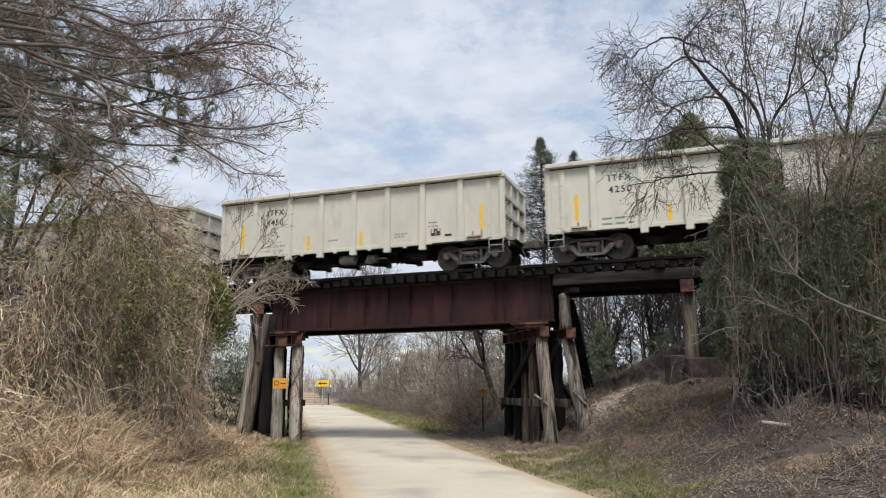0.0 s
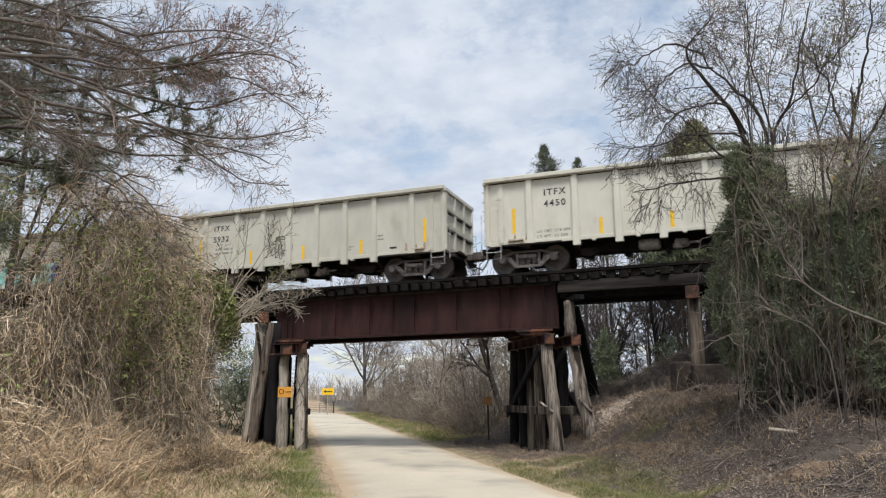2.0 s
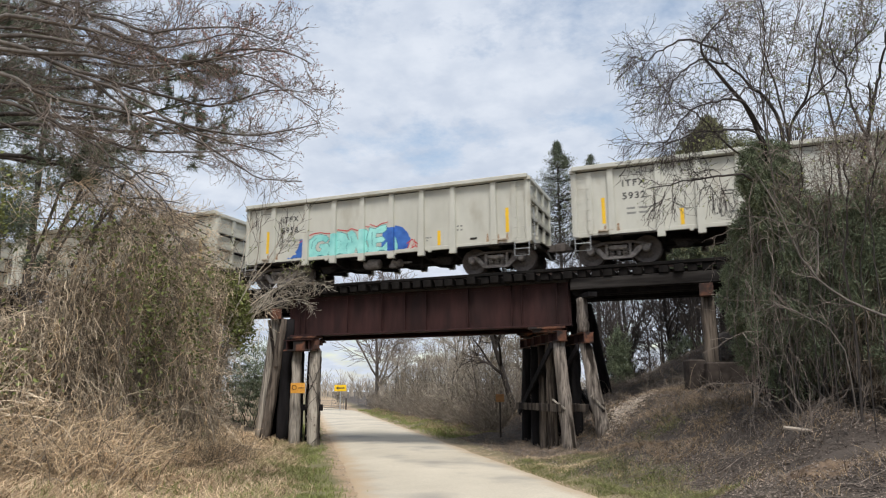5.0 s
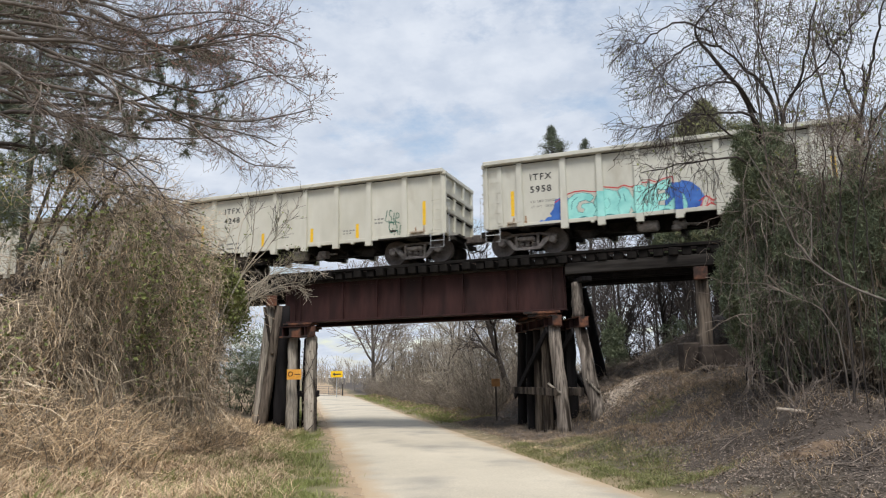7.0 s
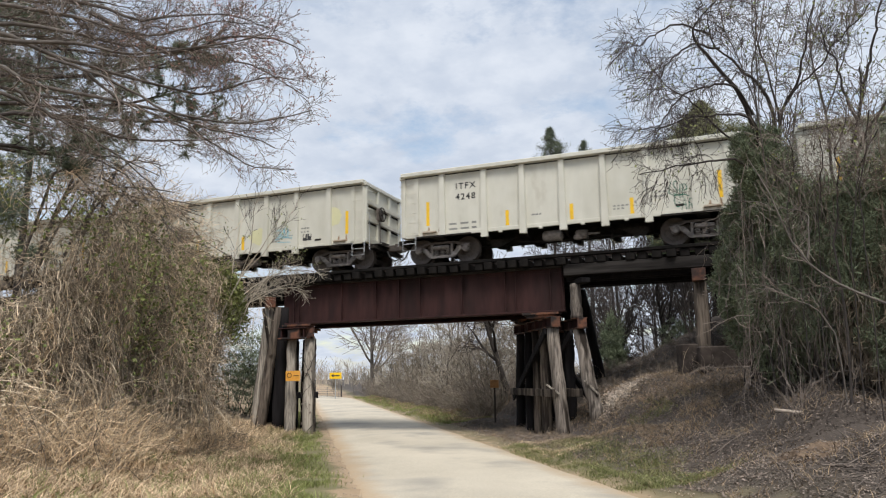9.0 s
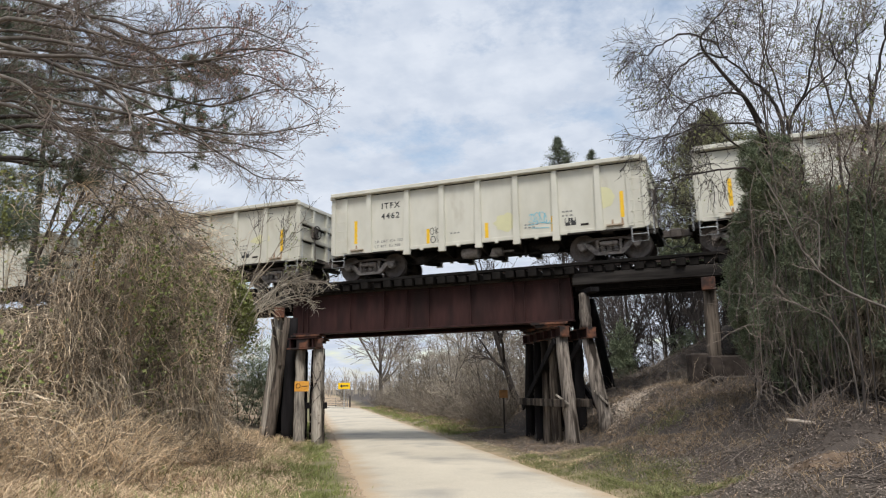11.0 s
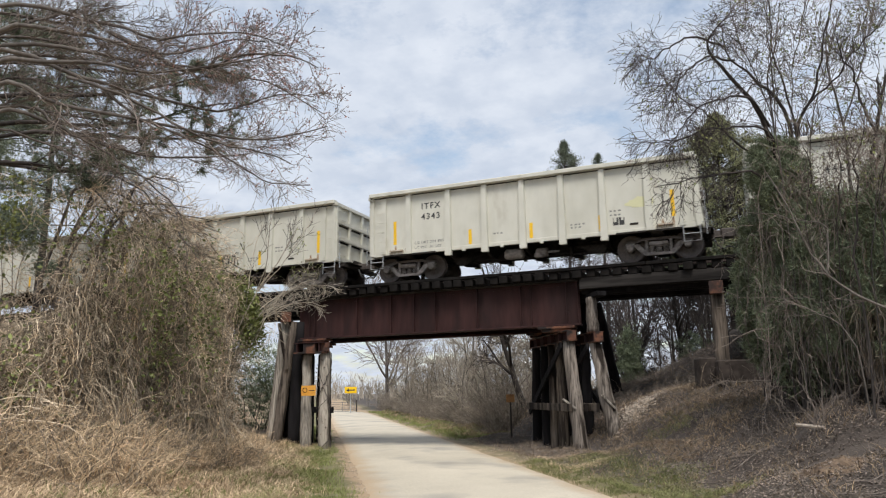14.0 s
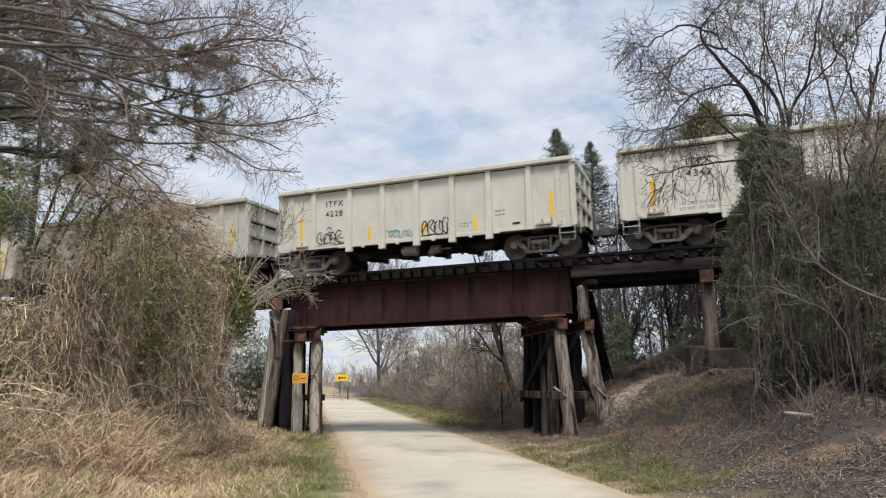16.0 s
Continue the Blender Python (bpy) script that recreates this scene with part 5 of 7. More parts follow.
# The old tree whose limbs reach in over the thicket.
def roadside_elm():
    rng = np.random.RandomState(11)
    trunk = limbs_from([[(-6.6, -15.2, -0.3), (-6.2, -15.6, 4), (-5.6, -15.8, 8), (-5.2, -16.0, 12)]], [0.36], [0.14], 12, rng, 0.03)
    lines = [
        [(-6.2, -15.6, 7.6), (-1.75, -16.64, 8.62), (-1.02, -16.22, 8.46), (-0.26, -15.81, 8.29), (0.63, -15.37, 8.04), (1.36, -15.15, 8.05), (2.11, -15.03, 8.19), (2.8, -14.82, 8.05)],
        [(-6.2, -15.6, 6.6), (-1.49, -16.74, 7.78), (-1.04, -16.46, 7.62), (-0.39, -16.11, 7.46), (0.32, -15.83, 7.46), (0.91, -15.52, 7.2), (1.78, -15.26, 7.21), (2.64, -15.1, 7.27), (3.41, -15.02, 7.37)],
        [(-6.1, -15.6, 7.8), (-2.22, -16.3, 8.57), (-1.31, -15.57, 7.97), (-0.6, -15.12, 7.65), (0.23, -14.71, 7.43), (0.98, -14.36, 7.18), (1.71, -14.14, 7.14), (2.52, -14.07, 7.39), (3.28, -13.85, 7.17)],
        [(-6.2, -15.6, 6.3), (-1.42, -16.75, 7.4), (-0.97, -16.46, 7.22), (-0.37, -16.07, 6.9), (0.44, -15.68, 6.7), (1.45, -15.27, 6.48), (2.23, -14.98, 6.25), (3.28, -14.75, 6.17), (4.11, -14.7, 6.29)],
    ]
    lines += [
        [(-6.2, -15.6, 6.2), (-2.41, -16.04, 7.31), (-1.93, -15.72, 7.13), (-1.23, -15.27, 6.84), (-0.6, -14.88, 6.52), (0.26, -14.51, 6.41), (1.06, -14.22, 6.33), (2.09, -13.97, 6.38)],
        [(-0.97, -16.2, 6.9), (-0.71, -15.98, 6.57), (-0.24, -15.71, 6.36), (0.21, -15.4, 5.96), (0.61, -15.15, 5.65), (1.04, -14.88, 5.19), (1.23, -14.76, 4.95)],
        [(-0.6, -15.12, 7.6), (-0.04, -14.94, 6.99), (0.48, -14.69, 6.84), (0.85, -14.47, 6.56), (1.35, -14.23, 6.29), (1.85, -13.98, 5.94), (2.32, -13.81, 5.73), (3.03, -13.68, 5.73)],
        [(-6.0, -15.7, 8.6), (-2.3, -16.33, 9.36), (-1.32, -15.72, 9.13), (-0.46, -15.22, 8.87), (0.4, -14.75, 8.56), (1.08, -14.57, 8.63), (1.99, -14.35, 8.66), (2.71, -14.03, 8.29)],
        [(-0.39, -16.11, 7.4), (0.59, -16.15, 6.99), (1.23, -15.81, 6.68), (1.79, -15.49, 6.26), (2.32, -15.28, 6.06), (2.98, -15.11, 5.95), (3.42, -14.95, 5.67)],
        [(-0.46, -15.22, 8.7), (0.24, -15.0, 8.3), (0.78, -14.62, 7.89), (1.34, -14.53, 8.05), (2.01, -14.43, 8.19), (2.72, -14.21, 8.03), (3.2, -14.01, 7.76)],
    ]
    lines += [
        [(-6.2, -15.6, 6.0), (-3.02, -15.59, 7.25), (-2.56, -15.23, 6.97), (-2.06, -14.88, 6.73), (-1.36, -14.43, 6.37), (-0.78, -14.16, 6.32), (-0.11, -13.81, 6.05)],
        [(-6.1, -15.7, 8.0), (-2.85, -15.88, 8.81), (-1.82, -15.27, 8.67), (-1.0, -14.82, 8.49), (-0.27, -14.4, 8.24), (0.58, -14.12, 8.27), (1.36, -13.74, 7.94), (2.02, -13.57, 7.89), (2.9, -13.14, 7.27)],
        [(-5.2, -16.0, 11), (-4.6, -16.6, 13), (-4.0, -17.4, 15)],
    ]
    n = len(lines)
    sparse = np.isin(np.arange(n), (5, 6, 8, 10))
    main = limbs_from(lines, np.where(sparse, 0.03, 0.05), [0.008] * n, 20, rng, 0.045)
    second = grow(main[0][~sparse], main[1][~sparse], 23, rng, 0.95, (0.3, 1.15), 0.15, 0.0, 9, 0.5, (0.3, 0.97), 0.0052)
    drooping = grow(main[0][sparse], main[1][sparse], 9, rng, 1.1, (0.2, 0.7), 0.13, -0.02, 9, 0.55, (0.2, 0.97), 0.005)
    second = np.concatenate([second[0], drooping[0]]), np.concatenate([second[1], drooping[1]])
    third = grow(*second, 6, rng, 0.6, (0.3, 1.0), 0.18, 0.01, 7, 0.6, (0.15, 1.0), 0.004)
    fourth = grow(*third, 3, rng, 0.3, (0.4, 1.1), 0.16, 0.01, 5, 0.7, (0.2, 1.0), 0.0034)
    t = tree("bare_tree", "leafless grey-brown roadside tree with long spreading limbs", "tree", [trunk, main], [second, third, fourth], M["bark"], M["twig"])
    P = tips([fourth], 16000, rng, 0.02)
    keep = rng.uniform(0, 1, len(P)) < np.clip((P[:, 0] - 0.4) / 2.6, 0, 1) * np.clip((P[:, 2] - 5.6) / 2.4, 0.25, 1)
    part("budding", raw_mesh("budding", *leaves(P[keep], 0.024, rng, 0, 1.5), M["bud"]), None, t, "tiny reddish spring buds")


roadside_elm()


def brown_tree():
    """A second leafless tree close behind, thick with fine brown twigs."""
    rng = np.random.RandomState(13)
    lines = [
        [(-3.37, -16.22, 9.32), (-2.74, -15.34, 9.42), (-2.26, -14.73, 9.46), (-1.65, -14.20, 9.73), (-1.14, -13.64, 9.72)],
        [(-3.94, -15.79, 8.96), (-3.19, -14.99, 9.39), (-2.64, -14.26, 9.39), (-2.02, -13.69, 9.61), (-1.45, -12.97, 9.45)],
        [(-3.30, -16.13, 8.10), (-2.55, -15.40, 8.63), (-2.14, -14.88, 8.68), (-1.63, -14.26, 8.69), (-1.15, -13.69, 8.61)],
        [(-4.44, -15.37, 8.17), (-3.66, -14.56, 8.69), (-3.26, -13.94, 8.56), (-2.73, -13.41, 8.75), (-2.22, -12.79, 8.65)],
        [(-3.67, -15.81, 7.39), (-2.94, -15.03, 7.87), (-2.63, -14.52, 7.72), (-2.16, -13.98, 7.78), (-1.67, -13.41, 7.73)],
        [(-3.58, -16.00, 8.67), (-2.64, -15.17, 9.37), (-2.31, -14.96, 9.65), (-1.83, -14.62, 9.98)],
    ]
    lines = [[(-6.6, -16.2, p[0][2] - 0.5), *p] for p in lines]
    trunk = limbs_from([[(-6.9, -16.2, -0.3), (-6.7, -16.2, 5), (-6.5, -16.2, 11)]], [0.26], [0.08], 12, rng, 0.03)
    n = len(lines)
    main = limbs_from(lines, [0.045] * n, [0.01] * n, 16, rng, 0.04)
    second = grow(*main, 22, rng, 1.1, (0.3, 1.1), 0.18, 0.0, 8, 0.5, (0.3, 1.0), 0.006)
    third = grow(*second, 7, rng, 0.55, (0.3, 1.1), 0.2, 0.0, 6, 0.6, (0.1, 1.0), 0.0045)
    fourth = grow(*third, 3, rng, 0.28, (0.4, 1.1), 0.18, 0.0, 5, 0.7, (0.2, 1.0), 0.0038)
    tree("bare_tree", "leafless roadside tree thick with brown twigs", "tree", [trunk, main], [second, third, fourth], M["bark"], M["twig"])


brown_tree()


def needle_tree(name, label, base, top, limb_n, reach, clumps, seed, mat, spray=0.34, low=0.35, drop=-0.02, per=26):
    """A conifer with limbs all round and needle tufts on them."""
    rng = np.random.RandomState(seed)
    x, y, z = base
    trunk = limbs_from([[(x, y, z - 0.3), (x + 0.1, y, (z + top) / 2), (x, y + 0.1, top)]], [0.2], [0.03], 12, rng, 0.03)
    u = np.linspace(low, 0.98, limb_n) + rng.uniform(-0.02, 0.02, limb_n)
    a = rng.uniform(0, 6.283, limb_n)
    start = np.stack([np.interp(u, np.linspace(0, 1, 12), trunk[0][0][:, i]) for i in range(3)], 1)
    L = reach(u) * rng.uniform(0.7, 1.15, limb_n)
    d = np.stack([np.cos(a), np.sin(a), rng.uniform(-0.05, 0.35, limb_n)], 1)
    k = 7
    s = np.linspace(0, 1, k)[None, :, None]
    P = start[:, None] + d[:, None] * L[:, None, None] * s + np.array([0, 0, drop]) * (L[:, None, None] * s) ** 2
    limbs = P, np.linspace(0.03, 0.008, k)[None] * np.ones((limb_n, 1))
    sub = grow(*limbs, 9, rng, 0.85, (0.4, 1.0), 0.12, 0.04, 4, 0.6, (0.2, 1), 0.005)
    t = thing(name, label, "tree")
    part("trunk", stems("trunk", [trunk], M["bark_dark"], 7, True), None, t)
    part("branchwork", stems("branchwork", [limbs, sub], M["bark_dark"], 3), None, t)
    c = tips([sub], clumps, rng, 0.16)
    c = np.repeat(c, per, 0)
    dd = unit(rng.normal(0, 1, c.shape) + np.array([0, 0, 0.35]))
    w = unit(np.cross(dd, rng.normal(0, 1, c.shape))) * 0.009
    ln = spray * rng.uniform(0.5, 1.1, (len(c), 1))
    V = np.stack([c - w, c + w, c + dd * ln], 1).reshape(-1, 3)
    part("needles", raw_mesh("needles", V, np.arange(len(V)).reshape(-1, 3), mat), None, t)
    return t


def reaching_pine():
    """A pine whose long limbs carry tufts of needles out behind the bare limbs."""
    rng = np.random.RandomState(21)
    trunk = limbs_from([[(-7.6, -13.6, 0.2), (-7.5, -13.6, 7), (-7.6, -13.5, 14.5)]], [0.24], [0.05], 12, rng, 0.03)
    lines = [
        [(-7.5, -13.6, 8.2), (-5.0, -14.57, 8.61), (-4.09, -13.41, 8.79), (-3.14, -12.42, 9.04), (-2.17, -11.68, 9.46), (-1.44, -11.16, 9.7)],
        [(-7.5, -13.6, 7.8), (-5.57, -14.12, 8.09), (-4.64, -12.91, 8.25), (-3.69, -11.84, 8.34), (-2.54, -11.05, 9.04), (-1.57, -10.33, 9.31)],
        [(-7.5, -13.6, 7.0), (-5.29, -14.23, 7.35), (-4.33, -12.85, 7.23), (-3.69, -12.27, 7.62), (-3.04, -11.74, 7.99)],
        [(-7.5, -13.6, 6.8), (-4.94, -14.44, 6.97), (-4.46, -13.78, 7.03), (-3.96, -13.15, 7.09), (-3.56, -12.66, 7.07)],
        [(-7.5, -13.6, 7.6), (-6.02, -13.8, 8.0), (-4.72, -12.23, 8.36), (-3.52, -10.93, 8.41), (-2.6, -10.12, 8.55), (-1.99, -9.77, 8.89)],
        [(-7.5, -13.6, 9.4), (-5.59, -14.27, 9.65), (-4.35, -12.7, 9.86), (-3.13, -11.45, 10.04), (-2.16, -10.76, 10.4)],
    ]
    limbs = limbs_from(lines, [0.075, 0.07, 0.06, 0.085, 0.065, 0.06], [0.015] * 6, 14, rng, 0.05)
    sub = grow(*limbs, 17, rng, 1.0, (0.3, 1.0), 0.14, 0.03, 6, 0.5, (0.42, 1), 0.009)
    ends = grow(*sub, 3, rng, 0.35, (0.3, 0.9), 0.12, 0.08, 4, 0.6, (0.4, 1), 0.006)
    t = thing("pine_tree", "dark green pine behind the bare limbs", "tree")
    part("trunk", stems("trunk", [trunk, limbs], M["bark_dark"], 7, True), None, t)
    part("branchwork", stems("branchwork", [sub, ends], M["bark_dark"], 3), None, t)
    P, _ = ends
    P = P[rng.uniform(0, 1, len(P)) < 0.9]
    c = np.repeat(P[:, 1:].reshape(-1, 3), 24, 0)
    way = np.repeat(unit(P[:, -1] - P[:, 0]), 24 * (P.shape[1] - 1), 0)
    dd = unit(rng.normal(0, 0.8, c.shape) + way * 0.8 + np.array([0, 0, 0.15]))
    w = unit(np.cross(dd, rng.normal(0, 1, c.shape))) * 0.0095
    V = np.stack([c - w, c + w, c + dd * 0.21 * rng.uniform(0.6, 1.15, (len(c), 1))], 1).reshape(-1, 3)
    part("needles", raw_mesh("needles", V, np.arange(len(V)).reshape(-1, 3), M["needle"]), None, t)


reaching_pine()
needle_tree("pine_tree", "dark green pine behind the vine thicket", (-12.5, -9.5, 1.2), 15.0, 44, lambda u: 3.8 * (1.1 - u) + 1.0, 4000, 22, M["needle"], 0.24, 0.5, per=20)


needle_tree("pine_tree", "tall dark pine beside the railway embankment", (-15.2, -4.8, 1.5), 18.0, 46, lambda u: 4.2 * (1.1 - u) + 1.4, 3000, 23, M["needle"], 0.26, 0.42, per=20)


def cedar(label, base, top, width, n, seed, mat, size=0.16, slope=0.42):
    """A columnar evergreen: a pointed crown of small upward sprays with ragged edges."""
    rng = np.random.RandomState(seed)
    x, y, z = base
    t = thing("cedar_tree", label, "tree", "cedars")
    trunk = limbs_from([[(x, y, min(z, hz(x, y)) - 0.3), (x, y, top - 0.3)]], [0.2], [0.02], 8, rng, 0.02)
    part("trunk", stems("trunk", [trunk], M["bark_dark"], 6, True), None, t)
    m = 420
    u = 1 - (1 - rng.uniform(0.02, 1.0, m)) ** 1.1
    a = rng.uniform(0, 6.283, m)
    L = np.minimum(width, slope * (1 - u) * (top - z)) * rng.uniform(0.5, 1.15, m) + 0.03
    st = np.stack([x + 0 * u, y + 0 * u, z + (top - z) * u], 1)
    d = np.stack([np.cos(a), np.sin(a), rng.uniform(0.0, 0.4, m)], 1)
    s = np.linspace(0, 1, 5)[None, :, None]
    limbs = st[:, None] + d[:, None] * L[:, None, None] * s, np.linspace(0.025, 0.006, 5)[None] * np.ones((m, 1))
    sub = grow(*limbs, 6, rng, (0.4 * L + 0.05)[:, None], (0.3, 0.8), 0.1, 0.12, 4, 0.6, (0.3, 1), 0.004)
    part("branchwork", stems("branchwork", [limbs, sub], M["bark_dark"], 3), None, t)
    part("foliage", raw_mesh("foliage", *sprays(tips([sub, limbs], n, rng, 0.06), size, rng), mat), None, t)


cedar("tall dark cedar beyond the railway", (0.5, 21.5, 10.0), 18.6, 2.3, 7000, 31, M["needle"], 0.055, 0.52)
cedar("slender dark cedar beyond the railway", (2.2, 25.0, 11.0), 18.5, 1.8, 4000, 32, M["needle"], 0.055, 0.48)
cedar("olive brown cedar beyond the track", (10.1, 7.0, 6.6), 13.4, 3.0, 20000, 33, M["leaf_gold"], 0.055, 0.85)
cedar("dark cedar on the bank among vines", (14.6, -8.6, 2.6), 8.8, 1.6, 26000, 34, M["leaf"], 0.035, 0.6)


# The vine-hung thicket beside the road.


def dome(y):
    """Height of the thicket along its length."""
    return np.interp(y, [-19, -16.5, -15, -14.2, -13.5, -12.6, -10.5, -9, -8, -7.0], [2.2, 2.9, 4.1, 4.4, 6.3, 7.1, 7.0, 6.3, 5.3, 3.6])


def face(y, z):
    """How far the thicket's front comes out at a height."""
    q = np.clip(z / dome(y), 0, 1)
    return -4.9 + 2.7 * np.sqrt(np.maximum(0, 1 - q ** 6)) + 0.28 * wave(y, z * 0.4, 2.6, 5) - 0.8 * np.clip((y + 9) / 2, 0, 1)


def tuck(y, z):
    """The thicket's end draws back towards its foot."""
    return y - 1.3 * np.clip((y + 10.2) / 2.4, 0, 1) * (1 - np.clip((z - 1.8) / 1.7, 0, 1))


def vine_thicket():
    rng = np.random.RandomState(41)
    t = thing("vine_thicket", "tall thicket draped with dry brown hanging vines", "thicket", kind="stuff")
    # a dark sheet behind the vines; the thicket's inner shade is in its colour
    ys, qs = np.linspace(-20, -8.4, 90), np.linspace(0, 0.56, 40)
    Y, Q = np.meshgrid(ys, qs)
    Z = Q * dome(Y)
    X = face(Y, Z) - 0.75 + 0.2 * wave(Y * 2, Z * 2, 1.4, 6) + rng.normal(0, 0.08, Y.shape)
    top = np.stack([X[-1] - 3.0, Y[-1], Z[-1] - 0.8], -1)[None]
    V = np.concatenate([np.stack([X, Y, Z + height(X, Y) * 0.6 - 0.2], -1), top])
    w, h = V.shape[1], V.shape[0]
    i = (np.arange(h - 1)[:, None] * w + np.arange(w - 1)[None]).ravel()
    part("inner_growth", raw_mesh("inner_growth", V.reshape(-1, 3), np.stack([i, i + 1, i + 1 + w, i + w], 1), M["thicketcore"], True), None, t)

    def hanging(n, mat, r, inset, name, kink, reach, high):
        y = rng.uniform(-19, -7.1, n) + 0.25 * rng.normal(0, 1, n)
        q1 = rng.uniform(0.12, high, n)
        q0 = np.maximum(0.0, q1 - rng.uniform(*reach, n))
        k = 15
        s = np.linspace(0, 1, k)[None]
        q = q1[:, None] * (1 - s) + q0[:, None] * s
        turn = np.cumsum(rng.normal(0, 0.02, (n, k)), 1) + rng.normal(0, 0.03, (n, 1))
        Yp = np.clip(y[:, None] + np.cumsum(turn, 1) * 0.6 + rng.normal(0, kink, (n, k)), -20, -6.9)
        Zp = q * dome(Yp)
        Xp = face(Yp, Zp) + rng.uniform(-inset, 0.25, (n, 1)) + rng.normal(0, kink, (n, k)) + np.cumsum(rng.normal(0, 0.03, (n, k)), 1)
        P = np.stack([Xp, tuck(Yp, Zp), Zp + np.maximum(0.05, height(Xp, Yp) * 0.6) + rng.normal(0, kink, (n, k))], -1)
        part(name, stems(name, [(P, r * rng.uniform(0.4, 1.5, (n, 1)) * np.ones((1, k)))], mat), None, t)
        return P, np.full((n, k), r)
    hanging(1900, M["vine"], 0.0064, 0.4, "hanging_vines", 0.028, (0.06, 0.4), 0.74)
    hanging(420, M["straw"], 0.007, 0.1, "pale_vines", 0.03, (0.06, 0.3), 0.7)
    # deeper vines use the darker brown, which paints in the shade among them
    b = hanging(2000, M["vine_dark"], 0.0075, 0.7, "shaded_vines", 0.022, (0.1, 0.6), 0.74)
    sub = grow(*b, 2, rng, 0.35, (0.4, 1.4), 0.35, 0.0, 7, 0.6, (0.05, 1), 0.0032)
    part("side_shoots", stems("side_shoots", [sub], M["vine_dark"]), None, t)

    def tangle(n, mat, name, r, droop, fork):
        y = rng.uniform(-18.8, -6.9, n)
        q = rng.uniform(0.02, 1.03, n)
        q = np.where((q > 0.6) & (rng.uniform(0, 1, n) < 0.45), q * 0.6, q)
        z = q * dome(y)
        st = np.stack([face(y, z) - rng.uniform(-0.1, 0.6, n), tuck(y, z), z + 0.1], 1)
        d = unit(rng.normal(0, 1, (n, 3)))
        k = 10
        pts = [st]
        step = rng.uniform(0.04, 0.17, (n, 1))
        for _ in range(k - 1):
            d = unit(d + rng.normal(0, 0.36, d.shape) + np.array([0.03, -0.02, droop]))
            pts.append(pts[-1] + d * step)
        base = np.stack(pts, 1), np.linspace(r, r * 0.5, k)[None] * rng.uniform(0.6, 1.5, (n, 1))
        sub = grow(*base, fork, rng, 0.4, (0.4, 1.4), 0.34, droop * 0.5, 6, 0.7, (0.1, 1), 0.0034)
        part(name, stems(name, [base, sub], mat), None, t)
    tangle(3600, M["vine"], "tendrils", 0.0058, -0.13, 4)
    # again the darker brown as painted shade
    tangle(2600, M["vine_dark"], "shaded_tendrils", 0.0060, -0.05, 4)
    # arching limbs of the buried trees near the top
    lines = []
    for k in range(38):
        y0 = rng.uniform(-13.3, -7.6)
        z0 = dome(y0) * rng.uniform(0.4, 0.75)
        x0 = -4.4
        dy = rng.uniform(-0.3, 2.3)
        zt = dome(y0 + dy * 0.5) * rng.uniform(0.85, 1.06)
        lines.append([(x0, y0, z0), (x0 + 0.8, y0 + dy * 0.4, zt), (x0 + 1.9, y0 + dy, zt - rng.uniform(0.2, 1.6))])
    m = len(lines)
    limbs = limbs_from(lines, rng.uniform(0.025, 0.06, m), [0.012] * m, 12, rng, 0.06)
    s1 = grow(*limbs, 12, rng, 1.15, (0.4, 1.3), 0.24, -0.05, 7, 0.5, (0.1, 1), 0.0056)
    s2 = grow(*s1, 6, rng, 0.6, (0.4, 1.2), 0.24, -0.05, 6, 0.6, (0.1, 1), 0.004)
    part("arching_limbs", stems("arching_limbs", [limbs], M["bark"], 6, True), None, t)
    part("crown_twigs", stems("crown_twigs", [s1], M["vine"]), None, t)
    part("fine_crown_twigs", stems("fine_crown_twigs", [s2], M["vine"]), None, t)
    # patches of green creeper and dead leaves
    pts = []
    for yy, zz, sp, c in ((-8.0, 4.6, 0.5, 4200), (-8.2, 3.9, 0.4, 2600), (-13.9, 5.6, 0.6, 700), (-10.5, 4.0, 0.9, 600), (-11.8, 3.2, 1.0, 700), (-12.5, 4.6, 0.8, 500), (-15.5, 2.4, 0.8, 500)):
        yv = rng.normal(yy, sp * 0.6, c)
        zv = rng.normal(zz, sp, c)
        pts.append(np.stack([face(yv, zv) + rng.uniform(0.05, 0.75, c), yv, zv], 1))
    part("creeper_leaves", raw_mesh("creeper_leaves", *leaves(np.concatenate(pts), 0.058, rng), M["leaf_olive"]), None, t, "patches of small green creeper leaves")
    n = 9000
    yv, q = rng.uniform(-19, -7, n), rng.uniform(0, 0.72, n)
    zv = q * dome(yv)
    part("dead_leaves", raw_mesh("dead_leaves", *leaves(np.stack([face(yv, zv) + rng.uniform(-0.9, 0.1, n), yv, zv], 1), 0.04, rng), M["litter_tan"]), None, t, "dry brown leaves caught in the vines")


vine_thicket()


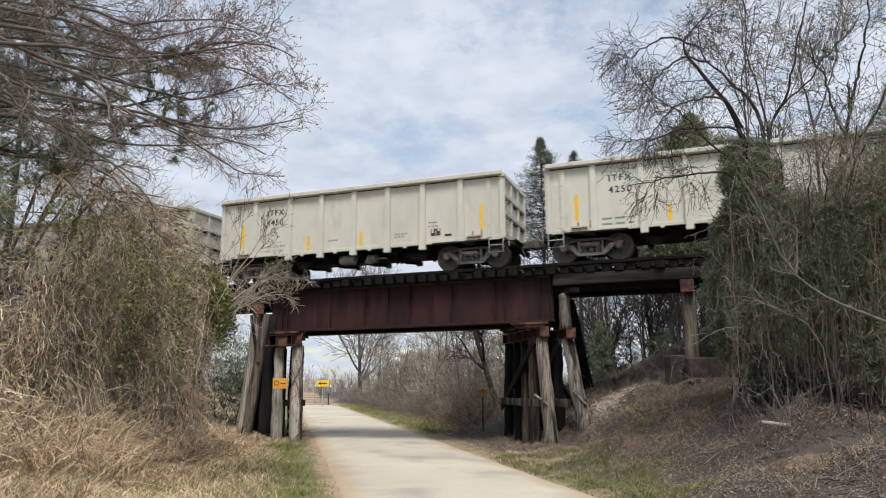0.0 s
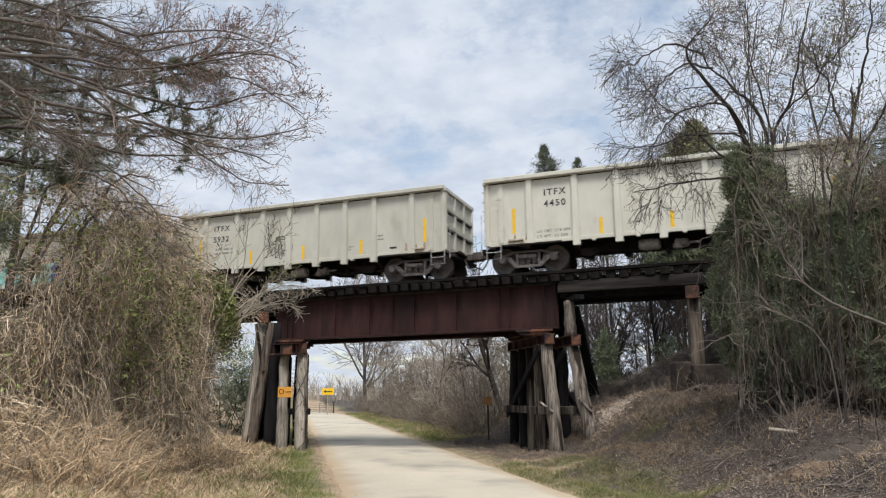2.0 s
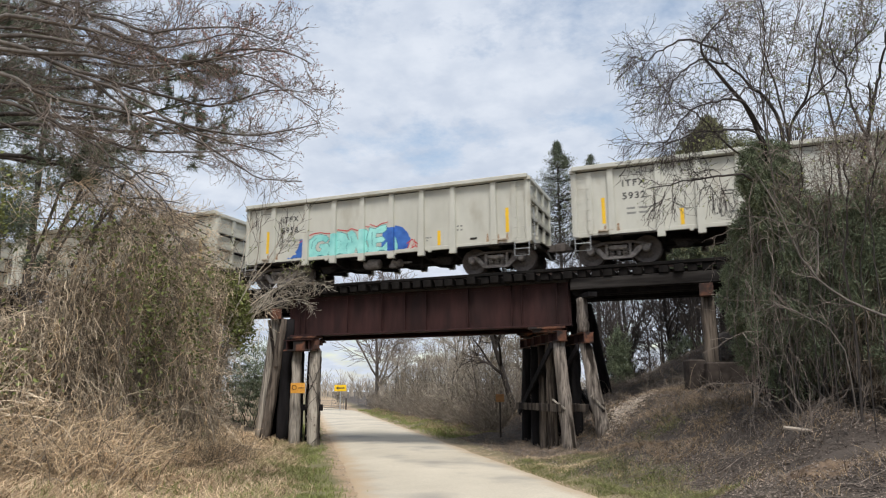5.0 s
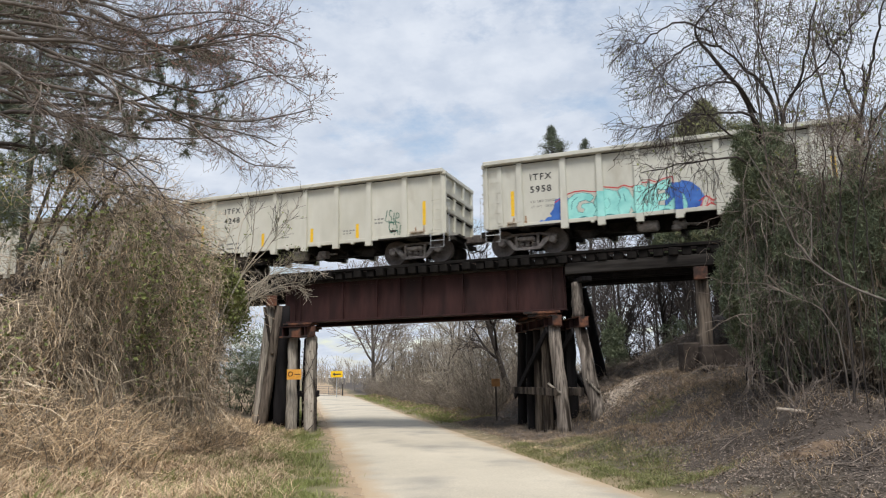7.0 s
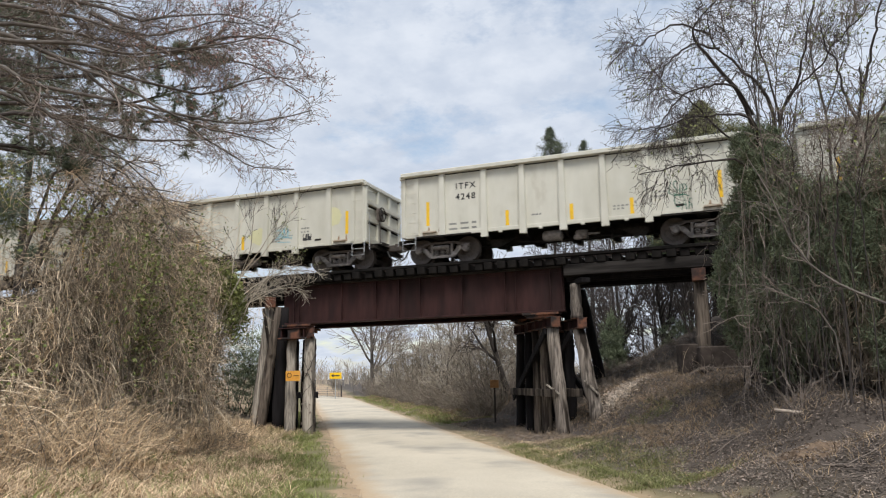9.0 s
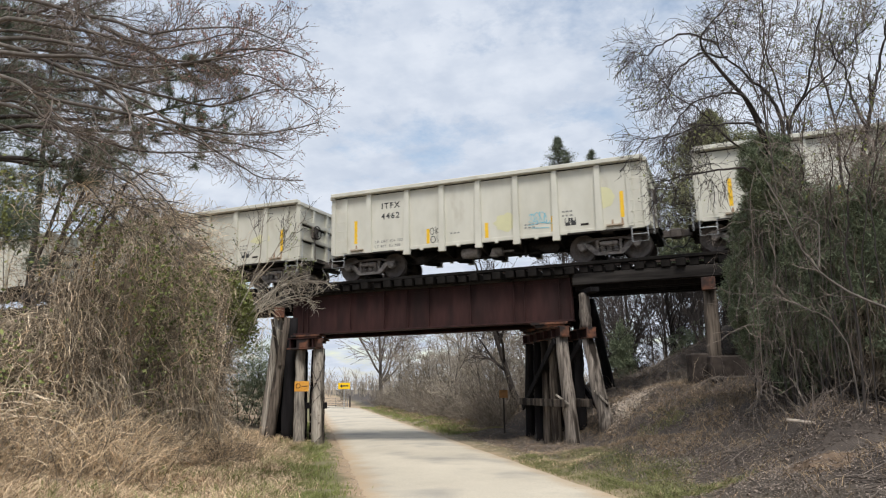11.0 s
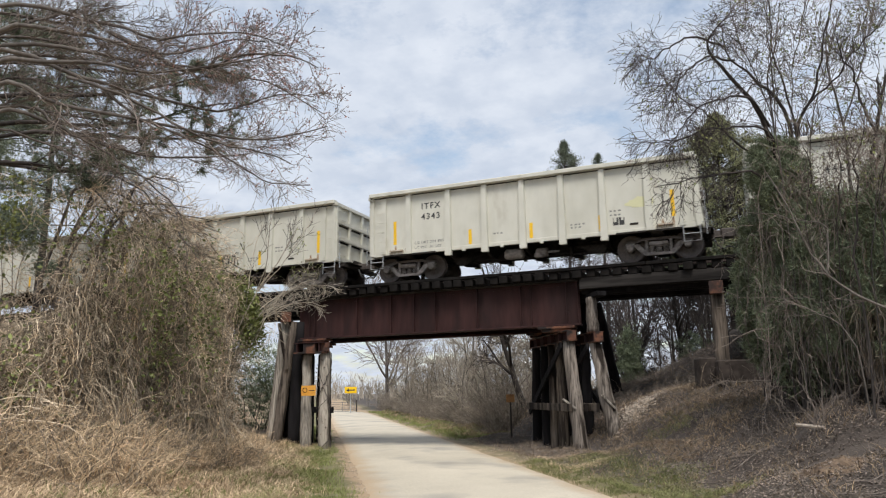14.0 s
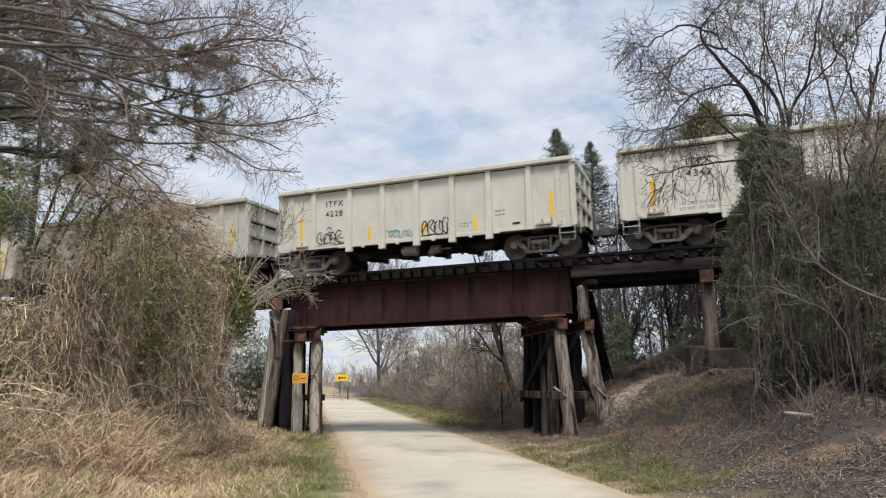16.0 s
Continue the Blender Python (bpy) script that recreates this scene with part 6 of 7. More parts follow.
def brambles():
    """Pale dry canes arching at the foot of the thicket."""
    rng = np.random.RandomState(43)
    t = thing("dry_brambles", "tangle of pale dry arching canes and weeds", "weeds", kind="stuff")
    n, k = 4200, 9
    y = rng.uniform(-19, -8.0, n)
    x = -2.6 + rng.uniform(-0.6, 1.3, n) - 0.7 * np.clip((y + 10) / 3, 0, 1) + 2.0 * rng.uniform(0, 1, n) ** 1.8 * np.clip((-12.2 - y) / 2, 0, 1)
    p = np.stack([x, y, height(x, y)], 1)
    d = unit(np.stack([rng.normal(0.25, 0.5, n), rng.normal(0, 0.6, n), rng.uniform(0.8, 1.6, n)], 1))
    L = rng.uniform(0.3, 1.5, n) * np.interp(y, [-19, -14, -10, -7], [1.2, 1.0, 0.8, 0.6])
    pts = [p]
    for s in range(k - 1):
        d = unit(d + rng.normal(0, 0.24, d.shape) + np.array([0, 0, -0.16 * s / k]))
        pts.append(pts[-1] + d * (L / (k - 1))[:, None])
    canes = np.stack(pts, 1), np.linspace(0.0075, 0.0045, k)[None] * rng.uniform(0.6, 1.3, (n, 1))
    sub = grow(*canes, 3, rng, 0.4, (0.4, 1.3), 0.3, -0.05, 5, 0.7, (0.2, 1), 0.004)
    half = n * 2 // 3
    part("canes", stems("canes", [(canes[0][:half], canes[1][:half]), (sub[0][:half * 3], sub[1][:half * 3])], M["straw"]), None, t)
    part("brown_canes", stems("brown_canes", [(canes[0][half:], canes[1][half:]), (sub[0][half * 3:], sub[1][half * 3:])], M["vine_dark"]), None, t)
    n, k = 40, 12
    y = rng.uniform(-18.6, -13.5, n)
    x = -2.1 + rng.uniform(-0.4, 0.9, n)
    d = unit(np.stack([rng.normal(0.5, 0.5, n), rng.normal(0, 0.6, n), rng.uniform(0.7, 1.6, n)], 1))
    L = rng.uniform(1.2, 3.0, n)
    pts = [np.stack([x, y, height(x, y)], 1)]
    for s in range(k - 1):
        d = unit(d + rng.normal(0, 0.09, d.shape) + np.array([0, 0, -0.34 * s / k]))
        pts.append(pts[-1] + d * (L / (k - 1))[:, None])
    arcs = np.stack(pts, 1), np.linspace(0.013, 0.006, k)[None] * rng.uniform(0.6, 1.3, (n, 1))
    sub = grow(*arcs, 5, rng, 0.7, (0.3, 1.0), 0.12, -0.06, 6, 0.6, (0.25, 1), 0.004)
    part("long_canes", stems("long_canes", [arcs, sub], M["vine"], 4), None, t, "long pale arching canes")


brambles()


def pale_shrub():
    """The bare shrub that leans out before the bridge."""
    rng = np.random.RandomState(51)
    lines = [
        [(-2.9, -9.0, 0.3), (-2.6, -8.7, 3.4), (-1.9, -8.5, 4.7), (-1.2, -8.5, 5.6), (-0.7, -8.5, 6.4)],
        [(-2.7, -9.0, 0.3), (-2.5, -8.6, 3.2), (-1.6, -8.1, 4.6), (-0.7, -7.5, 5.0), (-0.2, -7.1, 4.9)],
        [(-2.8, -9.0, 0.3), (-2.5, -8.5, 3.3), (-1.7, -8.0, 4.4), (-0.8, -7.4, 4.6)],
        [(-2.8, -9.0, 0.3), (-2.5, -8.3, 3.6), (-2.1, -8.6, 5.4), (-1.8, -8.6, 6.6)],
        [(-2.9, -9.0, 0.3), (-2.6, -8.6, 3.0), (-2.0, -7.9, 4.4), (-1.4, -7.4, 4.7)],
        [(-2.5, -8.1, 3.0), (-1.9, -8.3, 4.0), (-1.2, -8.1, 4.9), (-0.8, -7.8, 5.2)],
    ]
    lines += [
        [(-2.5, -8.5, 3.5), (-1.7, -7.8, 4.3), (-1.0, -7.4, 4.5), (-0.5, -7.1, 4.4)],
        [(-2.5, -8.5, 3.6), (-1.9, -7.9, 4.6), (-1.3, -7.5, 4.9), (-0.8, -7.3, 5.1)],
        [(-2.1, -8.5, 4.3), (-1.6, -8.6, 5.4), (-1.5, -8.7, 6.3), (-1.2, -8.7, 7.2)],
        [(-1.9, -8.5, 4.7), (-1.1, -8.7, 5.3), (-0.5, -8.7, 6.0), (0.0, -8.8, 6.7)],
    ]
    n = len(lines)
    m = limbs_from(lines, [0.03, 0.026, 0.022, 0.022, 0.02] + [0.015] * (n - 5), [0.007] * n, 14, rng, 0.04)
    high = np.isin(np.arange(n), (0, 3, 8, 9))
    s1 = grow(m[0][~high], m[1][~high], 13, rng, 0.65, (0.4, 1.1), 0.2, 0.0, 7, 0.5, (0.3, 1), 0.005)
    s2 = grow(*s1, 7, rng, 0.42, (0.4, 1.2), 0.2, 0.0, 5, 0.65, (0.2, 1), 0.0038)
    u1 = grow(m[0][high], m[1][high], 8, rng, 0.8, (0.3, 0.8), 0.12, 0.05, 7, 0.5, (0.4, 1), 0.0058)
    u2 = grow(*u1, 4, rng, 0.4, (0.3, 0.9), 0.14, 0.04, 5, 0.65, (0.2, 1), 0.0044)
    t = tree("bare_shrub", "pale leafless shrub leaning out beside the bridge", "shrub", [m], [s1, s2], M["pale_twig"], M["pale_twig"])
    tagged(part("upper_growth", stems("upper_growth", [u1, u2], M["twig_dark"]), None, t, "thin dark upper twigs"), kind="stuff")
    s2 = np.concatenate([s2[0], u2[0]]), np.concatenate([s2[1], u2[1]])
    P = tips([s2], 1500, rng, 0.05)
    P = P[(P[:, 2] > 5.1) & (P[:, 2] < 6.1)]
    tagged(part("seeding", raw_mesh("seeding", *leaves(P, 0.035, rng), M["leaf_olive"]), None, t), kind="stuff")


pale_shrub()


def left_bent_details():
    """The short girt between the two front piles, and the dead vine wound up one of them."""
    g = thing("girt_block", "black squared timber block between two piles", "timber block")
    part("block", Shape().beam((-4.6, -1.42, 1.37), (-3.66, -1.58, 1.37), 0.16, 0.22, 0.012), M["creosote"], g)
    v = thing("climbing_vine", "dead brown vine wound up a timber pile", "vine")
    rng = random.Random(17)
    for k, (r, turns, top) in enumerate(((0.022, 1.1, 3.3), (0.016, -0.8, 3.0), (0.013, 1.6, 2.4))):
        pts = []
        for i in range(26):
            t = i / 25
            z = top * t
            a = 0.4 + 2.1 * k + turns * 6.283 * t
            q = z / 3.46
            x, y = -3.87 + (-4.09 + 3.87) * q, -1.81 + (-1.45 + 1.81) * q
            pts.append((x + 0.24 * math.cos(a) + rng.uniform(-0.02, 0.02), y + 0.24 * math.sin(a) + rng.uniform(-0.02, 0.02), z))
        part("vine_stem", Shape().rod(pts, [r * (1 - 0.5 * i / 25) for i in range(26)], 6), M["bark_dark"], v)
    rng = np.random.RandomState(18)
    n = 90
    z = rng.uniform(0.1, 3.2, n)
    q = z / 3.46
    a = rng.uniform(0, 6.283, n)
    P = np.stack([-3.87 - 0.22 * q + 0.26 * np.cos(a), -1.81 + 0.36 * q + 0.26 * np.sin(a), z], 1)
    part("dead_leaf_tufts", raw_mesh("dead_leaf_tufts", *leaves(P, 0.06, rng), M["litter"]), None, v, "curled dead leaves")
    tagged(v.children[-1], kind="stuff")


left_bent_details()


# The bank across the road: tangled trees, evergreens and hanging vines.


def bank_trees():
    rng = np.random.RandomState(61)
    groups = [
        ("tangled leafless tree arching out from the bank", 2, 0.085, [
            [(11.03, -7.0, 1.6), (11.03, -7.23, 4.8), (10.95, -7.74, 6.25), (10.85, -8.29, 7.43), (10.48, -8.69, 8.04), (10.1, -9.06, 8.49), (9.77, -9.36, 8.76), (9.71, -9.49, 8.95), (9.89, -9.55, 9.24), (10.29, -9.48, 9.47)],
            [(10.85, -8.29, 7.4), (10.51, -9.0, 7.81), (10.11, -9.32, 7.85), (9.8, -9.42, 7.75), (9.44, -9.55, 7.62), (9.06, -9.61, 7.28), (8.78, -9.64, 6.98)],
            [(10.96, -7.78, 6.6), (10.65, -7.84, 6.84), (10.45, -7.98, 7.0), (9.96, -8.39, 7.53), (9.68, -8.67, 7.89), (9.24, -8.95, 8.04), (8.99, -9.23, 8.36)],
            [(10.9, -7.74, 6.3), (10.81, -8.8, 7.1), (10.32, -9.12, 7.1), (9.76, -9.34, 6.99), (9.09, -9.6, 6.75), (8.44, -9.93, 6.62)],
            [(10.96, -7.6, 6.0), (10.38, -8.44, 6.44), (9.8, -8.64, 6.24), (9.23, -8.89, 6.14), (8.54, -9.19, 5.96)]]),
        ("leafless tree with arching crown on the bank", 6, 0.07, [
            [(11.3, -6.9, 1.8), (11.3, -7.2, 5.0), (11.42, -7.68, 7.64), (11.14, -7.84, 8.15), (10.88, -8.04, 8.41), (10.45, -8.39, 8.79), (10.14, -8.72, 9.16), (10.12, -8.95, 9.59)],
            [(11.42, -7.6, 7.3), (11.24, -7.84, 8.68), (11.14, -8.12, 9.26), (11.16, -8.44, 9.89), (11.14, -8.79, 10.51)],
            [(10.3, -8.5, 8.95), (9.77, -9.3, 8.8), (9.4, -9.88, 8.51), (9.11, -9.93, 8.29), (8.91, -9.89, 7.97), (8.82, -9.77, 7.6)],
            [(10.14, -8.72, 9.2), (9.48, -9.53, 9.23), (9.13, -9.6, 9.01), (8.76, -9.66, 8.73), (8.54, -9.76, 8.66)]]),
        ("leafless tree with upright limbs on the bank", 3, 0.06, [
            [(11.55, -7.0, 1.8), (11.58, -7.29, 5.9), (11.62, -7.79, 7.61), (11.95, -8.0, 8.06), (12.13, -8.29, 8.73), (12.23, -8.68, 9.54), (12.31, -8.99, 10.12)],
            [(11.8, -7.9, 7.8), (12.41, -8.35, 8.25), (12.84, -8.61, 8.68), (13.15, -8.86, 9.11)]]),
        ("pale slender leafless tree behind the evergreens", 4, 0.05, [
            [(12.6, -6.2, 2.6), (12.65, -6.42, 6.0), (12.65, -6.94, 7.81), (12.59, -7.21, 8.58), (12.36, -7.41, 9.16), (12.53, -7.79, 9.93)],
            [(12.65, -6.9, 7.6), (13.0, -7.2, 8.6), (13.3, -7.4, 9.6), (13.4, -7.6, 10.6)]]),
        ("grey leafless tree of thin upright stems on the bank", 8, 0.035, [
            [(11.22, -7.52, 7.20), (11.15, -8.08, 8.73), (11.41, -8.74, 10.08)],
            [(11.49, -7.30, 7.43), (11.69, -7.85, 8.86), (12.01, -8.47, 10.08)],
            [(11.90, -6.94, 7.15), (12.43, -7.47, 8.49), (12.83, -8.13, 9.82)],
            [(11.29, -7.96, 7.56), (10.70, -8.45, 8.91), (10.64, -8.98, 9.99)],
            [(11.18, -8.41, 7.93), (11.08, -8.82, 8.93), (10.87, -9.23, 9.80)]]),
        ("broken dark tree wrapped in vines on the bank", 5, 0.085, [
            [(12.4, -8.6, 1.6), (12.56, -8.84, 5.29), (12.87, -9.28, 6.71), (12.95, -9.58, 7.52), (12.92, -9.66, 7.73)],
            [(12.9, -9.4, 7.0), (13.1, -9.67, 7.67), (13.25, -9.89, 8.11), (13.33, -10.06, 8.46), (13.4, -10.3, 9.2)],
            [(12.88, -9.2, 6.6), (12.71, -9.25, 7.34), (12.55, -9.43, 7.88), (12.52, -9.68, 8.47)],
            [(12.7, -9.0, 6.0), (13.5, -9.4, 7.2), (14.0, -9.7, 8.4)]]),
        ("brown leafless thicket of thin stems on the bank", 7, 0.03, [
            [(12.06, -9.96, 4.02), (12.21, -10.19, 5.11), (12.21, -10.40, 5.89), (12.38, -10.66, 6.62)],
            [(12.44, -10.42, 3.92), (12.48, -10.62, 4.97), (12.64, -10.84, 5.70), (12.64, -11.04, 6.34)],
            [(11.81, -9.35, 4.25), (11.93, -9.54, 5.19), (12.07, -9.74, 5.90), (12.04, -9.91, 6.46)],
            [(12.22, -10.18, 3.97), (12.38, -10.39, 4.94), (12.50, -10.55, 5.50), (12.82, -10.76, 6.00)],
            [(11.57, -8.95, 4.45), (11.54, -9.12, 5.34), (11.73, -9.30, 5.96), (11.62, -9.44, 6.51)],]),
    ]
    for label, seed, r, lines in groups:
        rng = np.random.RandomState(60 + seed)
        m = len(lines)
        if seed in (7, 8):
            lines = [[(p[0][0], p[0][1], hz(p[0][0], p[0][1]) - 0.1), *p] for p in lines]
        main = limbs_from(lines, [r * 0.8] + [r * 0.36] * (m - 1), [0.010] * m, 20, rng, 0.05)
        arch = seed in (2, 6)
        if arch:
            main[0][..., 0] += 0.22
        s1 = grow(*main, 17 if arch else 8 if seed in (3, 5) else 11, rng, 0.9 if arch else 0.95, (0.3, 1.2), 0.2, -0.07 if arch else 0.06, 10, 0.4, (0.42, 1), 0.0062)
        s2 = grow(*s1, 6 if arch else 5, rng, 0.7, (0.3, 1.2), 0.2, -0.1 if arch else 0.04, 8, 0.6, (0.15, 1), 0.0046)
        s3 = grow(*s2, 2 if arch else 3, rng, 0.36, (0.4, 1.1), 0.18, -0.03 if arch else 0.03, 5, 0.7, (0.2, 1), 0.0038)
        t = tree("bare_tree", label, "tree", [main], [s1, s2, s3], M["bark"] if seed in (4, 8) else M["bark_dark"], M["twig_dark"] if arch or seed == 5 else M["twig"])
        P = tips([s2, s3], 420 if not arch else 300, rng, 0.05)
        part("young_leaves", raw_mesh("young_leaves", *leaves(P, 0.035, rng), M["leaf_olive"]), None, t, "sparse small olive leaves")


bank_trees()


def evergreen_bush(label, centres, n, size, seed, mat, twigs=500):
    """A dense bush of small leaves round a few crowns."""
    rng = np.random.RandomState(seed)
    t = thing("evergreen_bush", label, "bush", "evergreen bushes on the bank")
    pts, st = [], []
    for (x, y, z), (a, b, c), share in centres:
        m = int(n * share)
        v = unit(rng.normal(0, 1, (m, 3))) * (rng.uniform(0, 1, (m, 1)) ** 0.45)
        v *= 1 + 0.22 * np.sin(v[:, :1] * 9 + x) * np.cos(v[:, 2:] * 8 + y)
        q = v * np.array([a, b, c]) + np.array([x, y, z])
        lump = wave(q[:, 0] * 1.3 + q[:, 1], q[:, 2] * 1.2, 0.75, seed) + 0.6 * wave(q[:, 1] - q[:, 0], q[:, 2], 0.4, seed + 1)
        pts.append(q[lump + rng.normal(0, 0.25, m) > -0.25])
        g = hz(x, y)
        k = max(4, int(twigs * share / 12))
        e = unit(rng.normal(0, 1, (k, 3))) * np.array([a, b, c]) * 0.9 + np.array([x, y, z])
        f = np.stack([x + rng.normal(0, a * 0.25, k), y + rng.normal(0, b * 0.25, k), np.full(k, g - 0.1)], 1)
        s = np.linspace(0, 1, 9)[None, :, None]
        st.append(f[:, None] * (1 - s) + e[:, None] * s + np.array([0, 0, 0.5]) * np.sin(s * 3.14) + rng.normal(0, 0.04, (k, 9, 3)))
    P = np.concatenate(st)
    P[:, 0, 2] = height(P[:, 0, 0], P[:, 0, 1]) - 0.1
    main = P, np.linspace(0.022, 0.007, 9)[None] * np.ones((len(P), 1))
    s1 = grow(*main, 8, rng, 0.7, (0.4, 1.1), 0.18, 0.0, 6, 0.5, (0.3, 1), 0.004)
    tagged(part("branchwork", stems("branchwork", [main, s1], M["bark_dark"]), None, t), kind="stuff")
    part("foliage", raw_mesh("foliage", *sprays(np.concatenate(pts), size, rng), mat), None, t)
    return t


evergreen_bush("dark green evergreen bush on the bank", [((10.9, -6.2, 4.0), (0.85, 0.9, 1.3), 0.35), ((11.3, -7.3, 3.5), (0.8, 0.8, 1.3), 0.3), ((11.0, -6.4, 5.2), (0.7, 0.8, 1.0), 0.2), ((10.7, -5.7, 3.0), (0.5, 0.6, 0.7), 0.08), ((11.35, -7.6, 5.8), (0.55, 0.6, 1.2), 0.15), ((11.9, -8.3, 4.6), (0.7, 0.6, 1.3), 0.15), ((11.3, -7.2, 2.3), (0.6, 0.7, 0.7), 0.05), ((11.1, -7.8, 6.5), (0.55, 0.6, 0.8), 0.12)], 125000, 0.042, 71, M["leaf"], 420)
evergreen_bush("dark evergreen bush under the vines", [((12.1, -8.2, 3.8), (0.8, 0.8, 1.6), 0.35), ((12.9, -9.0, 4.4), (0.9, 0.8, 1.7), 0.3), ((13.2, -9.3, 2.6), (0.7, 0.6, 1.1), 0.15)], 90000, 0.042, 72, M["leaf"], 380)
evergreen_bush("shadowy evergreen bush along the embankment", [((13.4, -4.2, 5.0), (1.6, 1.2, 1.6), 0.6), ((15.6, -5.2, 5.4), (1.6, 1.4, 2.0), 0.4)], 20000, 0.07, 73, M["leaf"], 500)
evergreen_bush("dark evergreen sapling behind the vine thicket", [((-8.6, -10.7, 6.7), (0.8, 0.9, 0.8), 0.6), ((-8.2, -9.8, 5.6), (0.5, 0.8, 0.25), 0.2)], 6500, 0.045, 77, M["needle"], 40)
evergreen_bush("dark evergreen bush beyond the pile bent", [((5.5, 9.4, 2.4), (0.7, 0.9, 2.4), 0.4), ((8.6, 8.4, 3.2), (1.0, 1.0, 1.2), 0.12), ((9.4, 6.4, 7.0), (2.2, 1.0, 1.0), 0.45)], 16000, 0.07, 76, M["leaf"], 500)
evergreen_bush("green evergreen bush behind the pile bent", [((-11.5, 5.0, 2.2), (2.0, 1.8, 2.2), 0.6), ((-13.5, 9.0, 2.6), (2.2, 2.0, 2.6), 0.4)], 5500, 0.08, 74, M["leaf"], 260)


def bank_vines():
    """Brown vines hanging from the bank trees to the ground."""
    rng = np.random.RandomState(75)
    t = thing("hanging_vines", "curtain of brown vines hanging over the bank", "vines", kind="stuff")
    n, k = 1700, 11
    u = rng.uniform(0, 1, n) ** 0.45
    x0 = 12.1 + 2.0 * u + rng.normal(0, 0.22, n)
    y0 = -8.4 - 1.4 * u + rng.normal(0, 0.4, n)
    top = np.interp(u, [0, 0.35, 0.7, 1], [5.6, 5.8, 6.6, 7.2]) * rng.uniform(0.45, 1.0, n)
    g = height(x0, y0)
    bot = g + (top - g) * rng.uniform(0, 0.55, n)
    s = np.linspace(0, 1, k)[None]
    Z = top[:, None] * (1 - s) + bot[:, None] * s
    X = x0[:, None] + np.cumsum(rng.normal(0, 0.045, (n, k)), 1)
    Y = y0[:, None] + np.cumsum(rng.normal(0, 0.045, (n, k)), 1)
    base = np.stack([X, Y, np.maximum(Z, height(X, Y))], -1), 0.0052 * rng.uniform(0.5, 1.5, (n, 1)) * np.ones((1, k))
    sub = grow(*base, 3, rng, 0.5, (0.4, 1.2), 0.25, -0.08, 6, 0.7, (0.1, 1), 0.0045)
    part("vine_stems", stems("vine_stems", [base, sub], M["vine_dark"]), None, t)
    n, k = 170, 10
    u = rng.uniform(0, 1, n)
    x0, y0 = 10.55 + 1.9 * u + rng.normal(0, 0.2, n), -7.4 - 1.9 * u + rng.normal(0, 0.35, n)
    g = height(x0, y0)
    top = rng.uniform(3.2, 6.6, n)
    bot = g + (top - g) * rng.uniform(0.1, 0.75, n)
    s = np.linspace(0, 1, k)[None]
    X = x0[:, None] + np.cumsum(rng.normal(0, 0.055, (n, k)), 1)
    Y = y0[:, None] + np.cumsum(rng.normal(0, 0.055, (n, k)), 1)
    veil = np.stack([X, Y, top[:, None] * (1 - s) + bot[:, None] * s], -1), 0.0062 * rng.uniform(0.5, 1.5, (n, 1)) * np.ones((1, k))
    sub = grow(*veil, 3, rng, 0.45, (0.4, 1.3), 0.28, -0.06, 6, 0.7, (0.1, 1), 0.004)
    part("thin_vines", stems("thin_vines", [veil, sub], M["twig"]), None, t)
    n, k = 240, 10
    st = np.stack([rng.uniform(10.4, 14.0, n), rng.uniform(-9.8, -5.0, n), rng.uniform(1.8, 6.5, n)], 1)
    d = unit(rng.normal(0, 1, (n, 3)) + np.array([-0.5, -0.7, 0.1]))
    pts = [st]
    for _ in range(k - 1):
        d = unit(d + rng.normal(0, 0.2, d.shape) + np.array([0, 0, -0.08]))
        pts.append(pts[-1] + d * 0.16)
    loose = np.stack(pts, 1), np.linspace(0.0052, 0.004, k)[None] * rng.uniform(0.6, 1.4, (n, 1))
    sub = grow(*loose, 3, rng, 0.5, (0.4, 1.2), 0.22, -0.04, 6, 0.7, (0.2, 1), 0.0045)
    part("loose_canes", stems("loose_canes", [loose, sub], M["twig"]), None, t)
    n, k = 26, 10
    x = np.concatenate([rng.normal(11.2, 0.16, 16), rng.uniform(11.6, 13.8, n - 16)])
    y = np.concatenate([rng.normal(-9.5, 0.14, 16), rng.uniform(-10.3, -9.3, n - 16)])
    d = unit(np.stack([rng.normal(-0.05, 0.4, n), rng.normal(-0.1, 0.25, n), np.ones(n)], 1))
    L = np.concatenate([rng.uniform(0.3, 1.1, 16), rng.uniform(0.5, 2.4, n - 16)])
    pts = [np.stack([x, y, height(x, y) - 0.05], 1)]
    for _ in range(k - 1):
        d = unit(d + rng.normal(0, 0.08, d.shape))
        pts.append(pts[-1] + d * (L / (k - 1))[:, None])
    canes = np.stack(pts, 1), np.linspace(0.0065, 0.004, k)[None] * rng.uniform(0.5, 1.4, (n, 1))
    sub = grow(*canes, 3, rng, 0.5, (0.3, 0.9), 0.14, 0.0, 6, 0.6, (0.3, 1), 0.003)
    part("bare_canes", stems("bare_canes", [canes, sub], M["twig"], 4), None, t, "pale upright canes")


bank_vines()


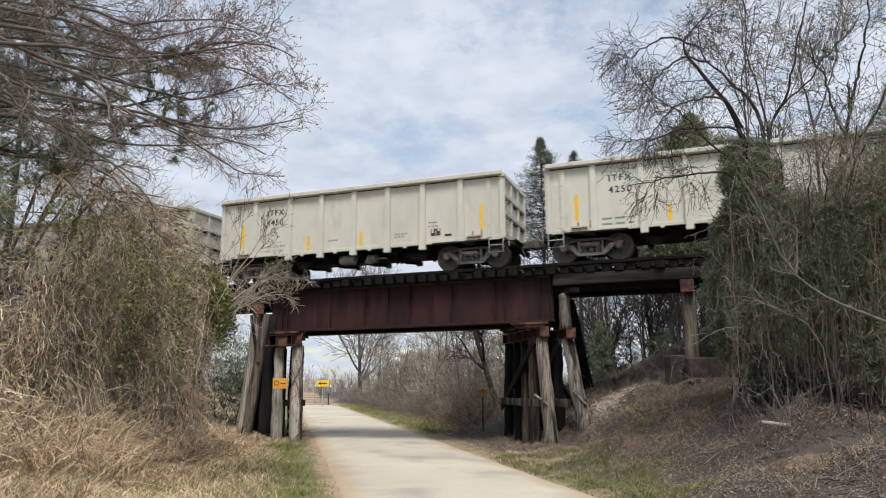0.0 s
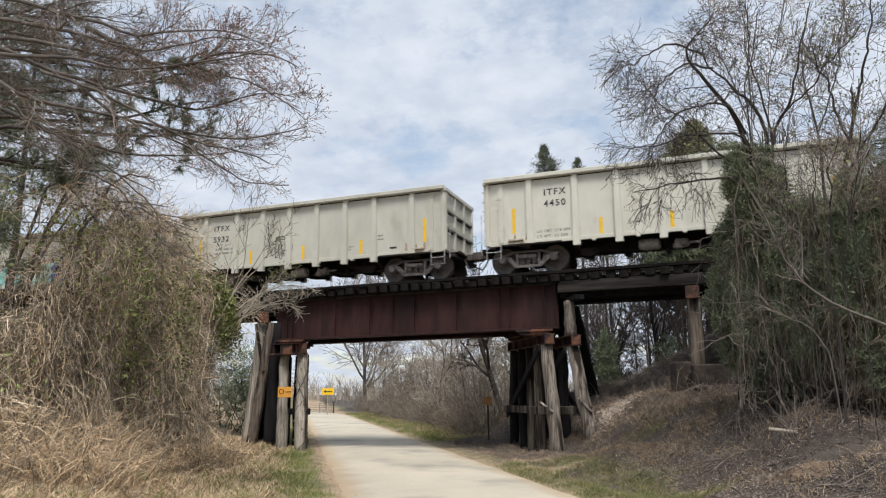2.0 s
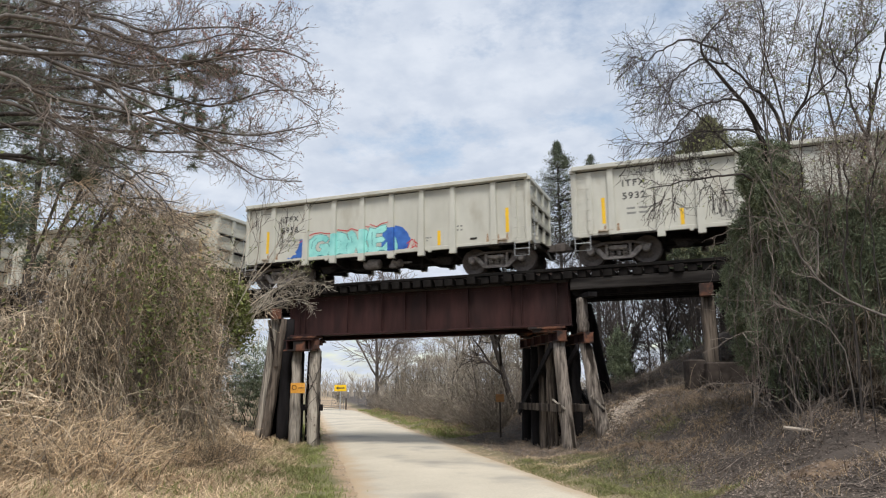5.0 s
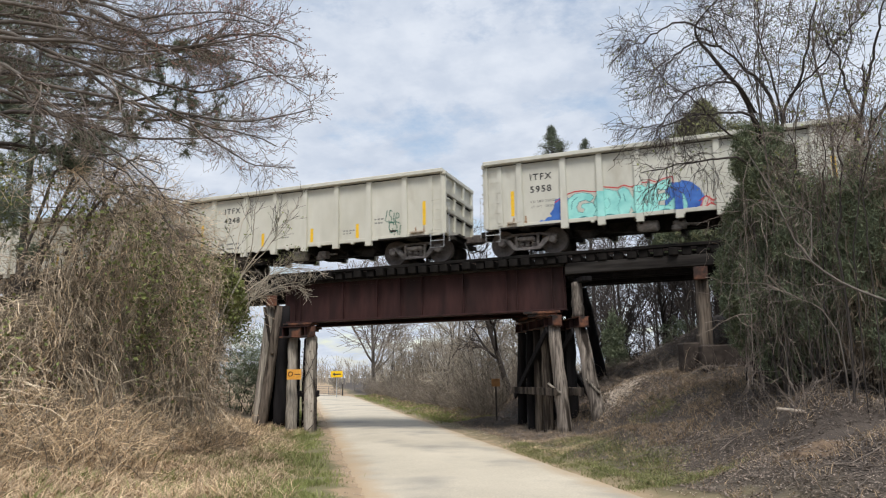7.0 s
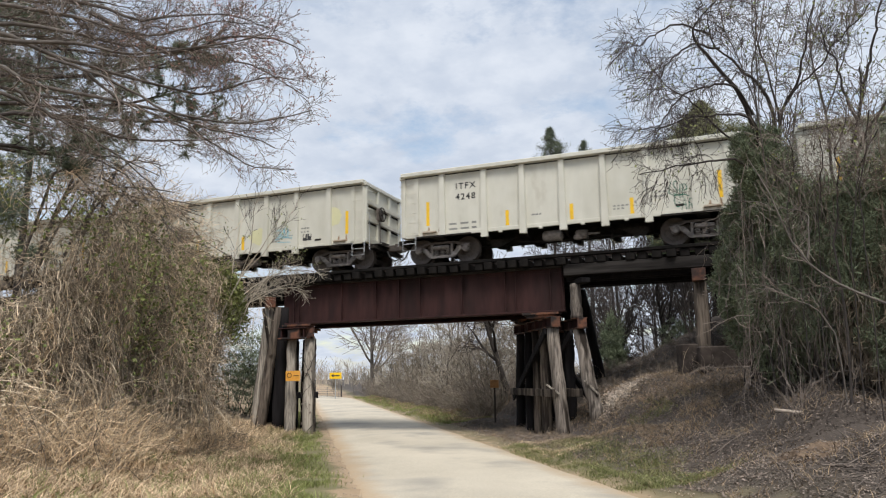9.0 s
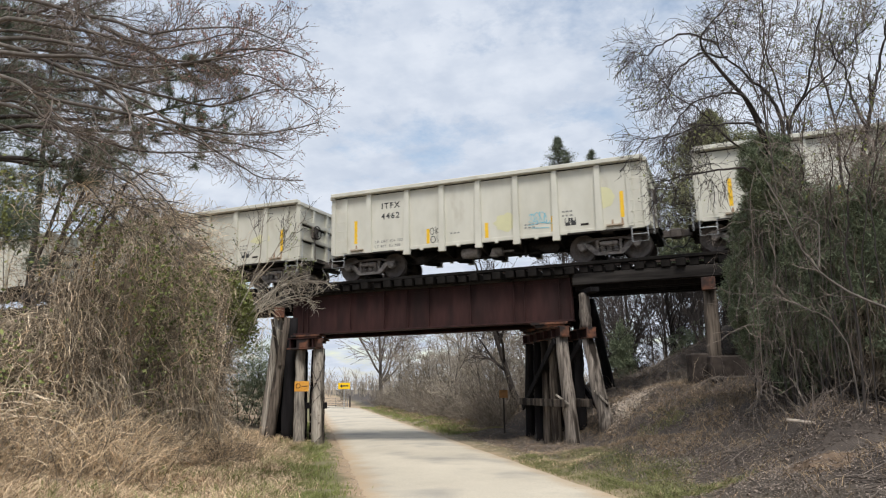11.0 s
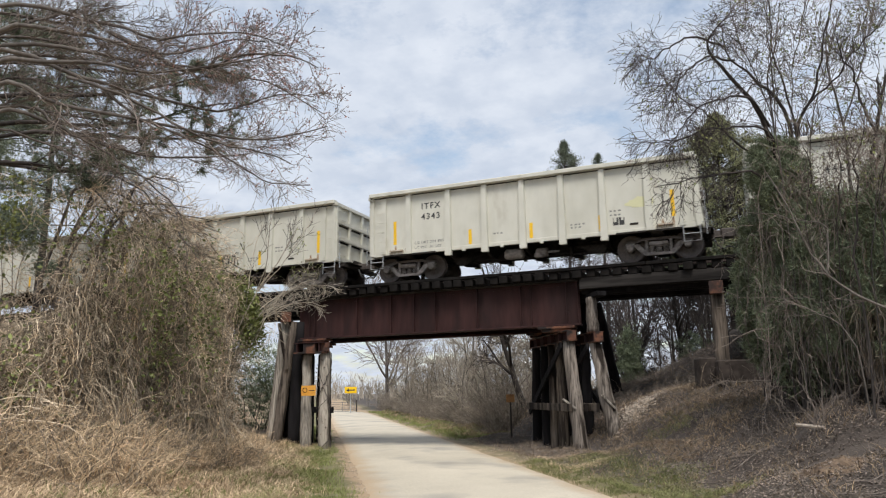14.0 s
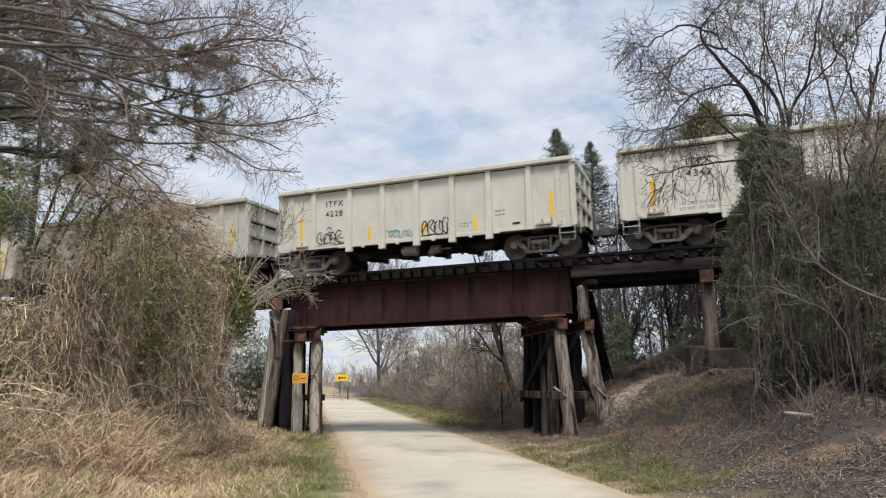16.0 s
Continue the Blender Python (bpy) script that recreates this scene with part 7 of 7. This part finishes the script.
def leaning_sapling():
    """A long bare grey sapling that has fallen across the evergreens, with arching canes."""
    rng = np.random.RandomState(79)
    lines = [
        [(13.6, -11.1, 2.2), (13.07, -11.04, 2.68), (12.56, -10.95, 2.98), (11.83, -10.86, 3.4), (11.44, -10.87, 3.84), (11.19, -10.94, 4.38), (11.01, -11.06, 5.05), (10.75, -11.18, 5.56)],
        [(11.9, -10.6, 1.4), (11.84, -10.81, 2.75), (11.3, -10.76, 3.05), (10.94, -10.75, 3.26), (10.66, -10.74, 3.33), (10.42, -10.72, 3.22)],
        [(11.5, -10.87, 3.8), (11.71, -10.65, 4.7), (11.18, -10.61, 4.81), (10.73, -10.62, 5.01), (10.35, -10.61, 5.05)],
    ]
    main = limbs_from(lines, [0.03, 0.014, 0.012], [0.009, 0.006, 0.006], 18, rng, 0.03)
    s1 = grow(*main, 9, rng, 0.6, (0.3, 1.0), 0.16, 0.02, 7, 0.5, (0.2, 1), 0.0045)
    s2 = grow(*s1, 3, rng, 0.3, (0.4, 1.1), 0.16, 0.0, 5, 0.6, (0.2, 1), 0.0036)
    tree("bare_sapling", "grey leafless sapling leaning across the evergreens", "sapling", [main], [s1, s2], M["bark"], M["twig"])


leaning_sapling()


# Beyond the bridge.


def bare_shape(seed, h, r, limbs, spread, dens, fork=0.25, least=0.008, swing=(0.35, 0.95)):
    """Paths of a leafless tree that stands at the origin."""
    rng = np.random.RandomState(seed)
    trunk = limbs_from([[(0, 0, -0.3), (rng.normal(0, 0.1), rng.normal(0, 0.1), h * 0.4), (rng.normal(0, 0.3), rng.normal(0, 0.3), h)]], [r], [r * 0.2], 12, rng, 0.05)
    main = grow(*trunk, limbs, rng, h * spread, swing, 0.12, 0.06, 10, 0.6, (fork, 0.95), least * 1.6)
    s1 = grow(*main, dens, rng, h * spread * 0.45, (0.4, 1.0), 0.15, 0.02, 7, 0.5, (0.2, 1), least * 1.2)
    s2 = grow(*s1, dens, rng, h * spread * 0.24, (0.4, 1.1), 0.16, 0.01, 5, 0.6, (0.15, 1), least)
    return [trunk, main], [s1, s2]


def far_tree(name, label, seed, h, r, limbs, spread, dens, bark, twig, at, group="", fork=0.25, least=0.008, swing=(0.35, 0.95)):
    a, b = bare_shape(seed, h, r, limbs, spread, dens, fork, least, swing)
    return tree(name, label, "tree" if name == "bare_tree" else "shrub", a, b, bark, twig, group, at)


def stand(x, y, turn=0.0, size=1.0):
    return Matrix.Translation((x, y, hz(x, y))) @ pose(0, 0, 0, 0, 0, turn) @ Matrix.Scale(size, 4)


def set_copy(proto, x, y, turn, size):
    c = copy_thing(proto, Matrix.Translation((x, y, hz(x, y))) @ pose(0, 0, 0, 0, 0, turn))
    c.scale = (size, size, size)
    return c


def beyond():
    far_tree("bare_tree", "large spreading leafless oak beside the far road", 81, 11.5, 0.30, 15, 0.8, 9, M["bark"], M["twig"], stand(-27.4, 50.6), fork=0.25, least=0.024, swing=(0.6, 1.25))
    far_tree("bare_tree", "leaning leafless tree beside the far verge", 82, 6.8, 0.17, 9, 0.5, 8, M["bark_dark"], M["twig_dark"],
             Matrix.Translation((1.0, 7.4, hz(1.0, 7.4))) @ pose(0, 0, 0, 8, -18, 0), fork=0.3)
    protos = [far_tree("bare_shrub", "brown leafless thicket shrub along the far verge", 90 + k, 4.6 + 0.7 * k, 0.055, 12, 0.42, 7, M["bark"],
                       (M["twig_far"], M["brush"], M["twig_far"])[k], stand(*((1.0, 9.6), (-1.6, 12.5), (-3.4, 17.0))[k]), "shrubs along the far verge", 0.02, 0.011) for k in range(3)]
    rng = random.Random(5)
    for k in range(28):
        s = 8.5 + 44 * (k / 28) ** 1.15
        o = float(centre(s)) + 4.3 + rng.uniform(0, 2.2) + (rng.uniform(0, 3.5) if k % 3 == 0 else 0)
        x, y = ROAD_N[0] * o + ROAD_D[0] * s, ROAD_N[1] * o + ROAD_D[1] * s
        set_copy(protos[k % 3], x, y, rng.uniform(0, 360), rng.uniform(0.5, 0.98))
    for k in range(14):
        a, b = rng.uniform(2.5, 12), rng.uniform(-9, 5)
        set_copy(protos[k % 3], -31.6 - 0.5 * a + 0.866 * b, 47.6 + 0.866 * a + 0.5 * b, rng.uniform(0, 360), rng.uniform(0.3, 0.55))
    trees = [far_tree("bare_tree", "tall thin leafless woodland tree", 101 + k, 11 + k, 0.11, 12, 0.3, 6, M["bark_dark"], M["twig_dark"], stand(4.6 + 2.1 * k, 15 + 2.5 * k), "woods beyond the railway", 0.3, 0.012) for k in range(3)]
    for k in range(38):
        x, y = 3.0 + 13 * rng.random() - 0.12 * k, 8.5 + 26 * (k / 38) + rng.uniform(-1.5, 1.5)
        set_copy(trees[k % 3], x, y, rng.uniform(0, 360), rng.uniform(0.7, 1.1))
    under = far_tree("bare_shrub", "dark leafless undergrowth beyond the railway", 97, 3.6, 0.045, 14, 0.45, 8, M["bark_dark"], M["twig_dark"], stand(6.2, 9.6), "undergrowth beyond the railway", 0.02, 0.006)
    for k in range(16):
        set_copy(under, 5.2 + 9 * rng.random(), 8 + 12 * rng.random(), rng.uniform(0, 360), rng.uniform(0.6, 1.1))
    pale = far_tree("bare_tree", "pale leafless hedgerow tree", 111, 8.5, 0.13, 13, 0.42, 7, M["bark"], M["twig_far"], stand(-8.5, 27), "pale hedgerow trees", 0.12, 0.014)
    for k in range(11):
        s = 24 + 34 * rng.random()
        o = float(centre(s)) + rng.uniform(6.5, 17)
        set_copy(pale, ROAD_N[0] * o + ROAD_D[0] * s, ROAD_N[1] * o + ROAD_D[1] * s, rng.uniform(0, 360), rng.uniform(0.5, 0.95))
    for k in range(10):
        set_copy(trees[k % 3], -19 - 14 * rng.random(), 4 + 8 * rng.random(), rng.uniform(0, 360), rng.uniform(0.5, 0.8))


beyond()


def roadside_brush():
    """Dense tan brush between the far verge and the trees."""
    rng = np.random.RandomState(118)
    n, k = 5200, 7
    s = 5.0 + 52 * rng.uniform(0, 1, n) ** 1.1
    o = centre(s) + 4.4 + np.abs(rng.normal(0, 1.2, n))
    x, y = ROAD_N[0] * o + ROAD_D[0] * s, ROAD_N[1] * o + ROAD_D[1] * s
    p = np.stack([x, y, height(x, y) - 0.05], 1)
    d = unit(np.stack([rng.normal(0, 0.7, n), rng.normal(0, 0.7, n), np.ones(n)], 1))
    L = rng.uniform(0.5, 2.1, n) * (1 + 0.3 * wave(x, y, 4, 12))
    pts = [p]
    for _ in range(k - 1):
        d = unit(d + rng.normal(0, 0.14, d.shape))
        pts.append(pts[-1] + d * (L / (k - 1))[:, None])
    base = np.stack(pts, 1), np.linspace(0.012, 0.006, k)[None] * np.ones((n, 1))
    sub = grow(*base, 6, rng, 0.55, (0.4, 1.3), 0.3, -0.02, 5, 0.7, (0.1, 1), 0.005)
    b = thing("roadside_brush", "dense tan leafless brush along the far verge", "brush", kind="stuff")
    part("stems", stems("stems", [base], M["twig"]), None, b)
    part("twigs", stems("twigs", [sub], M["brush"]), None, b)


roadside_brush()


def far_woods():
    """The line of woods round the horizon, its haze put into the pale twig colour."""
    rng = np.random.RandomState(120)
    n, k = 9000, 5
    a = rng.uniform(0, 6.283, n)
    d = rng.uniform(120, 260, n)
    x, y = d * np.cos(a), d * np.sin(a)
    h = rng.uniform(2.4, 5.8, n)
    s = np.linspace(0, 1, k)[None]
    lean = rng.normal(0, 0.12, (n, 2))
    P = np.stack([x[:, None] + lean[:, :1] * h[:, None] * s, y[:, None] + lean[:, 1:] * h[:, None] * s, height(x, y)[:, None] - 0.5 + h[:, None] * s], -1)
    base = P, np.linspace(0.12, 0.04, k)[None] * np.ones((n, 1))
    sub = grow(*base, 4, rng, 3.0, (0.3, 0.9), 0.1, 0.08, 4, 0.6, (0.25, 1), 0.04)
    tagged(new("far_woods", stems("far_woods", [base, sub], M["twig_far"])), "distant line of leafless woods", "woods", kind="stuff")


far_woods()


# ---- ground cover ----


def blades(n, x, y, h, rng, lean=0.5, width=0.006):
    """Grass blades of two bent quads at the given places."""
    z = height(x, y) - 0.01
    a = rng.uniform(0, 6.283, n)
    h = h * rng.uniform(0.5, 1.3, n)
    tilt = rng.normal(0, lean, (n, 2)) * h[:, None]
    w = np.stack([np.cos(a), np.sin(a), 0 * a], 1) * (width * rng.uniform(0.6, 1.5, n))[:, None]
    b = np.stack([x, y, z], 1)
    m = b + np.stack([tilt[:, 0] * 0.35, tilt[:, 1] * 0.35, h * 0.6], 1)
    e = b + np.stack([tilt[:, 0], tilt[:, 1], h * 0.95], 1)
    V = np.stack([b - w, b + w, m + w * 0.8, m - w * 0.8, e + w * 0.2, e - w * 0.2], 1).reshape(-1, 3)
    i = np.arange(n)[:, None] * 6
    return V, np.concatenate([i + np.array([[0, 1, 2, 3]]), i + np.array([[3, 2, 4, 5]])])


def place(o, s):
    return ROAD_N[0] * o + ROAD_D[0] * s, ROAD_N[1] * o + ROAD_D[1] * s


def ground_cover():
    rng = np.random.RandomState(131)

    def patch(name, label, n, o, s, h, mat, clump=0.0, lean=0.5, width=0.006, thin=None):
        oo, ss = rng.uniform(*o, n), s[0] + (s[1] - s[0]) * rng.uniform(0, 1, n) ** 1.25
        oo = oo + (centre(ss) + 1.15) + 0.25 * wave(ss, 0 * ss, 2.5, 19) + rng.normal(0, 0.22, n)
        if clump:
            oo, ss = oo + rng.normal(0, 0.1, n), ss + rng.normal(0, 0.1, n)
        x, y = place(oo, ss)
        keep = wave(x, y, clump or 3, 17) + rng.normal(0, 0.35, n) > (thin if thin is not None else -9)
        x, y = x[keep], y[keep]
        tagged(new(name, raw_mesh(name, *blades(len(x), x, y, h, rng, lean, width), mat)), label, "grass", kind="stuff")
    patch("verge_grass", "short green grass along the road edge", 80000, (-5.65, -4.2), (-20, 16), 0.11, M["grass"], 1.2, 0.5, 0.005, -0.25)
    patch("verge_grass", "short green grass on the far verge", 34000, (1.5, 3.2), (4, 54), 0.12, M["grass"], 2.0, 0.5, 0.009, -0.6)
    patch("verge_grass", "thin green grass on the bank foot", 34000, (1.15, 2.9), (-14.2, -6), 0.07, M["grass_dull"], 2.2, 0.6, 0.005, -0.5)
    patch("verge_grass", "green grass patch on the bank", 2200, (4.3, 5.1), (-8.9, -7.3), 0.08, M["grass_dull"], 0.9, 0.5, 0.005, -0.2)
    patch("dry_grass", "tall dry straw grass beside the verge", 42000, (-9.2, -4.8), (-20, 7), 0.19, M["straw"], 0.7, 1.2, 0.005, -0.4)
    patch("dry_grass", "brown dead grass beside the verge", 26000, (-9.4, -4.7), (-20, 7), 0.17, M["straw_dull"], 0.5, 1.3, 0.006, -0.4)
    patch("dry_grass", "thin dry grass on the bank", 18000, (1.5, 7.5), (-21, 5), 0.13, M["straw_dull"], 1.3, 0.9, 0.0045, -0.1)
    patch("dry_grass", "matted dry grass on the slope beside the bent", 16000, (3.0, 7.4), (-11, -3.5), 0.09, M["straw_dull"], 1.6, 1.2, 0.005, -0.3)
    patch("dry_grass", "dry grass along the far verge", 14000, (1.9, 4.4), (5, 50), 0.2, M["straw_dull"], 1.6, 0.6, 0.011, -0.2)
    patch("weeds", "green weeds among the dry grass", 9000, (-8.0, -4.8), (-18, -4), 0.2, M["grass"], 1.0, 0.6, 0.007, 0.4)
    patch("verge_grass", "short green grass where the watcher stands", 12000, (-5.4, -4.12), (-34, -20), 0.1, M["grass"], 1.2, 0.5, 0.005, -0.2)
    patch("dry_grass", "dry straw grass where the watcher stands", 16000, (-9.2, -4.8), (-34, -20), 0.17, M["straw"], 0.7, 1.2, 0.005, -0.4)
    patch("dry_grass", "pale dry grass beside the pile bent", 3600, (1.35, 2.7), (-9.6, -5.2), 0.08, M["straw"], 1.1, 0.9, 0.005, -0.1)
    n = 210000
    o, s = rng.uniform(1.7, 10.5, n), rng.uniform(-19, 5, n)
    x, y = place(o, s)
    P = np.stack([x, y, height(x, y) + 0.02], 1)
    tagged(new("leaf_litter", raw_mesh("leaf_litter", *strewn(P, 0.024, rng, 0.25), M["litter"])), "brown dead leaves strewn over the bank", "leaves", kind="stuff")
    n = 36000
    o, s = rng.uniform(-9, -4.9, n), rng.uniform(-20, 4, n)
    x, y = place(o, s)
    tagged(new("leaf_litter", raw_mesh("leaf_litter", *strewn(np.stack([x, y, height(x, y) + 0.015], 1), 0.045, rng, 0.5), M["litter_tan"])), "brown dead leaves among the dry grass", "leaves", kind="stuff")
    n, k = 1800, 5
    o, s = rng.uniform(2.2, 9.5, n), rng.uniform(-21, 3, n)
    x, y = place(o, s)
    a, L = rng.uniform(0, 6.283, n), rng.uniform(0.15, 0.8, n)
    t = np.linspace(0, 1, k)[None]
    X = x[:, None] + np.cos(a)[:, None] * L[:, None] * t + rng.normal(0, 0.015, (n, k))
    Y = y[:, None] + np.sin(a)[:, None] * L[:, None] * t + rng.normal(0, 0.015, (n, k))
    Z = height(X, Y) + 0.02 + np.abs(rng.normal(0, 0.06, (n, 1))) * t
    tagged(new("fallen_twigs", stems("fallen_twigs", [(np.stack([X, Y, Z], -1), rng.uniform(0.002, 0.007, (n, 1)) * np.ones((1, k)))], M["twig"])), "fallen twigs scattered on the bank", "twigs", kind="stuff")


ground_cover()


def bank_undergrowth():
    """Low dead stems and brambles over the bank."""
    rng = np.random.RandomState(135)
    t = thing("bank_undergrowth", "low dead stems and brambles over the bank", "undergrowth", kind="stuff")
    for n, mat, h, name in ((5600, M["twig"], 0.36, "dead_stems"), (2000, M["vine_dark"], 0.36, "pale_stems")):
        o, s = 2.4 + 7.5 * rng.uniform(0, 1, n) ** 0.8, rng.uniform(-21, 2.5, n)
        x, y = place(o, s)
        keep = wave(x, y, 2.2, 23) + rng.normal(0, 0.4, n) > 0.0
        x, y = x[keep], y[keep]
        n, k = len(x), 6
        p = np.stack([x, y, height(x, y) - 0.02], 1)
        d = unit(rng.normal(0, 0.7, (n, 3)) + np.array([0, 0, 0.8]))
        L = h * rng.uniform(0.4, 1.8, n) * np.clip((off(x, y) - 1.8) / 3, 0.35, 1.5)
        pts = [p]
        for _ in range(k - 1):
            d = unit(d + rng.normal(0, 0.25, d.shape) + np.array([0, 0, -0.12]))
            pts.append(pts[-1] + d * (L / (k - 1))[:, None])
        base = np.stack(pts, 1), np.linspace(0.006, 0.003, k)[None] * rng.uniform(0.6, 1.4, (n, 1))
        sub = grow(*base, 3, rng, 0.2, (0.4, 1.2), 0.25, 0.0, 5, 0.7, (0.15, 1), 0.0025)
        part(name, stems(name, [base, sub], mat), None, t)


bank_undergrowth()


def stones():
    """Pale stones spilled down the bank beside the pile bent, and loose grit on the shoulders."""
    rng = np.random.RandomState(141)

    def heap(name, label, n, x, y, size, mat):
        z = height(x, y)
        c = np.stack([x, y, z + size * 0.25], 1)
        oct_v = np.array([[1, 0, 0], [-1, 0, 0], [0, 1, 0], [0, -1, 0], [0, 0, 0.7], [0, 0, -0.7]], float)
        oct_f = np.array([[0, 2, 4], [2, 1, 4], [1, 3, 4], [3, 0, 4], [2, 0, 5], [1, 2, 5], [3, 1, 5], [0, 3, 5]])
        s = size * rng.uniform(0.5, 1.3, (n, 1, 1)) * rng.uniform(0.6, 1.2, (n, 6, 1))
        a = rng.uniform(0, 6.283, n)
        rot = np.stack([np.stack([np.cos(a), -np.sin(a), 0 * a], 1), np.stack([np.sin(a), np.cos(a), 0 * a], 1), np.stack([0 * a, 0 * a, 0 * a + 1], 1)], 1)
        V = (np.einsum("nij,kj->nki", rot, oct_v) * s + c[:, None]).reshape(-1, 3)
        F = (np.arange(n)[:, None, None] * 6 + oct_f[None]).reshape(-1, 3)
        tagged(new(name, raw_mesh(name, V, F, mat)), label, "stones", kind="stuff")
    n = 5000
    u = rng.uniform(0, 1, n)
    heap("spilled_ballast", "pale stones spilled down the bank beside the bent", n, 6.7 + 2.5 * u ** 1.2 + rng.normal(0, 0.3, n), -1.7 + 4.0 * u + rng.normal(0, 0.42, n), 0.036, M["ballast"])
    n = 5000
    s = rng.uniform(-17, 30, n)
    o = np.where(rng.uniform(0, 1, n) < 0.5, rng.normal(-3.55, 0.12, n), rng.normal(1.35, 0.16, n))
    x, y = place(o + centre(s) + 1.15, s)
    heap("road_grit", "tan grit along the road edges", n, x, y, 0.02, M["gravel"])
    n = 4000
    x = np.where(rng.uniform(0, 1, n) < 0.5, rng.uniform(11.5, 24, n), rng.uniform(-26, -9.8, n))
    heap("track_ballast", "grey stone ballast along the track", n, x, rng.uniform(-2.4, 2.4, n), 0.06, M["ballast"])


stones()


def fallen_branch():
    b = thing("fallen_branch", "pale broken branch lying on the bank", "branch")
    x, y = 11.2, -9.5
    z = hz(x, y)
    part("branch", Shape().rod([(x - 0.35, y - 0.02, z + 0.12), (x, y, z + 0.08), (x + 0.4, y + 0.03, z + 0.03)], [0.03, 0.032, 0.022], 7), M["ballast"], b)


fallen_branch()


def dirt_mound():
    """A cut of bare tan dirt with burrows and clods at the bank's foot."""
    rng = np.random.RandomState(151)
    m = 60
    X, Y = np.meshgrid(np.linspace(10.55, 11.75, m), np.linspace(-12.1, -10.5, m))
    u, v = (X - 11.15) / 0.6, (Y + 11.3) / 0.8
    bulge = np.clip(1 - u ** 2 - v ** 2, 0, 1) ** 0.7
    Z = height(X, Y) - 0.06 + bulge * (0.17 + 0.035 * wave(X, Y, 0.7, 29) + 0.015 * wave(X, Y, 0.25, 30)) + rng.normal(0, 0.006, X.shape)
    for bx, by in ((10.85, -11.72), (11.08, -11.8), (11.33, -11.66)):
        Z -= 0.2 * np.exp(-((X - bx) ** 2 + 0.6 * (Y - by) ** 2) / 0.006)
    i = (np.arange(m - 1)[:, None] * m + np.arange(m - 1)[None]).ravel()
    me = raw_mesh("dirt_mound", np.stack([X, Y, Z], -1).reshape(-1, 3), np.stack([i, i + 1, i + m + 1, i + m], 1), M["dirt"], True)
    q = rng.randint(0, m * m, 1100)
    over = np.stack([X.ravel()[q], Y.ravel()[q], Z.ravel()[q] + 0.012], 1)
    tagged(new("leaf_litter", raw_mesh("leaf_litter", *strewn(over, 0.022, rng, 0.4), M["litter"])), "brown dead leaves and crumbs on the dirt mound", "leaves", kind="stuff")
    tagged(new("dirt_mound", me), "mound of bare tan dirt with burrows at the bank foot", "dirt", kind="stuff")


dirt_mound()

motions()
